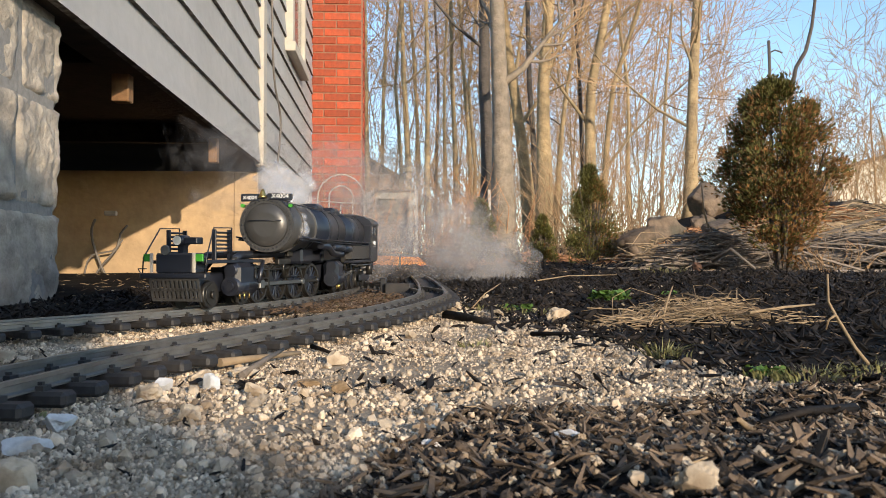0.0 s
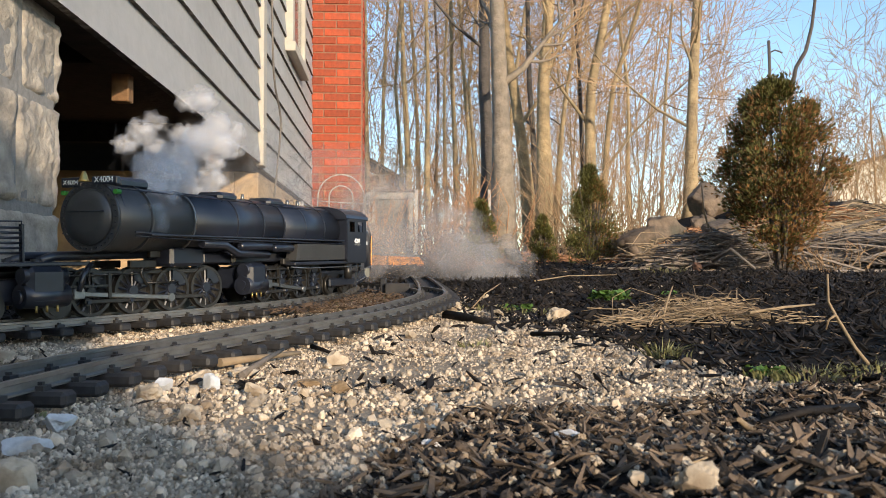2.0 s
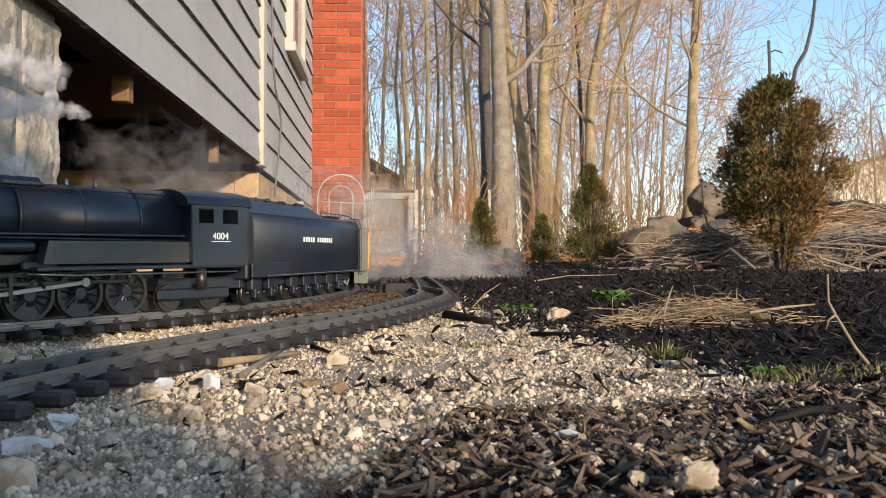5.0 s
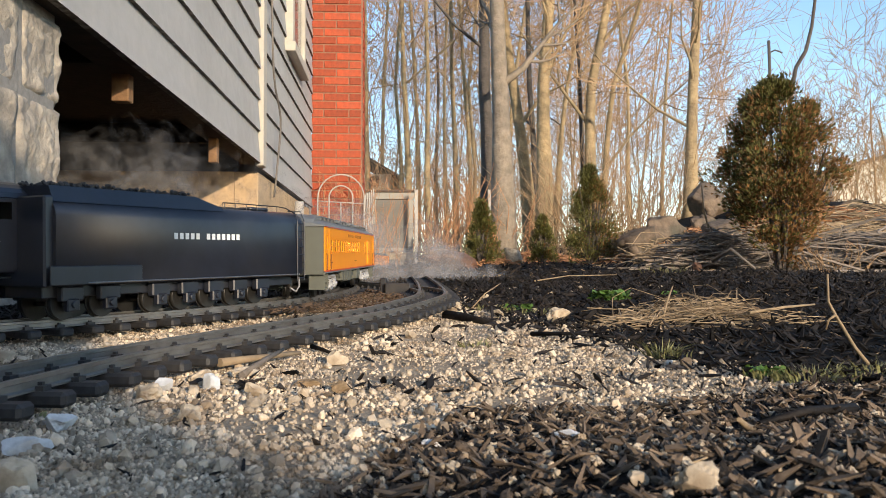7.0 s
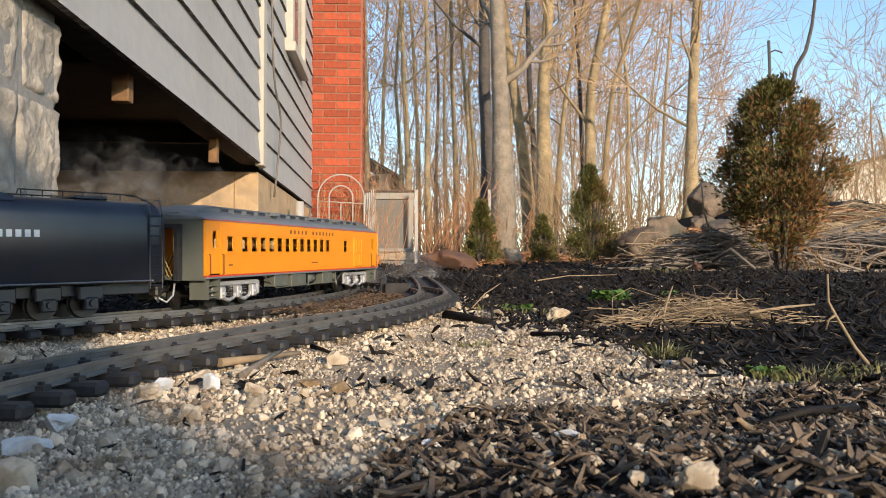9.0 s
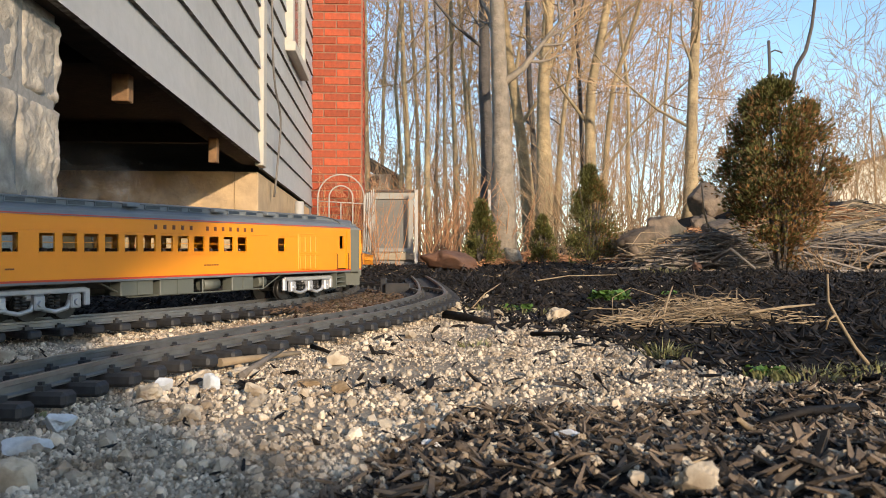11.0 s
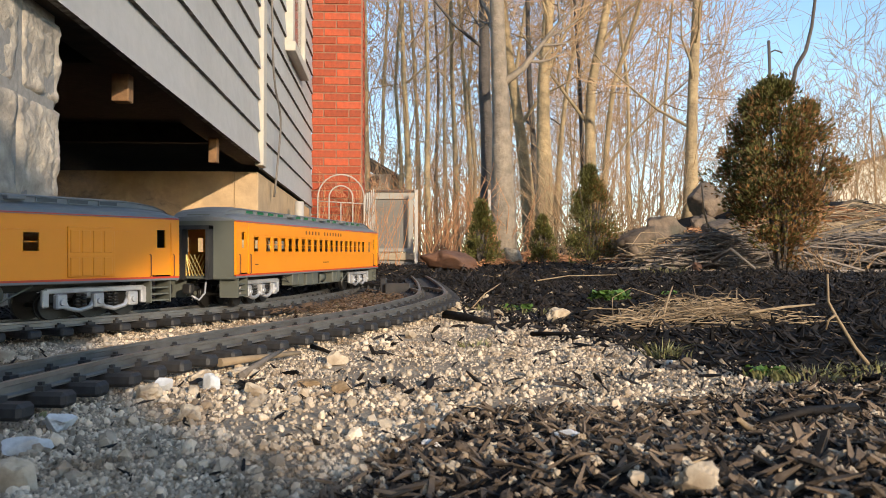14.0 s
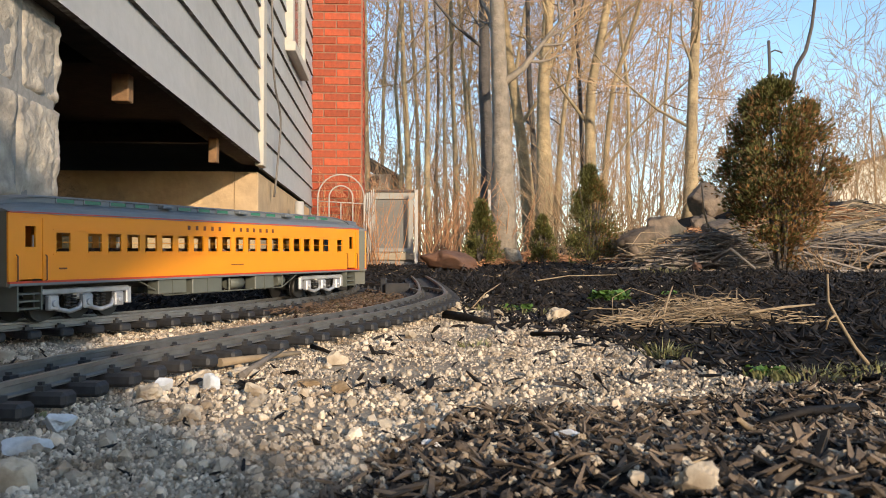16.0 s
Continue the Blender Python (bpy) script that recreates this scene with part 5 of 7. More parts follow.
def motions():
    for ob, off, b, shift in RUNNERS:
        walk(ob, [(t * 0.5, rolling_pose(START + off - SPEED * t * 0.5, b, shift)) for t in range(33)])
    rows = []
    for t in range(33):
        s = START + ENG_OFF - SPEED * t * 0.5
        rows.append((t * 0.5, rolling_pose(s, 0.10, 0.12).inverted() @ rolling_pose(s, 0.10, FRONT_MID)))
    walk(front_engine, rows)
    ticks = [i * 0.2 for i in range(81)]
    turn = SPEED / DRIVER_R
    for w, y, phase in SPINNERS:
        walk(w, [(t, pose(0, y, DRIVER_R, math.degrees(turn * t + phase))) for t in ticks])
    fine = [i * 0.1 for i in range(161)]
    for r, phase in SIDE_RODS:
        walk(r, [(t, pose(0, CRANK * math.cos(turn * t + phase), DRIVER_R + CRANK * math.sin(turn * t + phase))) for t in fine])
    for m, c, y, length, phase in MAIN_RODS:
        rm, rc = [], []
        for t in fine:
            a = turn * t + phase
            py, pz = CRANK * math.cos(a), CRANK * math.sin(a)
            dip = math.asin(pz / length)
            rm.append((t, pose(0, y + py, DRIVER_R + pz, math.degrees(dip))))
            rc.append((t, pose(0, y + py - length * math.cos(dip), DRIVER_R)))
        walk(m, rm)
        walk(c, rc)
    steam_motions()


# ---- loose ground cover ----
def scatter_mesh(name, templates, places, material, label, category, kind="stuff", smooth=False):
    """Joins many small transformed copies of the templates into one mesh; places: (template, matrix)."""
    vs, fs, off = [], [], 0
    for k, m in places:
        tv, tf = templates[k]
        a = np.array(m)
        vs.append(tv @ a[:3, :3].T + a[:3, 3])
        fs += [tuple(i + off for i in f) for f in tf]
        off += len(tv)
    me = bpy.data.meshes.new(name)
    me.from_pydata(np.concatenate(vs).tolist(), [], fs)
    if smooth:
        for p in me.polygons:
            p.use_smooth = True
    me.materials.append(material)
    me.update()
    return tagged(new(name, me), label, category, kind=kind)


def template(bm):
    bm.verts.index_update()
    bm.verts.ensure_lookup_table()
    v = np.array([list(x.co) for x in bm.verts])
    f = [tuple(x.index for x in p.verts) for p in bm.faces]
    bm.free()
    return v, f


def pebble_templates(n, rough=0.35, sub=1):
    out = []
    for i in range(n):
        bm = bmesh.new()
        blob(bm, (0, 0, 0), (1, random.uniform(0.65, 1), random.uniform(0.5, 0.8)), rough, sub, 1.6, i * 3.3 + 1)
        out.append(template(bm))
    return out


def chip_templates(n):
    """Splinters of shredded bark: three uneven cuts along a bent, tapering piece."""
    out = []
    for i in range(n):
        bm = bmesh.new()
        wide = random.uniform(0.10, 0.30)
        thick = random.uniform(0.04, 0.12)
        bend = random.uniform(-0.22, 0.22)
        lift = random.uniform(-0.15, 0.15)
        rings = []
        for k, taper in enumerate((random.uniform(0.15, 0.7), 1.0, random.uniform(0.1, 0.6))):
            x = -1 + k + random.uniform(-0.2, 0.2)
            cy, cz = bend * (1 - x * x), lift * (1 - x * x)
            rings.append([bm.verts.new((x, cy + a * wide * taper * random.uniform(0.7, 1.2), cz + b * thick * taper * random.uniform(0.7, 1.3))) for a, b in ((-1, -1), (1, -1), (1, 1), (-1, 1))])
        for k in range(2):
            for j in range(4):
                bm.faces.new((rings[k][j], rings[k][(j + 1) % 4], rings[k + 1][(j + 1) % 4], rings[k + 1][j]))
        bm.faces.new(list(reversed(rings[0])))
        bm.faces.new(rings[-1])
        out.append(template(bm))
    return out


def turned(x, y, z, s, tilt=180.0):
    return pose(x, y, z, random.uniform(-tilt, tilt), random.uniform(-tilt, tilt), random.uniform(0, 360)) @ Matrix.Diagonal((s, s, s, 1))


def near_track(x, y):
    """Distance to the nearer track's centre line."""
    best = 9.0
    for p in TRACK_POINTS:
        d = (p.x - x) ** 2 + (p.y - y) ** 2
        best = min(best, d)
    return math.sqrt(best)


TRACK_POINTS = [main_at(s * 0.05) for s in range(-22, 30)] + catmull(SIDE_KNOTS, 0.05) + catmull(BRANCH_KNOTS, 0.06)


def in_view(x, y, margin=0.03):
    return y > 0.17 and abs(x) < 0.541 * y + margin + 0.02


def build_cover():
    rnd = random.Random(11)
    random.seed(12)
    T = pebble_templates(8)
    fine, coarse = [], []
    # pea gravel of the tongue and between the tracks
    tries = 0
    while len(fine) < 52000 and tries < 900000:
        tries += 1
        y = 0.2 + 1.7 * rnd.random() ** 1.8
        x = rnd.uniform(-0.75, 0.45)
        if not in_view(x, y):
            continue
        g = gravel_here(x, y)
        far = y > 0.6 and x > 0.0
        if g < -0.11 or rnd.random() > smooth01((g + (0.10 if far else 0.05)) / (0.19 if far else 0.09)) + 0.03:
            continue
        bare = noise.noise(Vector((x * 11, y * 8, 5)))       # trodden spots with the finer bed showing
        if bare > 0.22 and rnd.random() < 0.75:
            continue
        s = rnd.uniform(0.0006, 0.00135) * (1 + 0.40 * y) * (0.8 if y > 0.55 else 1.0)
        k = rnd.random()
        if k < 0.10:
            s *= rnd.uniform(1.5, 2.4)
        elif k < 0.115:
            s *= rnd.uniform(2.6, 3.8)
        near = near_track(x, y) < 0.05
        z = ground_z(x, y) + s * 0.35 + (0.0 if near else 0)
        fine.append((rnd.randrange(8), turned(x, y, z, s)))
    scatter_mesh("gravel", T, fine, M_GRAVEL, "pale tan crushed pea gravel beside the track", "gravel")
    # bigger broken stones lying about the gravel edge and in the mulch
    C = pebble_templates(6, 0.75, 2)
    for i in range(420):
        y = 0.24 + 2.2 * rnd.random() ** 1.5
        x = rnd.uniform(-0.55, 0.6)
        if not in_view(x, y) or near_track(x, y) < 0.055:
            continue
        g = gravel_here(x, y)
        if abs(g) > 0.10 and rnd.random() < 0.6:
            continue
        s = rnd.uniform(0.0022, 0.0055) * (0.75 + 0.4 * y)
        coarse.append((rnd.randrange(6), turned(x, y, ground_z(x, y) + s * 0.2, s, 25)))
    scatter_mesh("small_stones", C, coarse, M_STONE, "pale broken limestone pieces strewn over gravel", "small stones")

    # bark mulch
    CH = chip_templates(16)
    chips, tries = [], 0
    while len(chips) < 36000 and tries < 600000:
        tries += 1
        u = rnd.random()
        if u < 0.22:
            y = rnd.uniform(0.19, 0.62)
        elif u < 0.80:
            y = rnd.uniform(0.5, 3.0)
        else:
            y = rnd.uniform(2.5, 7.5)
        x = rnd.uniform(-0.7, 0.6) * max(1.0, y) if y > 0.6 else rnd.uniform(-0.2, 0.42)
        if not in_view(x, y) or x < -0.70 - 0.062 * y + 0.03:
            continue
        g = gravel_here(x, y)
        if g > 0.0 and rnd.random() > 0.05 + (0.55 * smooth01((0.08 - g) / 0.09) if y > 0.6 and x > 0 else 0.0):
            continue
        if near_track(x, y) < 0.052 and y < 2.6:
            continue
        s = (0.0022 + 0.0095 * rnd.random() ** 2) * (0.6 + 0.50 * min(y, 4.5))
        if y < 0.55:
            s *= 0.58
        if bank(x, y / 1.243) > 0.25 and rnd.random() < 0.7:
            continue
        z = ground_z(x, y) + s * rnd.uniform(0.05, 0.5)
        chips.append((rnd.randrange(16), turned(x, y, z, s, 50)))
    scatter_mesh("mulch", CH, chips, M_MULCH, "black-brown shredded bark mulch covering the bed", "mulch")
    # browner lumps and pebbles of the near edge
    chunks, peb = [], []
    while len(chunks) < 3000:
        y, x = rnd.uniform(0.2, 0.62), rnd.uniform(-0.12, 0.40)
        if not in_view(x, y) or gravel_here(x, y) > 0.01:
            continue
        s = rnd.uniform(0.0015, 0.0055)
        if rnd.random() < 0.6:
            chunks.append((16 + rnd.randrange(6), turned(x, y, ground_z(x, y) + s * 0.3, s * 0.8, 50) @ Matrix.Diagonal((1, 0.6, 0.6, 1))))
        else:
            chunks.append((rnd.randrange(10), turned(x, y, ground_z(x, y) + s * 0.6, s * 1.6, 40) @ Matrix.Diagonal((1, 0.8, 1, 1))))
        if rnd.random() < 0.30:
            q = rnd.uniform(0.0008, 0.0026)
            peb.append((rnd.randrange(6), turned(x + 0.004, y, ground_z(x, y) + 0.002, q, 60)))
    scatter_mesh("bark_chunks", CH + C, chunks, M_BARKBROWN, "brown broken bark chunks on the mulch", "bark")
    scatter_mesh("pebbles", C, peb, M_STONE, "pale pebbles strewn in the mulch", "pebbles")
    # pale chips, bits of straw and twig in the mulch
    bits = []
    for i in range(2300):
        y = rnd.choice((rnd.uniform(0.22, 0.6), rnd.uniform(0.5, 2.6), rnd.uniform(2, 6)))
        x = rnd.uniform(-0.5, 0.6) * max(0.7, y)
        if not in_view(x, y) or near_track(x, y) < 0.045:
            continue
        s = rnd.uniform(0.0015, 0.008) * (0.5 + 0.5 * min(y, 4))
        m = turned(x, y, ground_z(x, y) + s * 0.35, s, 22) @ Matrix.Diagonal((1, 0.35, 0.8, 1))
        bits.append((rnd.randrange(10), m))
    scatter_mesh("straw_bits", CH, bits, M_STRAW, "tan bits of straw and wood in the mulch", "litter")
    # leaf litter between the tracks
    lit = []
    for i in range(1500):
        s0 = rnd.uniform(-0.35, 0.5)
        p = main_at(s0)
        h = main_heading(s0)
        o = rnd.uniform(0.045, 0.16)
        x, y = p.x + math.cos(h) * o, p.y - math.sin(h) * o
        if near_track(x, y) < 0.045:
            continue
        s = rnd.uniform(0.0025, 0.007)
        lit.append((rnd.randrange(10), turned(x, y, rail_z(s0) - 0.012 + rnd.uniform(0, 0.006), s, 35) @ Matrix.Diagonal((1, 1.6, 1, 1))))
    scatter_mesh("leaf_litter", CH, lit, mat("dry_leaf_litter", (0.11, 0.07, 0.042), 0.85, scale=60, per_island=0.5), "dry brown leaf litter between the tracks", "leaf litter")


build_cover()


def stone(x, y, size, label, material=None, seed=0.0, sink=0.3, turn=0.0, name="stone", rough=0.4, z=None):
    bm = bmesh.new()
    blob(bm, (0, 0, 0), size, rough, 4, 1.2, seed)
    cuts = random.Random(int(seed * 10))
    for k in range(9):      # broken faces
        d = Vector((cuts.gauss(0, 1), cuts.gauss(0, 1), cuts.gauss(0, 0.8))).normalized()
        reach = cuts.uniform(0.50, 0.82)
        for v in bm.verts:
            q = Vector((v.co.x / size[0], v.co.y / size[1], v.co.z / size[2]))
            over = q.dot(d) - reach
            if over > 0:
                q -= d * over * 0.92
                v.co = Vector((q.x * size[0], q.y * size[1], q.z * size[2]))
    ob = part(name, bm, material or M_STONE, None, label, smooth=False)
    for p in ob.data.polygons:
        p.use_smooth = name != "stone"
    ob.matrix_basis = pose(x, y, (ground_z(x, y) if z is None else z) + size[2] * (1 - sink), 0, 0, turn)
    return tagged(ob, "", "stone" if name == "stone" else "boulder", "loose stones" if name == "stone" else "boulders")


def place_stones():
    white, tan = "pale limestone lump lying on dark mulch", "tan limestone lump lying on gravel"
    slab, moss, clod = "bluish white broken limestone slab beside the ties", "mossy tan stone in shaded gravel", "flat brown clay clod on gravel"
    rows = [  # x, y, half sizes, label, material
        (0.083, 0.268, (0.0080, 0.0062, 0.0066), white, M_STONE), (0.068, 0.286, (0.0042, 0.004, 0.0035), white, M_STONE), (0.076, 0.322, (0.0035, 0.003, 0.003), tan, M_STONE),
        (-0.005, 0.362, (0.0055, 0.004, 0.003), white, M_WHITE_STONE), (0.057, 0.378, (0.0080, 0.003, 0.0035), "curled white shard in the mulch", M_WHITE_STONE), (0.115, 0.30, (0.003, 0.003, 0.003), tan, M_STONE),
        (-0.193, 0.383, (0.0125, 0.009, 0.0055), slab, M_WHITE_STONE), (-0.200, 0.428, (0.0105, 0.008, 0.0065), slab, M_WHITE_STONE), (-0.162, 0.310, (0.0120, 0.009, 0.0075), moss, M_STONE),
        (-0.187, 0.518, (0.0110, 0.008, 0.0072), white, M_STONE), (-0.190, 0.560, (0.0085, 0.007, 0.006), white, M_WHITE_STONE), (-0.138, 0.449, (0.0068, 0.006, 0.0055), tan, M_STONE),
        (-0.121, 0.531, (0.0075, 0.006, 0.0055), tan, M_STONE), (-0.158, 0.56, (0.0085, 0.007, 0.006), white, M_WHITE_STONE), (-0.176, 0.60, (0.011, 0.008, 0.0065), tan, M_STONE), (-0.150, 0.62, (0.010, 0.008, 0.005), tan, M_STONE),
        (-0.095, 0.590, (0.0125, 0.010, 0.0035), clod, M_CLOD), (-0.070, 0.556, (0.006, 0.006, 0.0045), clod, M_CLOD), (-0.094, 0.723, (0.0105, 0.008, 0.007), tan, M_STONE), (-0.037, 0.925, (0.0078, 0.007, 0.006), tan, M_STONE),
        (0.158, 1.140, (0.0175, 0.014, 0.0125), "tan weathered field stone on mulch", M_STONE), (0.082, 1.212, (0.0110, 0.008, 0.0065), white, M_STONE), (0.061, 1.242, (0.0075, 0.006, 0.005), white, M_STONE),
        (0.019, 1.318, (0.0115, 0.009, 0.0085), tan, M_STONE), (0.152, 0.922, (0.0100, 0.007, 0.003), white, M_WHITE_STONE), (0.143, 0.965, (0.0070, 0.006, 0.005), tan, M_STONE), (0.201, 0.680, (0.0068, 0.005, 0.0065), "dark slate chip on gravel", M_ROCK),
        (0.192, 0.70, (0.0035, 0.003, 0.004), white, M_WHITE_STONE), (0.238, 0.70, (0.0035, 0.003, 0.004), tan, M_STONE), (-0.263, 1.19, (0.009, 0.008, 0.006), tan, M_STONE), (-0.30, 0.66, (0.0095, 0.008, 0.006), tan, M_STONE), (-0.385, 0.72, (0.012, 0.009, 0.008), tan, M_STONE)]
    for i, (x, y, size, label, m) in enumerate(rows):
        stone(x, y, size, label, m, seed=i * 2.7 + 0.4, turn=i * 47 % 60 - 30, sink=0.35, rough=0.42)
    B = [  # boulders of the bank
        (0.07, 4.75, (0.235, 0.15, 0.095), "long red-brown boulder at the bed's edge", M_RED_ROCK, 0.3, 8), (1.36, 5.75, (0.19, 0.15, 0.19), "sunlit tan boulder at the foot of the bank", M_ROCK, 0.2, 40),
        (1.62, 6.0, (0.22, 0.16, 0.20), "lichen-grey boulder in the bank", M_ROCK, 0.3, 10), (2.30, 7.2, (0.32, 0.24, 0.22), "large grey boulder on top of the bank", M_ROCK, 0.25, 70),
        (1.95, 6.1, (0.16, 0.14, 0.14), "mossy tan boulder in the bank", M_ROCK, 0.3, 20), (1.42, 6.6, (0.2, 0.2, 0.16), "brown boulder behind the shrub", M_ROCK, 0.3, 55),
        (3.2, 6.4, (0.14, 0.12, 0.08), "tan boulder on the bank top", M_ROCK, 0.3, 5), (3.75, 6.7, (0.16, 0.12, 0.08), "rounded tan boulder on the bank top", M_ROCK, 0.3, 65), (1.10, 3.55, (0.035, 0.03, 0.03), "small red-brown stone under the dead branches", M_RED_ROCK, 0.2, 0), (1.88, 5.5, (0.17, 0.15, 0.17), "tan boulder half buried in dead stalks", M_ROCK, 0.3, 33), (2.62, 6.4, (0.15, 0.12, 0.12), "brown boulder in dead leaves", M_ROCK, 0.3, 12),
        (0.60, 6.9, (0.10, 0.06, 0.12), "pale upright stone below the trees", M_STONE, 0.2, 0)]
    for i, (x, y, size, label, m, sink, turn) in enumerate(B):
        stone(x, y, tuple(c * 0.78 for c in size), label, m, i * 5.1 + 2, sink, turn, "boulder", 0.55)


place_stones()


# ---- plants ----
def blade_tuft(name, x, y, n, h, material, label, category, spread=0.03, lean=35, width=0.0008, group=""):
    rnd = random.Random(int(x * 977 + y * 131))
    bm = bmesh.new()
    for i in range(n):
        a, r = rnd.uniform(0, 6.28), spread * math.sqrt(rnd.random())
        b = Vector((math.cos(a) * r, math.sin(a) * r, 0))
        hh = h * rnd.uniform(0.5, 1.1)
        d = Vector((math.cos(a), math.sin(a), 0)) * hh * math.tan(radians(rnd.uniform(5, lean)))
        side = Vector((-math.sin(a + 1), math.cos(a + 1), 0)) * width
        zb = ground_z(x + b.x, y + b.y) - ground_z(x, y) - 0.002
        b.z = zb
        p = [b, b + d * 0.35 + Vector((0, 0, hh * 0.6)), b + d + Vector((0, 0, hh * rnd.uniform(0.75, 1.0)))]
        v = [bm.verts.new(p[0] - side), bm.verts.new(p[0] + side), bm.verts.new(p[1] + side * 0.8), bm.verts.new(p[1] - side * 0.8), bm.verts.new(p[2])]
        bm.faces.new((v[0], v[1], v[2], v[3]))
        bm.faces.new((v[3], v[2], v[4]))
    ob = part(name, bm, material, None, label)
    ob.matrix_basis = pose(x, y, ground_z(x, y))
    return tagged(ob, "", category, group, kind="stuff")


def place_tufts():
    g = "sparse green grass tuft growing in mulch"
    for x, y, n, h, sp in ((0.199, 0.745, 60, 0.022, 0.012), (0.213, 0.75, 30, 0.014, 0.014), (0.257, 0.58, 120, 0.014, 0.022), (0.272, 0.60, 120, 0.015, 0.028), (0.30, 0.585, 130, 0.014, 0.028), (0.325, 0.61, 100, 0.016, 0.028), (0.236, 0.60, 60, 0.011, 0.016),
                           (0.066, 1.35, 40, 0.018, 0.03), (0.129, 1.29, 60, 0.016, 0.035), (0.033, 0.85, 40, 0.012, 0.016), (-0.14, 1.3, 14, 0.03, 0.03), (-0.1, 1.4, 14, 0.03, 0.03), (0.86, 3.2, 60, 0.05, 0.08), (-0.226, 0.458, 16, 0.008, 0.006)):
        blade_tuft("grass_tuft", x, y, n, h, M_GRASS, g, "grass", sp, 62)
    for x, y, n, sp in ((0.334, 1.65, 200, 0.040), (0.240, 0.615, 130, 0.015), (0.352, 1.66, 90, 0.03), (0.122, 1.30, 60, 0.025), (0.485, 1.76, 40, 0.02)):
        rnd = random.Random(int(x * 1000))
        bm = bmesh.new()
        for i in range(n):
            a, r = rnd.uniform(0, 6.28), sp * math.sqrt(rnd.random())
            s = sp * rnd.uniform(0.09, 0.18)
            m = pose(math.cos(a) * r, math.sin(a) * r * 0.7, sp * rnd.uniform(0.1, 0.55), rnd.uniform(-50, 50), rnd.uniform(-50, 50), rnd.uniform(0, 360))
            vs = [bm.verts.new(m @ Vector((math.cos(k * 1.0472) * s, math.sin(k * 1.0472) * s * 0.8, 0))) for k in range(6)]
            bm.faces.new(vs)
        ob = part("clover", bm, M_CLOVER, None, "bright green low clover patch in mulch")
        ob.matrix_basis = pose(x, y, ground_z(x, y))
        tagged(ob, "", "weed", "clover patches", kind="stuff")


place_tufts()


def stick_heap(name, cx, cy, wx, wy, h, n, length, r, material, label, category, angle=0.0, spread=40.0, seed=1, bend=0.15, zoff=0.0):
    rnd = random.Random(seed)
    bm = bmesh.new()
    z00 = ground_z(cx, cy)
    for i in range(n):
        x, y = rnd.gauss(0, wx / 2.2), rnd.gauss(0, wy / 2.2)
        e = max(0.0, 1 - (x / wx) ** 2 - (y / wy) ** 2)
        z = ground_z(cx + x, cy + y) - z00 + rnd.uniform(0.0, h) * e + r * 2
        L = length * rnd.uniform(0.3, 1.0)
        a = radians(angle + rnd.gauss(0, spread))
        d = Vector((math.cos(a), math.sin(a), rnd.gauss(0, 0.12)))
        b = Vector((rnd.gauss(0, 1), rnd.gauss(0, 1), rnd.gauss(0, 0.5))) * L * bend
        p0 = Vector((x, y, z)) - d * L / 2
        pts = [p0, p0 + d * L * 0.35 + b * 0.7, p0 + d * L * 0.7 + b * 0.8, p0 + d * L]
        for p in pts:
            p.z = max(p.z, ground_z(cx + p.x, cy + p.y) - z00 + r)
        rr = r * rnd.uniform(0.5, 1.3)
        tube(bm, pts, [rr, rr * 0.9, rr * 0.75, rr * 0.4], 5)
    ob = part(name, bm, material, None, label)
    ob.matrix_basis = pose(cx, cy, z00 + zoff)
    return tagged(ob, "", category, kind="stuff")


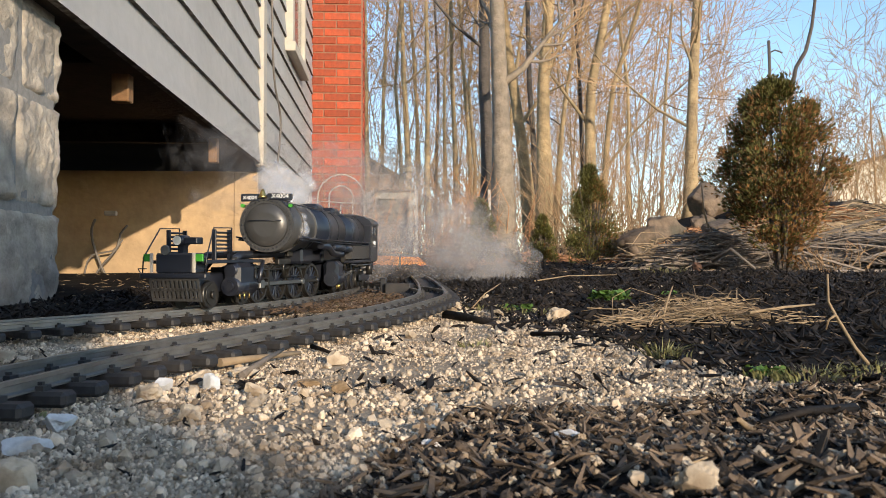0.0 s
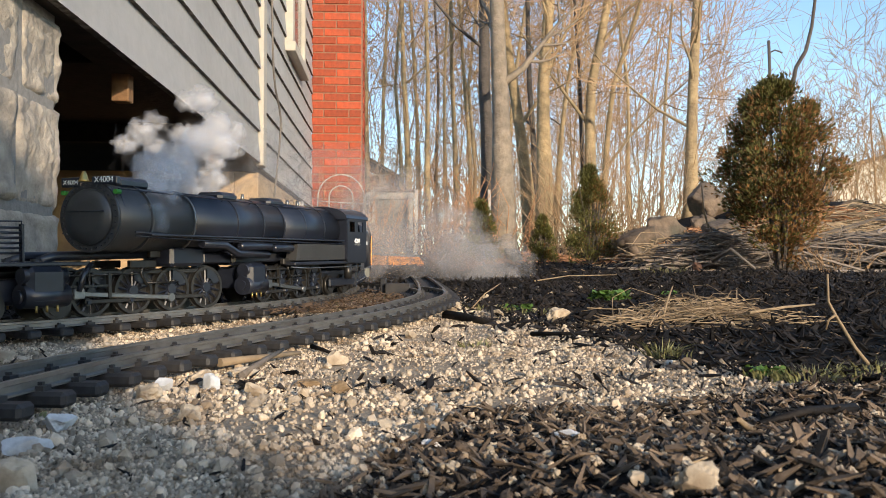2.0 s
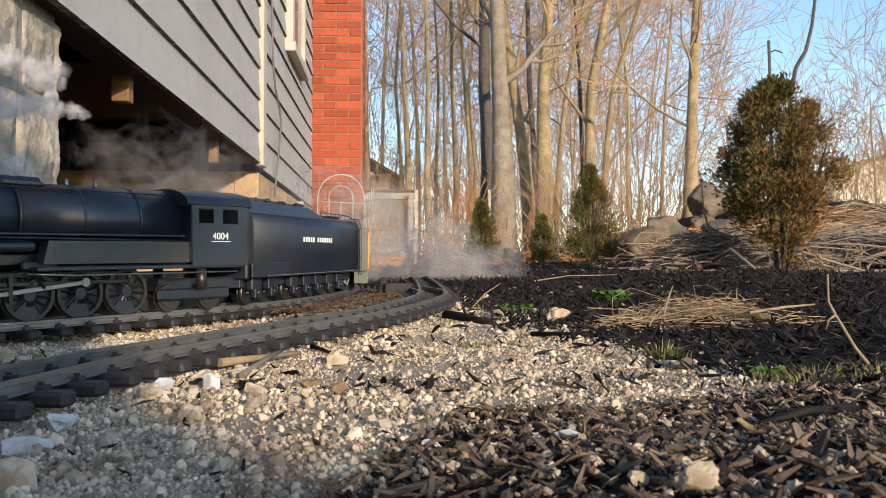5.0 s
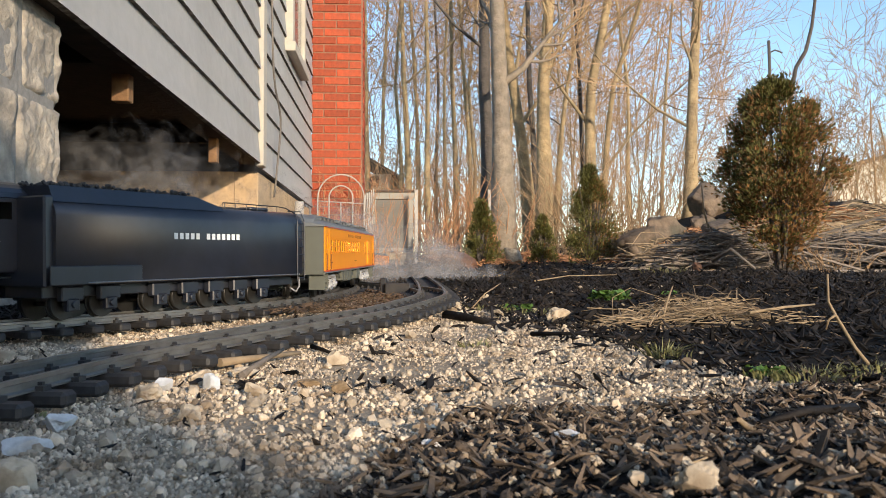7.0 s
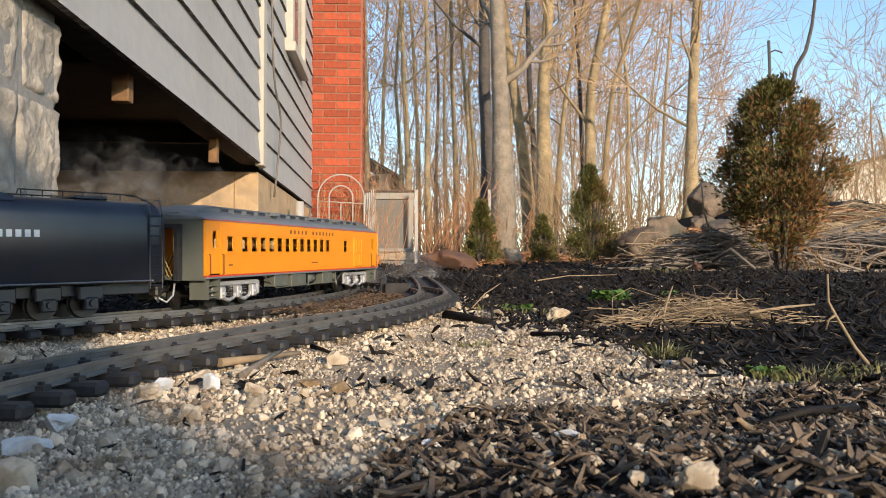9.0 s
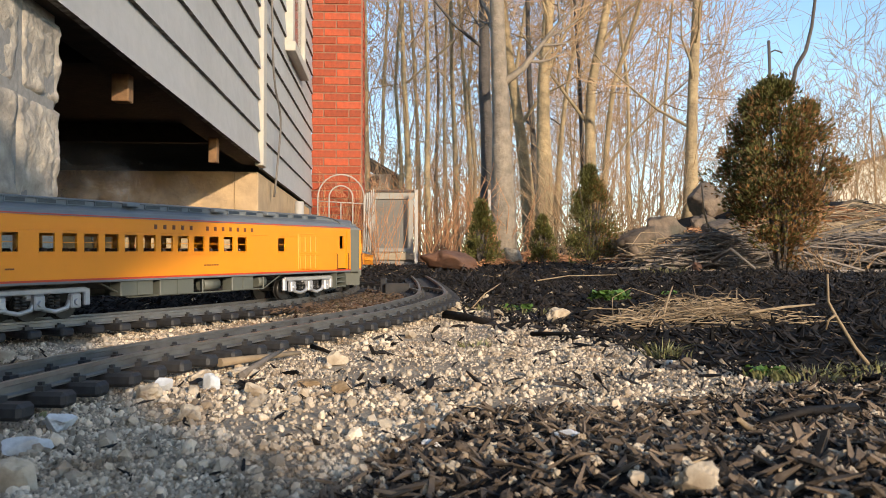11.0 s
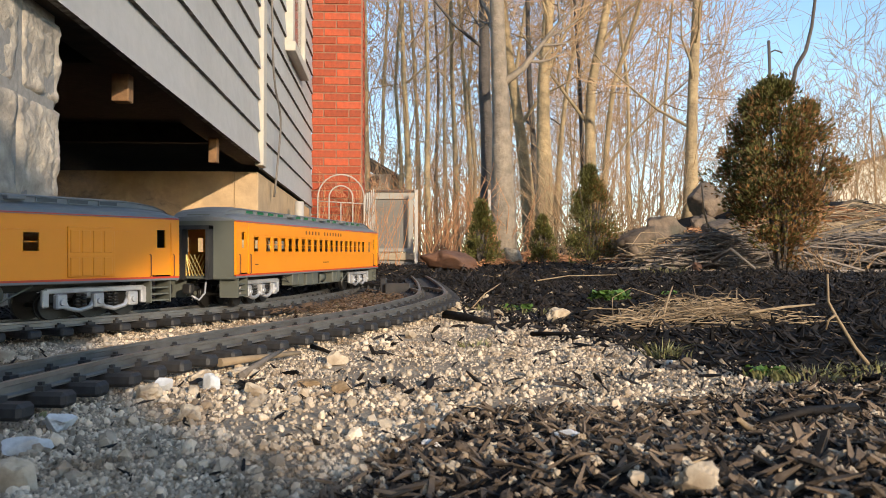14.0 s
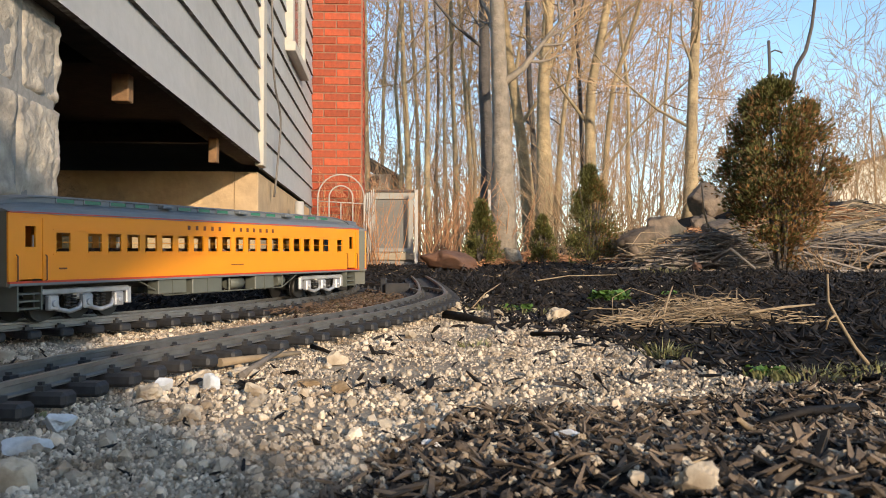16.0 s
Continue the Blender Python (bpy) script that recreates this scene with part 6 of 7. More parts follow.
def place_heaps():
    stick_heap("straw_heap", 0.375, 1.17, 0.125, 0.085, 0.022, 330, 0.115, 0.00075, M_STRAW, "flattened heap of tan dry grass stalks on mulch", "dry grass", 12, 55, 3, 0.34)
    stick_heap("straw_heap", 0.25, 1.08, 0.06, 0.05, 0.012, 70, 0.075, 0.0009, M_STRAW, "small heap of tan dry grass stalks on mulch", "dry grass", 20, 35, 4)
    stick_heap("branch_pile", 1.32, 3.95, 0.30, 0.22, 0.19, 480, 0.32, 0.0045, M_DEADTWIG, "tangled pile of bleached grey dead branches", "branch pile", 10, 50, 5, 0.2)
    stick_heap("branch_pile", 2.05, 3.95, 0.55, 0.34, 0.20, 300, 0.6, 0.0055, M_DEADTWIG, "long pile of bleached grey dead branches", "branch pile", -4, 42, 6, 0.28)
    stick_heap("straw_heap", 1.55, 4.8, 0.5, 0.4, 0.15, 420, 0.5, 0.0032, M_STRAW, "sunlit tan dead stalks over the bank", "dry stalks", 15, 45, 7, 0.2)
    stick_heap("straw_heap", 2.35, 5.0, 0.7, 0.4, 0.12, 420, 0.8, 0.0035, M_STRAW, "sunlit tan dead stalks over the bank top", "dry stalks", 0, 25, 8, 0.15)
    stick_heap("leaf_bank", 1.75, 6.0, 0.6, 0.4, 0.10, 900, 0.09, 0.006, M_REDTWIG, "rust-brown dead leaves on the bank", "dead leaves", 0, 90, 9)
    stick_heap("leaf_bank", 0.8, 7.6, 0.6, 0.3, 0.10, 700, 0.09, 0.006, M_REDTWIG, "rust-brown low dead plants below the trees", "dead leaves", 0, 90, 10)
    stick_heap("leaf_bank", 0.35, 6.9, 0.35, 0.3, 0.06, 400, 0.08, 0.005, M_REDTWIG, "rust-brown low dead plants by the boulder", "dead leaves", 0, 90, 13)
    stick_heap("leaf_bank", 2.7, 5.9, 0.8, 0.5, 0.08, 900, 0.10, 0.006, M_REDTWIG, "rust-brown dead leaves along the bank top", "dead leaves", 0, 90, 14)
    stick_heap("straw_heap", 3.0, 5.6, 0.8, 0.5, 0.10, 360, 0.5, 0.004, M_STRAW, "sunlit tan dead stalks strewn along the bank top", "dry stalks", 5, 40, 15, 0.25)
    # single sticks
    def stick(pts, r, label, material=M_DEADTWIG):
        bm = bmesh.new()
        q = [Vector(p) for p in pts]
        q = [Vector((p.x, p.y, p.z + ground_z(p.x, p.y))) for p in q]
        tube(bm, q, [r * (1.05 - 0.5 * i / (len(q) - 1)) for i in range(len(q))], 7)
        tagged(part("stick", bm, material), label, "stick", "fallen sticks")
    stick([(-0.178, 0.655, 0.009), (-0.158, 0.69, 0.009), (-0.128, 0.735, 0.008)], 0.0036, "tan peeled stick lying beside the track", M_STRAW)
    stick([(-0.148, 0.605, 0.004), (-0.142, 0.65, 0.010), (-0.138, 0.71, 0.015)], 0.0026, "split grey stick lying on gravel")
    stick([(-0.128, 0.80, 0.005), (-0.115, 0.785, 0.004), (-0.098, 0.755, 0.004)], 0.0024, "thin dark twig lying on gravel", M_MULCH)
    stick([(0.005, 1.225, 0.004), (0.03, 1.18, 0.006), (0.045, 1.15, 0.005), (0.069, 1.105, 0.003)], 0.008, "dark rotten bark piece on gravel", M_MULCH)
    stick([(0.337, 0.640, 0.0), (0.325, 0.648, 0.02), (0.313, 0.655, 0.046), (0.310, 0.66, 0.056), (0.312, 0.665, 0.078)], 0.0016, "pale dry stalk standing in the mulch", M_STRAW)
    stick([(0.3135, 0.654, 0.046), (0.308, 0.655, 0.042), (0.306, 0.656, 0.034)], 0.0011, "broken pale side stalk in the mulch", M_STRAW)
    stick([(0.152, 0.405, 0.004), (0.140, 0.380, 0.006), (0.126, 0.350, 0.010)], 0.0020, "brown weathered twig lying on mulch", M_STRAW)
    stick([(0.235, 0.47, 0.004), (0.20, 0.45, 0.006), (0.165, 0.43, 0.004)], 0.0030, "dark rotten branch piece lying on mulch", M_MULCH)
    stick([(0.41, 1.10, 0.016), (0.47, 1.13, 0.022), (0.53, 1.17, 0.026)], 0.0024, "thick tan stalk on the dry grass", M_STRAW)
    stick([(0.30, 1.12, 0.010), (0.315, 1.15, 0.034), (0.325, 1.16, 0.052)], 0.0018, "upright tan stalk in the dry grass", M_STRAW)
    stick([(0.10, 0.93, 0.004), (0.14, 0.90, 0.006), (0.185, 0.885, 0.004)], 0.0026, "dark twig lying over gravel", M_MULCH)
    stick([(0.045, 1.32, 0.003), (0.068, 1.33, 0.028), (0.095, 1.36, 0.045)], 0.0012, "dry bent weed stalk beside the track", M_STRAW)
    stick([(0.285, 2.55, 0.012), (0.42, 2.75, 0.02), (0.60, 2.8, 0.014)], 0.0022, "pale bent twig lying on mulch", M_STRAW)
    stick([(1.32, 4.0, 0.12), (1.275, 4.0, 0.3), (1.265, 4.0, 0.42)], 0.006, "bleached upright stake in the branch pile", M_STRAW)
    stick([(1.10, 3.35, 0.05), (1.16, 3.3, 0.10), (1.22, 3.2, 0.02)], 0.008, "bent bleached branch on the pile", M_DEADTWIG)


place_heaps()


def evergreen(x, y, height, half_w, label, brown, n, seed, shape="cone", lean=0.0):
    """A shrub: short stems, inner twigs, and thousands of flat sprays with gaps between its clumps."""
    rnd = random.Random(seed)
    ob = empty("evergreen_shrub", pose(x, y, ground_z(x, y)), label, "shrub", "evergreen shrubs")
    bm = bmesh.new()
    for i in range(26):
        a = rnd.uniform(0, 6.28)
        r = half_w * rnd.uniform(0.1, 0.75)
        top = Vector((math.cos(a) * r, math.sin(a) * r, height * rnd.uniform(0.4, 0.85)))
        tube(bm, [Vector((math.cos(a) * 0.02, math.sin(a) * 0.02, -0.02)), top * 0.45 + Vector((rnd.gauss(0, 0.01), rnd.gauss(0, 0.01), 0)), top], [height * 0.011, height * 0.007, height * 0.003], 5)
    tagged(part("stem_frame", bm, M_BARK_DARK, ob), kind="stuff")
    clumps = []
    for i in range(150 if shape == "egg" else 90):
        t = rnd.random() ** 0.85
        t = 0.06 + 0.94 * t
        if shape == "egg":
            w = half_w * (math.sin(math.pi * min(1.0, (t * 0.80 + 0.20)) ** 1.15) ** 0.75) if t < 1 else 0
            w *= 0.26 + 0.74 * smooth01(t / 0.52)
        else:
            w = half_w * (1 - t) ** 0.75 * (0.75 + 0.25 * smooth01(t / 0.2)) + 0.004
        a = rnd.uniform(0, 6.28)
        rr = w * rnd.uniform(0.45, 1.0)
        c = Vector((math.cos(a) * rr + lean * t, math.sin(a) * rr, t * height * 0.96))
        size = (0.13 if shape == "egg" else 0.13) * height * rnd.uniform(0.45, 0.95) * (1.15 - 0.5 * t)
        if shape == "egg" and t < 0.34:
            if rnd.random() < 0.45:
                continue
            size *= 0.7
        clumps.append((c, size, a))
    green, rust = bmesh.new(), bmesh.new()
    for i in range(n):
        c, size, a = clumps[rnd.randrange(len(clumps))]
        d = Vector((rnd.gauss(0, 1), rnd.gauss(0, 1), rnd.gauss(0, 1))).normalized()
        p = c + d * size * rnd.random() ** 0.5
        p.z = max(p.z, 0.01)
        out = (Vector((c.x, c.y, 0)).normalized() if c.xy.length > 1e-4 else d) * 0.7 + Vector((0, 0, 0.9)) + d * 0.8
        out.normalize()
        L = height * (rnd.uniform(0.012, 0.028) if shape == "egg" else rnd.uniform(0.014, 0.032) * (1.9 if height < 0.6 else 1.0))
        side = out.orthogonal().normalized()
        side = (Matrix.Rotation(rnd.uniform(0, 6.28), 3, out) @ side) * L * rnd.uniform(0.10, 0.20)
        k = brown * (1.35 - 0.9 * p.z / height) + 0.35 * noise.noise(c * (9 / height) * 0.4 + Vector((seed, 0, 0))) + (0.15 if p.x > 0 else -0.1)
        bm = rust if rnd.random() < k else green
        v = [bm.verts.new(p - side * 0.4), bm.verts.new(p + out * L * 0.5 - side), bm.verts.new(p + out * L), bm.verts.new(p + out * L * 0.5 + side), bm.verts.new(p + side * 0.4)]
        bm.faces.new(v)
        tip = p + out * L * 0.45
        for sgn in (-1, 1):
            q = tip + side.normalized() * sgn * L * 0.5 + out * L * 0.25
            bm.faces.new((bm.verts.new(tip - out * L * 0.12), bm.verts.new(q), bm.verts.new(tip + out * L * 0.10)))
    part("crown", green, M_NEEDLE, ob)
    if len(rust.verts):
        part("browned_sprays", rust, M_NEEDLE_BROWN, ob, "rusty dying sprays")
    return ob


evergreen(1.45, 3.50, 0.85, 0.255, "tall rounded evergreen shrub half browned by winter", 0.52, 30000, 3, "egg", -0.03)
evergreen(1.085, 6.0, 0.74, 0.25, "dark green conical evergreen shrub on the mulch bed", 0.12, 15000, 5)
evergreen(0.845, 6.95, 0.42, 0.13, "small green conical evergreen shrub", 0.0, 6000, 6)
evergreen(0.318, 6.8, 0.55, 0.155, "slim green conical evergreen shrub", 0.0, 7000, 7)


# ---- trees ----
def bough(bl, bt, p, d, length, r, depth, rnd, up, twig_r):
    """A limb with its side limbs; the thinnest go to the twig mesh."""
    n = 4 if depth else 3
    pts, dirs = [p.copy()], []
    d = d.normalized()
    step = length / n
    for i in range(n):
        d = (d + Vector((rnd.gauss(0, 0.16), rnd.gauss(0, 0.16), rnd.gauss(0, 0.10) + up * 0.12))).normalized()
        pts.append(pts[-1] + d * step)
        dirs.append(d)
    rad = [max(twig_r * 0.6, r * (1 - 0.82 * i / n)) for i in range(n + 1)]
    thin = r < twig_r * 3.0
    tube(bt if thin else bl, pts, rad, 3 if thin else 6, cap=False)
    if depth == 0:
        return
    kids = rnd.randint(5, 7)
    for k in range(kids):
        t = 0.25 + 0.75 * (k + rnd.random()) / kids
        i = min(n - 1, int(t * n))
        q = pts[i].lerp(pts[i + 1], t * n - i)
        side = dirs[i].orthogonal().normalized()
        side = Matrix.Rotation(rnd.uniform(0, 6.28), 3, dirs[i]) @ side
        nd = dirs[i] * rnd.uniform(0.5, 0.9) + side * rnd.uniform(0.6, 1.0)
        bough(bl, bt, q, nd, length * rnd.uniform(0.38, 0.62), r * (1 - 0.75 * t) * 0.6 + twig_r * 0.5, depth - 1, rnd, up, twig_r)


def tree(xs, y, width, material, label, seed, limbs=9, depth=2, first=0.45, reach=1.0, top_f=1.5, r_end=0.45, low=0):
    """xs: picture columns of the trunk at rows 400, 200 and 0, at depth y; width in the same units."""
    rnd = random.Random(seed)
    k = y / 1450.0
    P = []
    for row, col in zip((470, 300, 150, 0, -260, -520) if not low else (470, 420, 370, 300, 230, low), (*(xs[0],), *(xs[0] * 0.5 + xs[1] * 0.5,), xs[1], xs[2], xs[2] + (xs[2] - xs[1]) * 0.9, xs[2] + (xs[2] - xs[1]) * 1.2)):
        P.append(Vector(((col - 784) * k + rnd.gauss(0, 3.2) * k, y + rnd.gauss(0, 0.05), EYE_Z + (475 - row) * k)))
    P[0].z = ground_z(P[0].x, y) - 0.1
    ob = empty("tree", Matrix.Translation(P[0]), label, "tree", "bare winter trees")
    base = P[0].copy()
    P = [p - base for p in P]
    r0 = width * k / 2
    bm = bmesh.new()
    pts = catmull([tuple(p) for p in P], y * 0.05)
    n = len(pts)
    rad = [r0 * (1.12 - (1.12 - r_end) * i / (n - 1)) * (1 + 0.05 * noise.noise(Vector((seed, i * 0.7, 0)))) + (r0 * 0.45 * max(0, 1 - i / 3.0) if i < 3 else 0) for i in range(n)]
    tube(bm, pts, rad, 12)
    part("trunk", bm, material, ob)
    bl, bt = bmesh.new(), bmesh.new()
    twig_r = 0.00072 * y / 1.6
    for i in range(limbs):
        t = first + (1 - first) * (i + rnd.random()) / limbs * 0.95
        j = min(n - 2, int(t * (n - 1)))
        a = rnd.uniform(0, 6.28)
        d = Vector((math.cos(a), math.sin(a) * 0.7, rnd.uniform(0.35, 1.1)))
        L = y * 0.17 * reach * rnd.uniform(0.6, 1.3)
        bough(bl, bt, pts[j], d, L, rad[j] * rnd.uniform(0.25, 0.5), depth, rnd, 1.0, twig_r)
    if len(bl.verts):
        tagged(part("limb_frame", bl, material, ob), kind="stuff")
    else:
        bl.free()
    tagged(part("crown", bt, M_TWIG, ob, "fine brown winter twigs"), kind="stuff")
    return ob


def place_trees():
    pale, dark = "tall bare tree with pale bark coloured as sunlit", "tall bare tree with dark bark coloured as shaded"
    T = [((652, 648, 644), 14, 11, 0, 8), ((703, 704, 708), 15, 9, 0, 7), ((722, 718, 714), 13, 14, 0, 9), ((757, 757, 755), 12, 12, 0, 8), ((787, 789, 792), 16, 9, 0, 7), ((806, 803, 799), 13, 12, 0, 8),
         ((829, 822, 812), 14, 10, 0, 7), ((862, 860, 851), 9.6, 24, 1, 5), ((888, 886, 878), 9.0, 34, 2, 6), ((946, 917, 893), 11, 20, 0, 8), ((960, 965, 975), 10.5, 25, 0, 9), ((946, 942, 934), 11.5, 15, 1, 6),
         ((985, 1000, 1035), 12.5, 12, 0, 8), ((1042, 1050, 1072), 10.5, 19, 0, 9), ((1038, 1028, 1014), 10.8, 11, 1, 7), ((1058, 1085, 1132), 12, 14, 0, 9), ((1219, 1229, 1241), 9.5, 21, 0, 12),
         ((675, 680, 690), 18, 9, 0, 7), ((740, 735, 722), 17, 10, 0, 7), ((770, 772, 770), 18, 8, 1, 6), ((838, 836, 840), 17, 9, 0, 7), ((905, 912, 930), 16, 10, 0, 7), ((1120, 1112, 1100), 17, 9, 0, 9), ((1170, 1180, 1196), 18, 8, 0, 9), ((1290, 1300, 1290), 19, 7, 0, 9),
         ((1500, 1510, 1525), 22, 9, 0, 14), ((1560, 1556, 1550), 20, 9, 0, 14), ((1620, 1600, 1580), 18, 10, 0, 12), ((1440, 1450, 1470), 26, 7, 0, 12), ((1330, 1325, 1322), 24, 7, 0, 10)]
    for i, (xs, y, w, d, limbs) in enumerate(T):
        right = xs[0] > 1400
        w = w if w >= 18 else w * 0.72
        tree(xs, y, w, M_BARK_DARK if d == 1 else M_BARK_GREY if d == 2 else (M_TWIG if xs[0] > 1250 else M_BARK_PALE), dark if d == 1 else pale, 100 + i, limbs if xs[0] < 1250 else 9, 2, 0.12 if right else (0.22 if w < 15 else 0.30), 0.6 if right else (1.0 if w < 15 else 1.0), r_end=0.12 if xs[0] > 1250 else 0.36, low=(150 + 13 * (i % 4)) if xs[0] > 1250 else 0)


place_trees()


def far_woods():
    """The thicket behind: slender stems and a haze of twigs."""
    rnd = random.Random(77)
    bl, bt = bmesh.new(), bmesh.new()
    for i in range(100):
        y = rnd.uniform(17, 34)
        col = rnd.uniform(600, 1180) if rnd.random() < 0.82 else rnd.uniform(1150, 1750)
        k = y / 1450
        x = (col - 784) * k
        h = y * rnd.uniform(0.28, 0.5) * (0.36 if col > 1180 else 1.0)
        p = Vector((x, y, ground_z(x, y) - 0.1))
        lean = Vector((rnd.gauss(0, 0.12), 0, 1))
        pts = [p, p + lean * h * 0.35 + Vector((rnd.gauss(0, 0.08), 0, 0)), p + lean * h * 0.7 + Vector((rnd.gauss(0, 0.15), 0, 0)), p + lean * h]
        r = rnd.uniform(0.6, 1.7) * k
        tube(bl, pts, [r, r * 0.8, r * 0.55, r * 0.2], 5, cap=False)
        for j in range(16):
            t = rnd.uniform(0.15, 1.0)
            q = pts[min(2, int(t * 3))].lerp(pts[min(3, int(t * 3) + 1)], t * 3 - min(2, int(t * 3)))
            a = rnd.uniform(0, 6.28)
            bough(bl, bt, q, Vector((math.cos(a), math.sin(a) * 0.6, rnd.uniform(0.3, 1.1))), h * rnd.uniform(0.12, 0.28), r * 0.35, 1, rnd, 0.8, 0.00045 * y)
    ob = empty("far_woods", Matrix(), "distant bare winter wood of slender stems", "woods", kind="stuff")
    part("stems", bl, M_BARK_PALE, ob)
    part("twigs", bt, M_TWIG, ob)


far_woods()


def brush(x, y, n, h, spread, material, label, seed, lean=0.35, r=0.006):
    rnd = random.Random(seed)
    bm = bmesh.new()
    for i in range(n):
        a = rnd.uniform(0, 6.28)
        b = Vector((rnd.gauss(0, spread * 0.3), rnd.gauss(0, spread * 0.2), -0.03))
        hh = h * rnd.uniform(0.5, 1.15)
        d = Vector((rnd.gauss(0, lean), rnd.gauss(0, lean * 0.6), 1)) * hh
        c = Vector((rnd.gauss(0, 0.05), 0, 0)) * hh
        pts = [b, b + d * 0.35 + c, b + d * 0.7 + c * 1.5, b + d]
        tube(bm, pts, [r, r * 0.8, r * 0.55, r * 0.25], 4, cap=False)
        for j in range(3):
            q = pts[1].lerp(pts[3], rnd.random())
            e = q + (d.normalized() + Vector((rnd.gauss(0, 0.6), rnd.gauss(0, 0.4), 0))) * hh * 0.2
            tube(bm, [q, e], [r * 0.45, r * 0.2], 3, cap=False)
    ob = part("brush", bm, material, None, label)
    ob.matrix_basis = pose(x, y, ground_z(x, y))
    return tagged(ob, "", "brush", kind="stuff")


def place_brush():
    brush(0.06, 8.2, 40, 0.85, 0.5, M_REDTWIG, "reddish bare brush stems", 1)
    brush(0.62, 9.0, 34, 0.8, 0.6, M_REDTWIG, "reddish bare brush stems below the trees", 2)
    brush(-0.35, 10.5, 50, 1.2, 0.8, M_REDTWIG, "reddish bare brush stems beside the house", 3)
    brush(1.9, 9.6, 110, 1.3, 1.6, M_TWIG, "tan bare brush thicket behind the bank", 4, 0.5)
    brush(2.9, 10.5, 80, 1.2, 1.8, M_TWIG, "tan bare brush thicket behind the bank", 5, 0.5)
    brush(1.3, 12.0, 120, 1.8, 2.2, M_TWIG, "tan bare brush thicket under the trees", 6, 0.45)
    brush(0.2, 13.0, 120, 2.0, 2.2, M_TWIG, "tan bare brush thicket under the trees", 7, 0.45)
    brush(-0.9, 15.0, 110, 3.4, 3.0, M_TWIG, "tall bare brush thicket deep in the wood", 11, 0.25)
    brush(1.6, 16.0, 120, 3.2, 4.0, M_TWIG, "tall bare brush thicket deep in the wood", 12, 0.3)
    brush(5.0, 11.5, 120, 1.3, 2.4, M_TWIG, "tan bare brush thicket beyond the bank", 8, 0.5)
    brush(-0.74, 6.90, 70, 0.75, 0.5, M_REDTWIG, "tangled dry vine stems at the chimney foot", 9, 0.22, 0.0035)
    brush(1.65, 3.55, 30, 0.16, 0.25, M_TWIG, "dry stems at the foot of the shrub", 10, 0.5, 0.003)


place_brush()


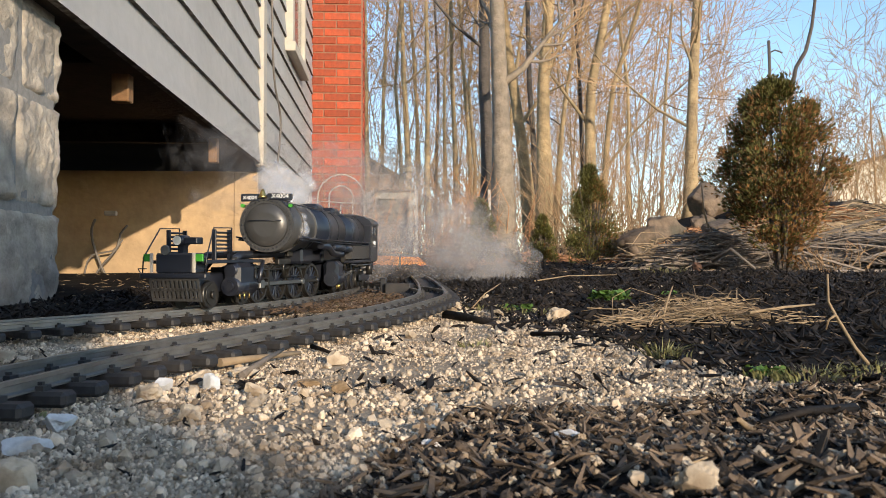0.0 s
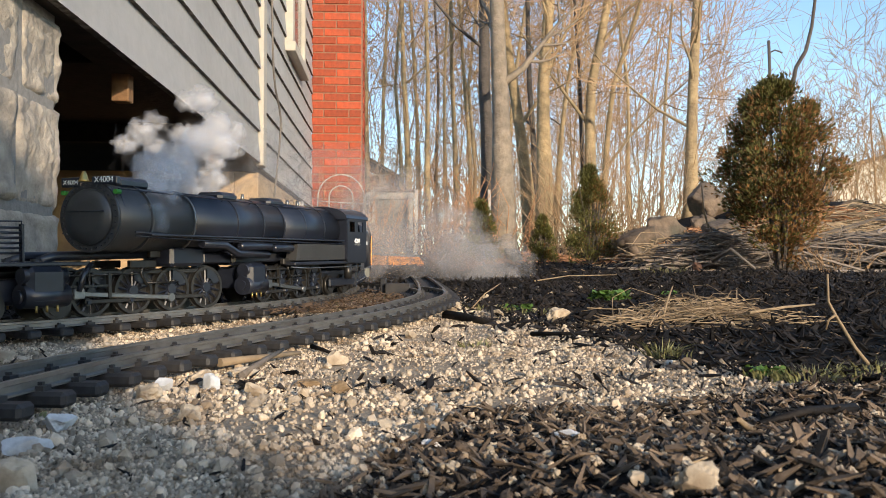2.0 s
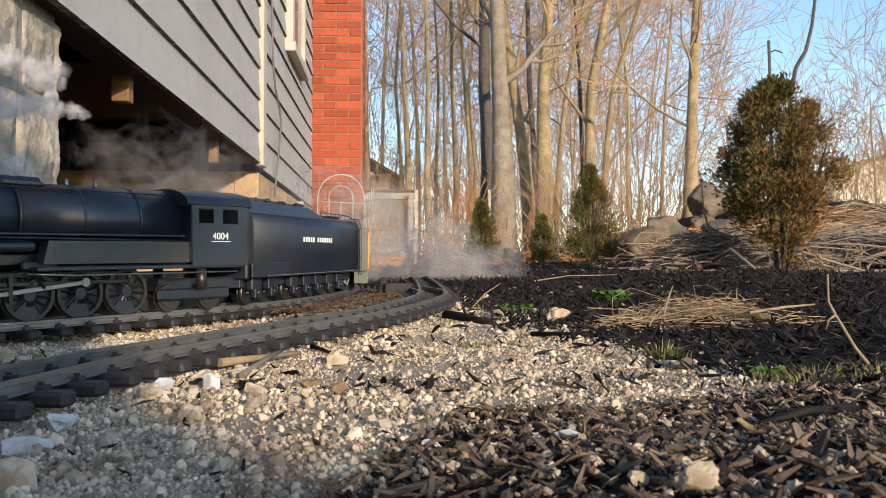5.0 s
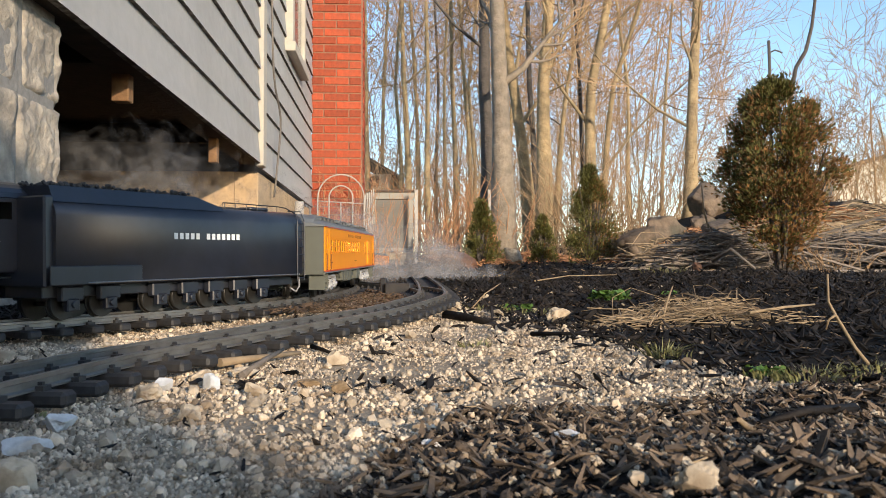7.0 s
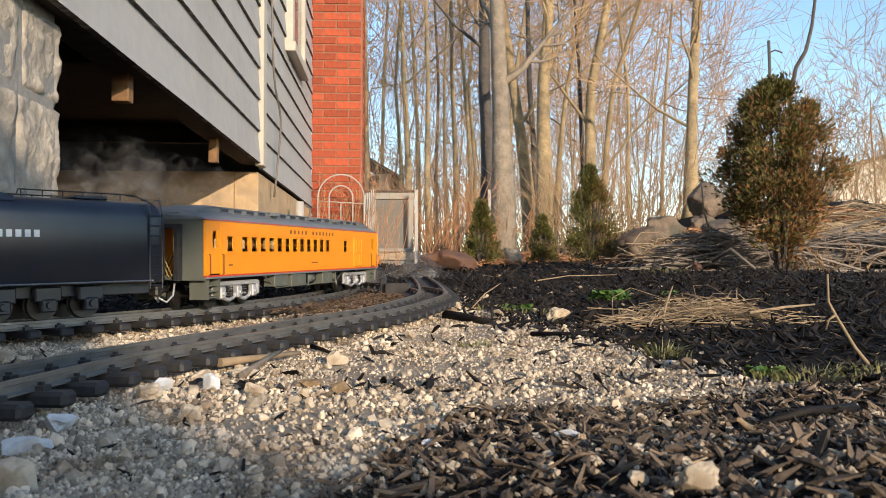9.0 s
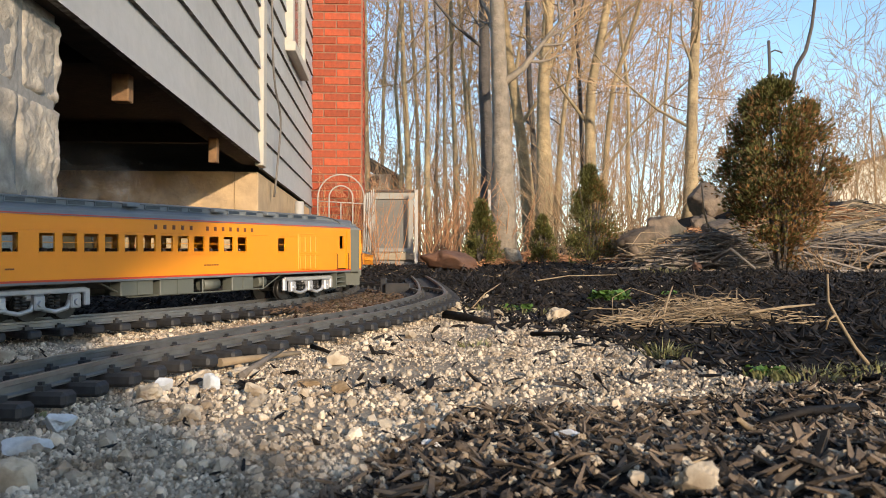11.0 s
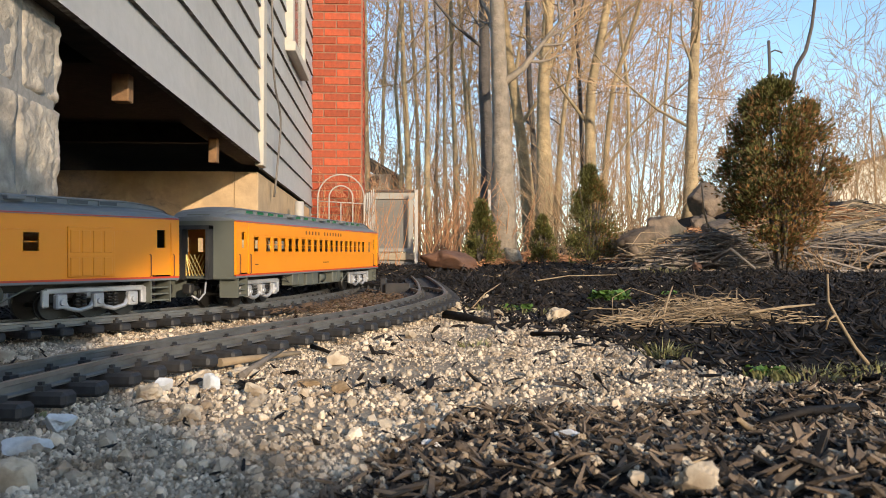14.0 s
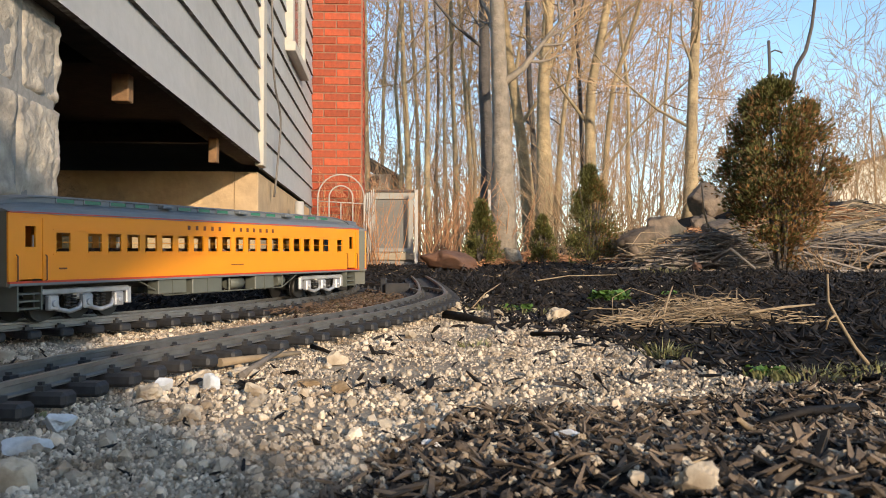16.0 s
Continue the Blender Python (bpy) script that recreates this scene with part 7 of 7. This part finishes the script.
# ---- things near the house and beyond ----
def far_things():
    def X(col, y):
        return (col - 784) * y / 1450
    def Z(row, y):
        return EYE_Z + (475 - row) * y / 1450
    # grey panel in a white frame on a timber sill
    y = 7.9
    ob = empty("framed_panel", pose(X(693, y), y, 0), "grey screened panel in a weathered white frame", "screen panel")
    x0, x1 = X(652, y) - X(693, y), X(731, y) - X(693, y)
    bm = bmesh.new(); box(bm, x0 + 0.06, x1 - 0.06, 0.02, 0.04, Z(442, y), Z(352, y)); part("screen", bm, M_SCREEN, ob)
    n = 26
    for i in range(n):
        z = Z(440, y) + (Z(354, y) - Z(440, y)) * i / n
        bm = bmesh.new(); box(bm, x0 + 0.06, x1 - 0.06, 0.010, 0.024, z, z + 0.010); part("slat", bm, M_SCREEN, ob)
    for a, b, c, d, nm in ((x0, x0 + 0.07, Z(452, y), Z(342, y), "stile"), (x1 - 0.055, x1, Z(452, y), Z(342, y), "stile"), (x0 - 0.03, x1 + 0.01, Z(353, y), Z(341, y), "top_rail"), (x0, x1, Z(446, y), Z(440, y), "bottom_rail")):
        bm = bmesh.new(); box(bm, a, b, 0.0 if nm == "stile" else -0.006, 0.05, c, d, 0.004); part(nm, bm, M_LIGHTGREY, ob)
    bm = bmesh.new(); box(bm, x0 - 0.04, x1 + 0.03, -0.03, 0.25, Z(461, y), Z(448, y), 0.006); part("sill", bm, M_TIMBER, ob)
    bm = bmesh.new(); box(bm, x0 - 0.04, x1 + 0.02, -0.02, 0.3, Z(340, y), Z(336, y), 0.003); part("cap", bm, M_SHINGLE, ob)
    bm = bmesh.new(); box(bm, x0 - 0.02, x1, 0.0, 0.24, ground_z(X(693, y), y) - 0.06, Z(461, y)); part("plinth", bm, M_MORTAR, ob)
    # thin white posts
    for col, yy, r0, r1, w in ((736.5, 7.7, 462, 336, 6), (866, 8.3, 470, 336, 5)):
        bm = bmesh.new()
        ww = w * yy / 1450 / 2
        zb = ground_z(X(col, yy), yy) - 0.05
        box(bm, -ww, ww, -ww, ww, zb, Z(r1, yy), 0.003)
        tagged(part("marker_post", bm, M_WHITEPAINT, None, at=pose(X(col, yy), yy, 0)), "slim white painted garden post", "post", "garden posts")
    # arched white metal trellis
    y = 6.75
    ob = empty("garden_arch", pose(X(603, y), y, 0), "white metal arched garden trellis before the chimney", "trellis")
    def arch(r, zc, zb, rr, nm):
        bm = bmesh.new()
        pts = [Vector((-r, 0, zb)), Vector((-r, 0, zc))] + [Vector((-math.cos(a) * r, 0, zc + math.sin(a) * r)) for a in [math.pi * i / 14 for i in range(1, 14)]] + [Vector((r, 0, zc)), Vector((r, 0, zb))]
        tube(bm, pts, rr, 6)
        part(nm, bm, M_WHITEPAINT, ob)
    u = y / 1450
    arch(41 * u, Z(350, y), 0.0, 0.006, "outer_arch")
    arch(21 * u, Z(350, y), 0.0, 0.006, "inner_arch")
    bm = bmesh.new(); tube(bm, [Vector((-41 * u, 0, Z(356, y))), Vector((41 * u, 0, Z(361, y)))], 0.005, 6); part("crossbar", bm, M_WHITEPAINT, ob)
    bm = bmesh.new(); tube(bm, [Vector((0, 0, 0.0)), Vector((0, 0, Z(358, y)))], 0.005, 6); part("upright", bm, M_WHITEPAINT, ob)
    # side panel of the arch, standing out towards the back
    for i in range(5):
        bm = bmesh.new(); a = 41 * u - 0.01 + i * 0.012
        tube(bm, [Vector((a, 0.06 * i, 0.0)), Vector((a + 0.02, 0.06 * i, Z(345 - i * 4, y)))], 0.005, 6); part("side_bar", bm, M_WHITEPAINT, ob)
    # far gabled house behind the chimney
    y = 17.0
    ob = empty("far_house", pose(X(655, y), y, 0), "distant tan gabled house with brown eaves", "house")
    bm = bmesh.new(); box(bm, -1.6, 0.42, 0, 3, ground_z(0, y) - 0.3, Z(308, y)); part("wall", bm, M_HOUSE_FAR, ob)
    bm = bmesh.new()
    vs = [bm.verts.new(v) for v in ((-0.6, -0.25, Z(250, y)), (0.62, -0.25, Z(312, y)), (0.62, 3.2, Z(312, y)), (-0.6, 3.2, Z(250, y)), (-0.6, -0.25, Z(256, y)), (0.62, -0.25, Z(318, y)), (0.62, 3.2, Z(318, y)), (-0.6, 3.2, Z(256, y)))]
    for f in ((0, 1, 2, 3), (7, 6, 5, 4), (0, 4, 5, 1), (1, 5, 6, 2), (2, 6, 7, 3), (3, 7, 4, 0)):
        bm.faces.new([vs[i] for i in f])
    part("roof", bm, M_SHINGLE, ob)
    bm = bmesh.new(); box(bm, -0.08, 0.18, -0.02, 0.02, Z(330, y), Z(312, y), 0.01); part("window", bm, M_INTERIOR, ob)
    # garage beyond the bank
    y = 24.0
    ob = empty("garage", pose(X(1560, y), y, 0), "low cream garage with a grey shingle roof", "garage")
    def prism(x0, x1, ya, yb, low, za, zb):
        b = bmesh.new()
        vs = [b.verts.new(v) for yy in (ya, yb) for v in ((x0, yy, low), (x1, yy, low), (x1, yy, zb), (x0, yy, za))]
        for f in ((0, 1, 2, 3), (7, 6, 5, 4), (0, 4, 5, 1), (1, 5, 6, 2), (2, 6, 7, 3), (3, 7, 4, 0)):
            b.faces.new([vs[k] for k in f])
        bmesh.ops.recalc_face_normals(b, faces=b.faces)
        return b
    left, right = X(1478, y) - X(1560, y), X(1660, y) - X(1560, y)
    part("wall", prism(left, right, 0, 5, 0.5, Z(304, y), Z(256, y)), M_GARAGE, ob)
    b = bmesh.new()
    vs = [b.verts.new(v) for dz in (0.0, 0.11) for v in ((left - 0.2, -0.3, Z(304, y) - 0.05 + dz), (right, -0.3, Z(256, y) + dz), (right, 5.2, Z(256, y) + dz), (left - 0.2, 5.2, Z(304, y) - 0.05 + dz))]
    for f in ((3, 2, 1, 0), (4, 5, 6, 7), (0, 1, 5, 4), (1, 2, 6, 5), (2, 3, 7, 6), (3, 0, 4, 7)):
        b.faces.new([vs[k] for k in f])
    part("roof", b, M_SHINGLE, ob)
    # dark pole and curved bare stem above the large shrub
    y = 6.0
    bm = bmesh.new(); tube(bm, [Vector((X(1367, y), y, 0.3)), Vector((X(1366, y), y, Z(150, y))), Vector((X(1364, y), y, Z(70, y)))], 0.012, 8)
    tube(bm, [Vector((X(1365, y), y, Z(92, y))), Vector((X(1373, y), y - 0.02, Z(88, y))), Vector((X(1386, y), y - 0.02, Z(93, y)))], 0.006, 5)
    tagged(part("post", bm, M_BARK_DARK), "dark weathered wooden post with a snapped branch", "post")
    bm = bmesh.new(); tube(bm, [Vector((X(c, y), y, Z(r, y))) for c, r in ((1396, 400), (1398, 250), (1402, 170), (1412, 118), (1430, 88), (1441, 45), (1447, 0), (1449, -80))], [0.017, 0.017, 0.016, 0.015, 0.014, 0.013, 0.012, 0.008], 8)
    tagged(part("sapling", bm, M_BARK_DARK), "dark curved bare sapling stem", "sapling")


far_things()


def house_details():
    # casing of the window in the siding
    w = empty("window_1", HOUSE, "cream-framed house window in grey siding", "window", kind="structure")
    y0, y1, z0 = along(5.25), along(6.05), 1.49
    for a, b, c, d, nm in ((y0, y0 + 0.09, z0, 3.1, "jamb"), (y1 - 0.09, y1, z0, 3.1, "jamb"), (y0 - 0.03, y1 + 0.03, z0 - 0.05, z0 + 0.01, "window_sill")):
        bm = bmesh.new(); box(bm, -0.02, 0.055 if nm == "jamb" else 0.075, a, b, c, d, 0.004); part(nm, bm, M_TRIM, w)
    bm = bmesh.new(); box(bm, 0.022, 0.030, y0 + 0.09, y1 - 0.09, z0, 3.1); part("pane", bm, M_GLASS, w)
    bm = bmesh.new(); box(bm, 0.012, 0.02, y0 + 0.09, y1 - 0.09, z0, 3.1); part("blind", bm, M_TRIM, w)
    def cable(nm, pts, r, label, cat):
        bm = bmesh.new(); tube(bm, catmull(pts, 0.05), r, 6)
        ob = part(nm, bm, M_CABLE, None, label, at=HOUSE)
        tagged(ob, "", cat)
    yb = along(4.42)
    cable("cable", [(0.036, yb, 2.2), (0.034, yb + 0.05, 1.5), (0.04, yb + 0.10, 1.1), (0.05, yb + 0.30, 0.9), (0.04, yb + 0.24, 0.62), (0.02, yb + 0.26, 0.45)], 0.006, "thin grey cable stapled down the siding", "cable")
    # loose cables hanging before the cellar cross wall
    yc = along(4.28)
    sx = 4.3 / 1450
    def L(col, row, y=4.25):
        x = (col - 784) * y / 1450
        return (x - (WALL_X0 + WALL_K * y), along(y) , EYE_Z + (475 - row) * y / 1450)
    cable("hanging_cable", [L(175, 389), L(169, 405), L(171, 430), L(185, 470), L(210, 525), L(225, 560)], 0.007, "pale loose cable hanging in the cellar opening", "cable")
    cable("hanging_cable", [L(230, 400), L(218, 415), L(212, 440), L(180, 480), L(162, 520), L(155, 560)], 0.006, "pale loose cable hanging in the cellar opening", "cable")
    cable("hanging_cable", [L(222, 425), L(205, 445), L(170, 452), L(158, 480), L(156, 520), L(160, 560)], 0.005, "thin loose cable hanging in the cellar opening", "cable")
    bm = bmesh.new(); x, y, z = L(203, 379); box(bm, x - 0.03, x + 0.03, y - 0.03, y, z - 0.012, z + 0.012, 0.004)
    tagged(part("cable_clamp", bm, M_WHITEPAINT, None, at=HOUSE), "small white cable clamp on the cellar wall", "clamp")
    bm = bmesh.new(); x, y, z = L(521, 365, 5.4); cyl(bm, (x + 0.03, y, 0.0), (x + 0.03, y, z + 0.03), 0.03)
    tagged(part("drain_pipe", bm, M_WHITEPAINT, None, at=HOUSE), "short white plastic drain pipe at the foundation", "pipe")
    # unseen upright added behind the camera; its cut outline casts the near corner's shade
    bm = bmesh.new()
    edge = ((-0.6, -0.3), (1.97, -0.3), (1.96, 0.875), (1.885, 0.895), (1.860, 0.94), (1.865, 1.02), (1.90, 1.09), (2.02, 1.17), (2.06, 1.25), (2.03, 1.33), (1.93, 1.41), (1.83, 1.47), (1.74, 1.52), (1.62, 1.56), (-0.6, 1.60))
    front = [bm.verts.new((x, -3.5, z)) for x, z in edge]
    rear = [bm.verts.new((x, -3.65, z)) for x, z in edge]
    bm.faces.new(front); bm.faces.new(list(reversed(rear)))
    for i in range(len(edge)):
        j = (i + 1) % len(edge)
        bm.faces.new((front[i], rear[i], rear[j], front[j]))
    bmesh.ops.recalc_face_normals(bm, faces=bm.faces)
    tagged(part("wall_garden", bm, M_BLOCK), "broken-edged grey upright added behind the viewer to cast shade", "wall", kind="structure")
    # switch stand beside the turnout
    ob = empty("switch_machine", pose(-0.10, 1.60, 0.0045, 0, 0, -8), "black plastic turnout motor box between the tracks", "turnout motor")
    bm = bmesh.new(); box(bm, -0.010, 0.040, -0.02, 0.02, -0.018, 0.010, 0.002); part("case", bm, M_TIE, ob)
    bm = bmesh.new(); box(bm, -0.022, -0.010, -0.008, 0.006, -0.018, 0.020, 0.0015); part("lever_stand", bm, M_TIE, ob)


house_details()


# ---- steam: soft rigid puffs that leave the stack and drift off ----
scene.cycles.transparent_max_bounces = 128


def steam_mat(name, colour, alpha, scale, low=0.28, swirl=0.0):
    m = bpy.data.materials.new(name)
    m.use_nodes = True
    nt = m.node_tree
    nt.nodes.clear()
    out = nt.nodes.new("ShaderNodeOutputMaterial")
    mix = nt.nodes.new("ShaderNodeMixShader")
    clear = nt.nodes.new("ShaderNodeBsdfTransparent")
    both = nt.nodes.new("ShaderNodeMixShader")
    dif = nt.nodes.new("ShaderNodeBsdfDiffuse")
    tra = nt.nodes.new("ShaderNodeBsdfTranslucent")
    tc = nt.nodes.new("ShaderNodeTexCoord")
    n = nt.nodes.new("ShaderNodeTexNoise")
    n.inputs["Scale"].default_value = scale
    n.inputs["Detail"].default_value = 2.0
    n.inputs["Distortion"].default_value = swirl
    mr = nt.nodes.new("ShaderNodeMapRange")
    mr.inputs["From Min"].default_value, mr.inputs["From Max"].default_value = low, 0.72
    mr.inputs["To Max"].default_value = alpha
    dif.inputs["Color"].default_value = (*colour, 1)
    tra.inputs["Color"].default_value = (*colour, 1)
    link = nt.links.new
    link(tc.outputs["Object"], n.inputs["Vector"])
    link(n.outputs["Fac"], mr.inputs["Value"])
    link(mr.outputs[0], mix.inputs["Fac"])
    link(clear.outputs[0], mix.inputs[1])
    link(dif.outputs[0], both.inputs[1])
    link(tra.outputs[0], both.inputs[2])
    link(both.outputs[0], mix.inputs[2])
    link(mix.outputs[0], out.inputs[0])
    return m


M_STEAM = steam_mat("white_steam", (0.90, 0.90, 0.92), 0.25, 26, 0.36, 1.6)
M_HAZE = steam_mat("grey_steam_haze", (0.66, 0.64, 0.64), 0.095, 12)
M_WISP = steam_mat("thin_steam_wisps", (0.55, 0.54, 0.55), 0.042, 9, 0.46, 1.6)


def puff_mesh(name, r, seed, material, shells=5, lobes=3, rough=0.55):
    """Nested uneven shells, so that the middle is denser than the rim."""
    rnd = random.Random(seed)
    bm = bmesh.new()
    for l in range(lobes):
        c = Vector((rnd.uniform(-0.5, 0.5), rnd.uniform(-0.8, 0.8), rnd.uniform(-0.35, 0.35))) * r if lobes > 1 else Vector()
        k = r * rnd.uniform(0.55, 0.85)
        for s in range(shells):
            q = k * (1 - 0.16 * s)
            blob(bm, c, (q, q, q * 0.85), rough, 3 if r < 0.1 else 4, 1.9, seed * 1.3 + l * 7 + s * 0.15)
    for f in bm.faces:
        f.smooth = True
    return mesh_of(name, bm, material, True)


PUFFS = []


def build_steam():
    rnd = random.Random(21)
    shapes = [puff_mesh("steam_puff", 0.027, 30 + i, M_STEAM, 3) for i in range(6)]
    i = 0
    te = -0.9
    while te < 4.4:
        ob = new("steam_puff", shapes[i % 6])
        tagged(ob, "white billowing steam puff from the locomotive stack", "steam", "steam puffs", kind="stuff")
        v = Vector((rnd.uniform(-0.085, -0.025), rnd.uniform(0.09, 0.20), rnd.uniform(-0.006, 0.085)))
        PUFFS.append((ob, te, v, rnd.uniform(0, 360), rnd.uniform(-12, 12)))
        te += 0.075
        i += 1
    hz = [puff_mesh("haze_puff", 0.16, 60 + i, M_HAZE, 2, 3, 0.5) for i in range(4)]
    # low haze behind the train, thinning away over the bed
    for k, (x, y, z) in enumerate(((0.06, 2.7, 0.10), (0.13, 2.9, 0.06), (-0.06, 2.8, 0.06), (0.20, 3.1, 0.03), (0.02, 3.0, 0.20), (-0.22, 2.6, 0.12), (-0.20, 2.0, 0.20))):
        ob = new("haze_puff", hz[k % 4])
        tagged(ob, "thin grey steam haze drifting over the mulch bed", "steam haze", "steam haze", kind="stuff")
        ob["kind"] = "stuff"
        PUFFS.append((ob, None, (x, y, z), k * 50.0, 3.0))
    wisps = [puff_mesh("haze_puff", 0.21, 80 + i, M_WISP, 4, 3, 0.7) for i in range(3)]
    # haze that hangs along the boiler and drifts into the cellar opening
    for k, (x, y, z) in enumerate(((-0.26, 1.95, 0.19), (-0.16, 2.2, 0.17), (-0.36, 1.8, 0.22))):
        ob = new("haze_puff", wisps[k % 3])
        tagged(ob, "thin grey steam haze hanging beside the house", "steam haze", "steam haze", kind="stuff")
        PUFFS.append((ob, "wall", (x, y, z), k * 70.0, 4.0))


build_steam()


def stack_at(t):
    m = rolling_pose(START + ENG_OFF - SPEED * t, 0.10, 0.12)
    return m @ Vector((0, -0.205, 0.1105))


def steam_motions():
    for ob, te, v, a, w in PUFFS:
        rows = []
        for k in range(33):
            t = k * 0.5
            if te is None:
                p = Vector(v) + Vector((-0.012 * t, 0.02 * t, -0.004 * t - 0.006 * max(0.0, t - 3.0) ** 2))
            elif te == "wall":
                p = Vector(v) + Vector((-0.095 * t, 0.11 * t, 0.016 * min(t, 8.0)))
            elif t < te:
                p = stack_at(t)
            else:
                d = t - te
                p = stack_at(te) + Vector((v.x * d - 0.026 * d * d, v.y * min(d, 6.5), 0.062 * (1 - math.exp(-3 * d)) + v.z * min(d, 4.0)))
            rows.append((t, pose(p.x, p.y, p.z, 0, 0, a + w * t)))
        walk(ob, rows)


motions()
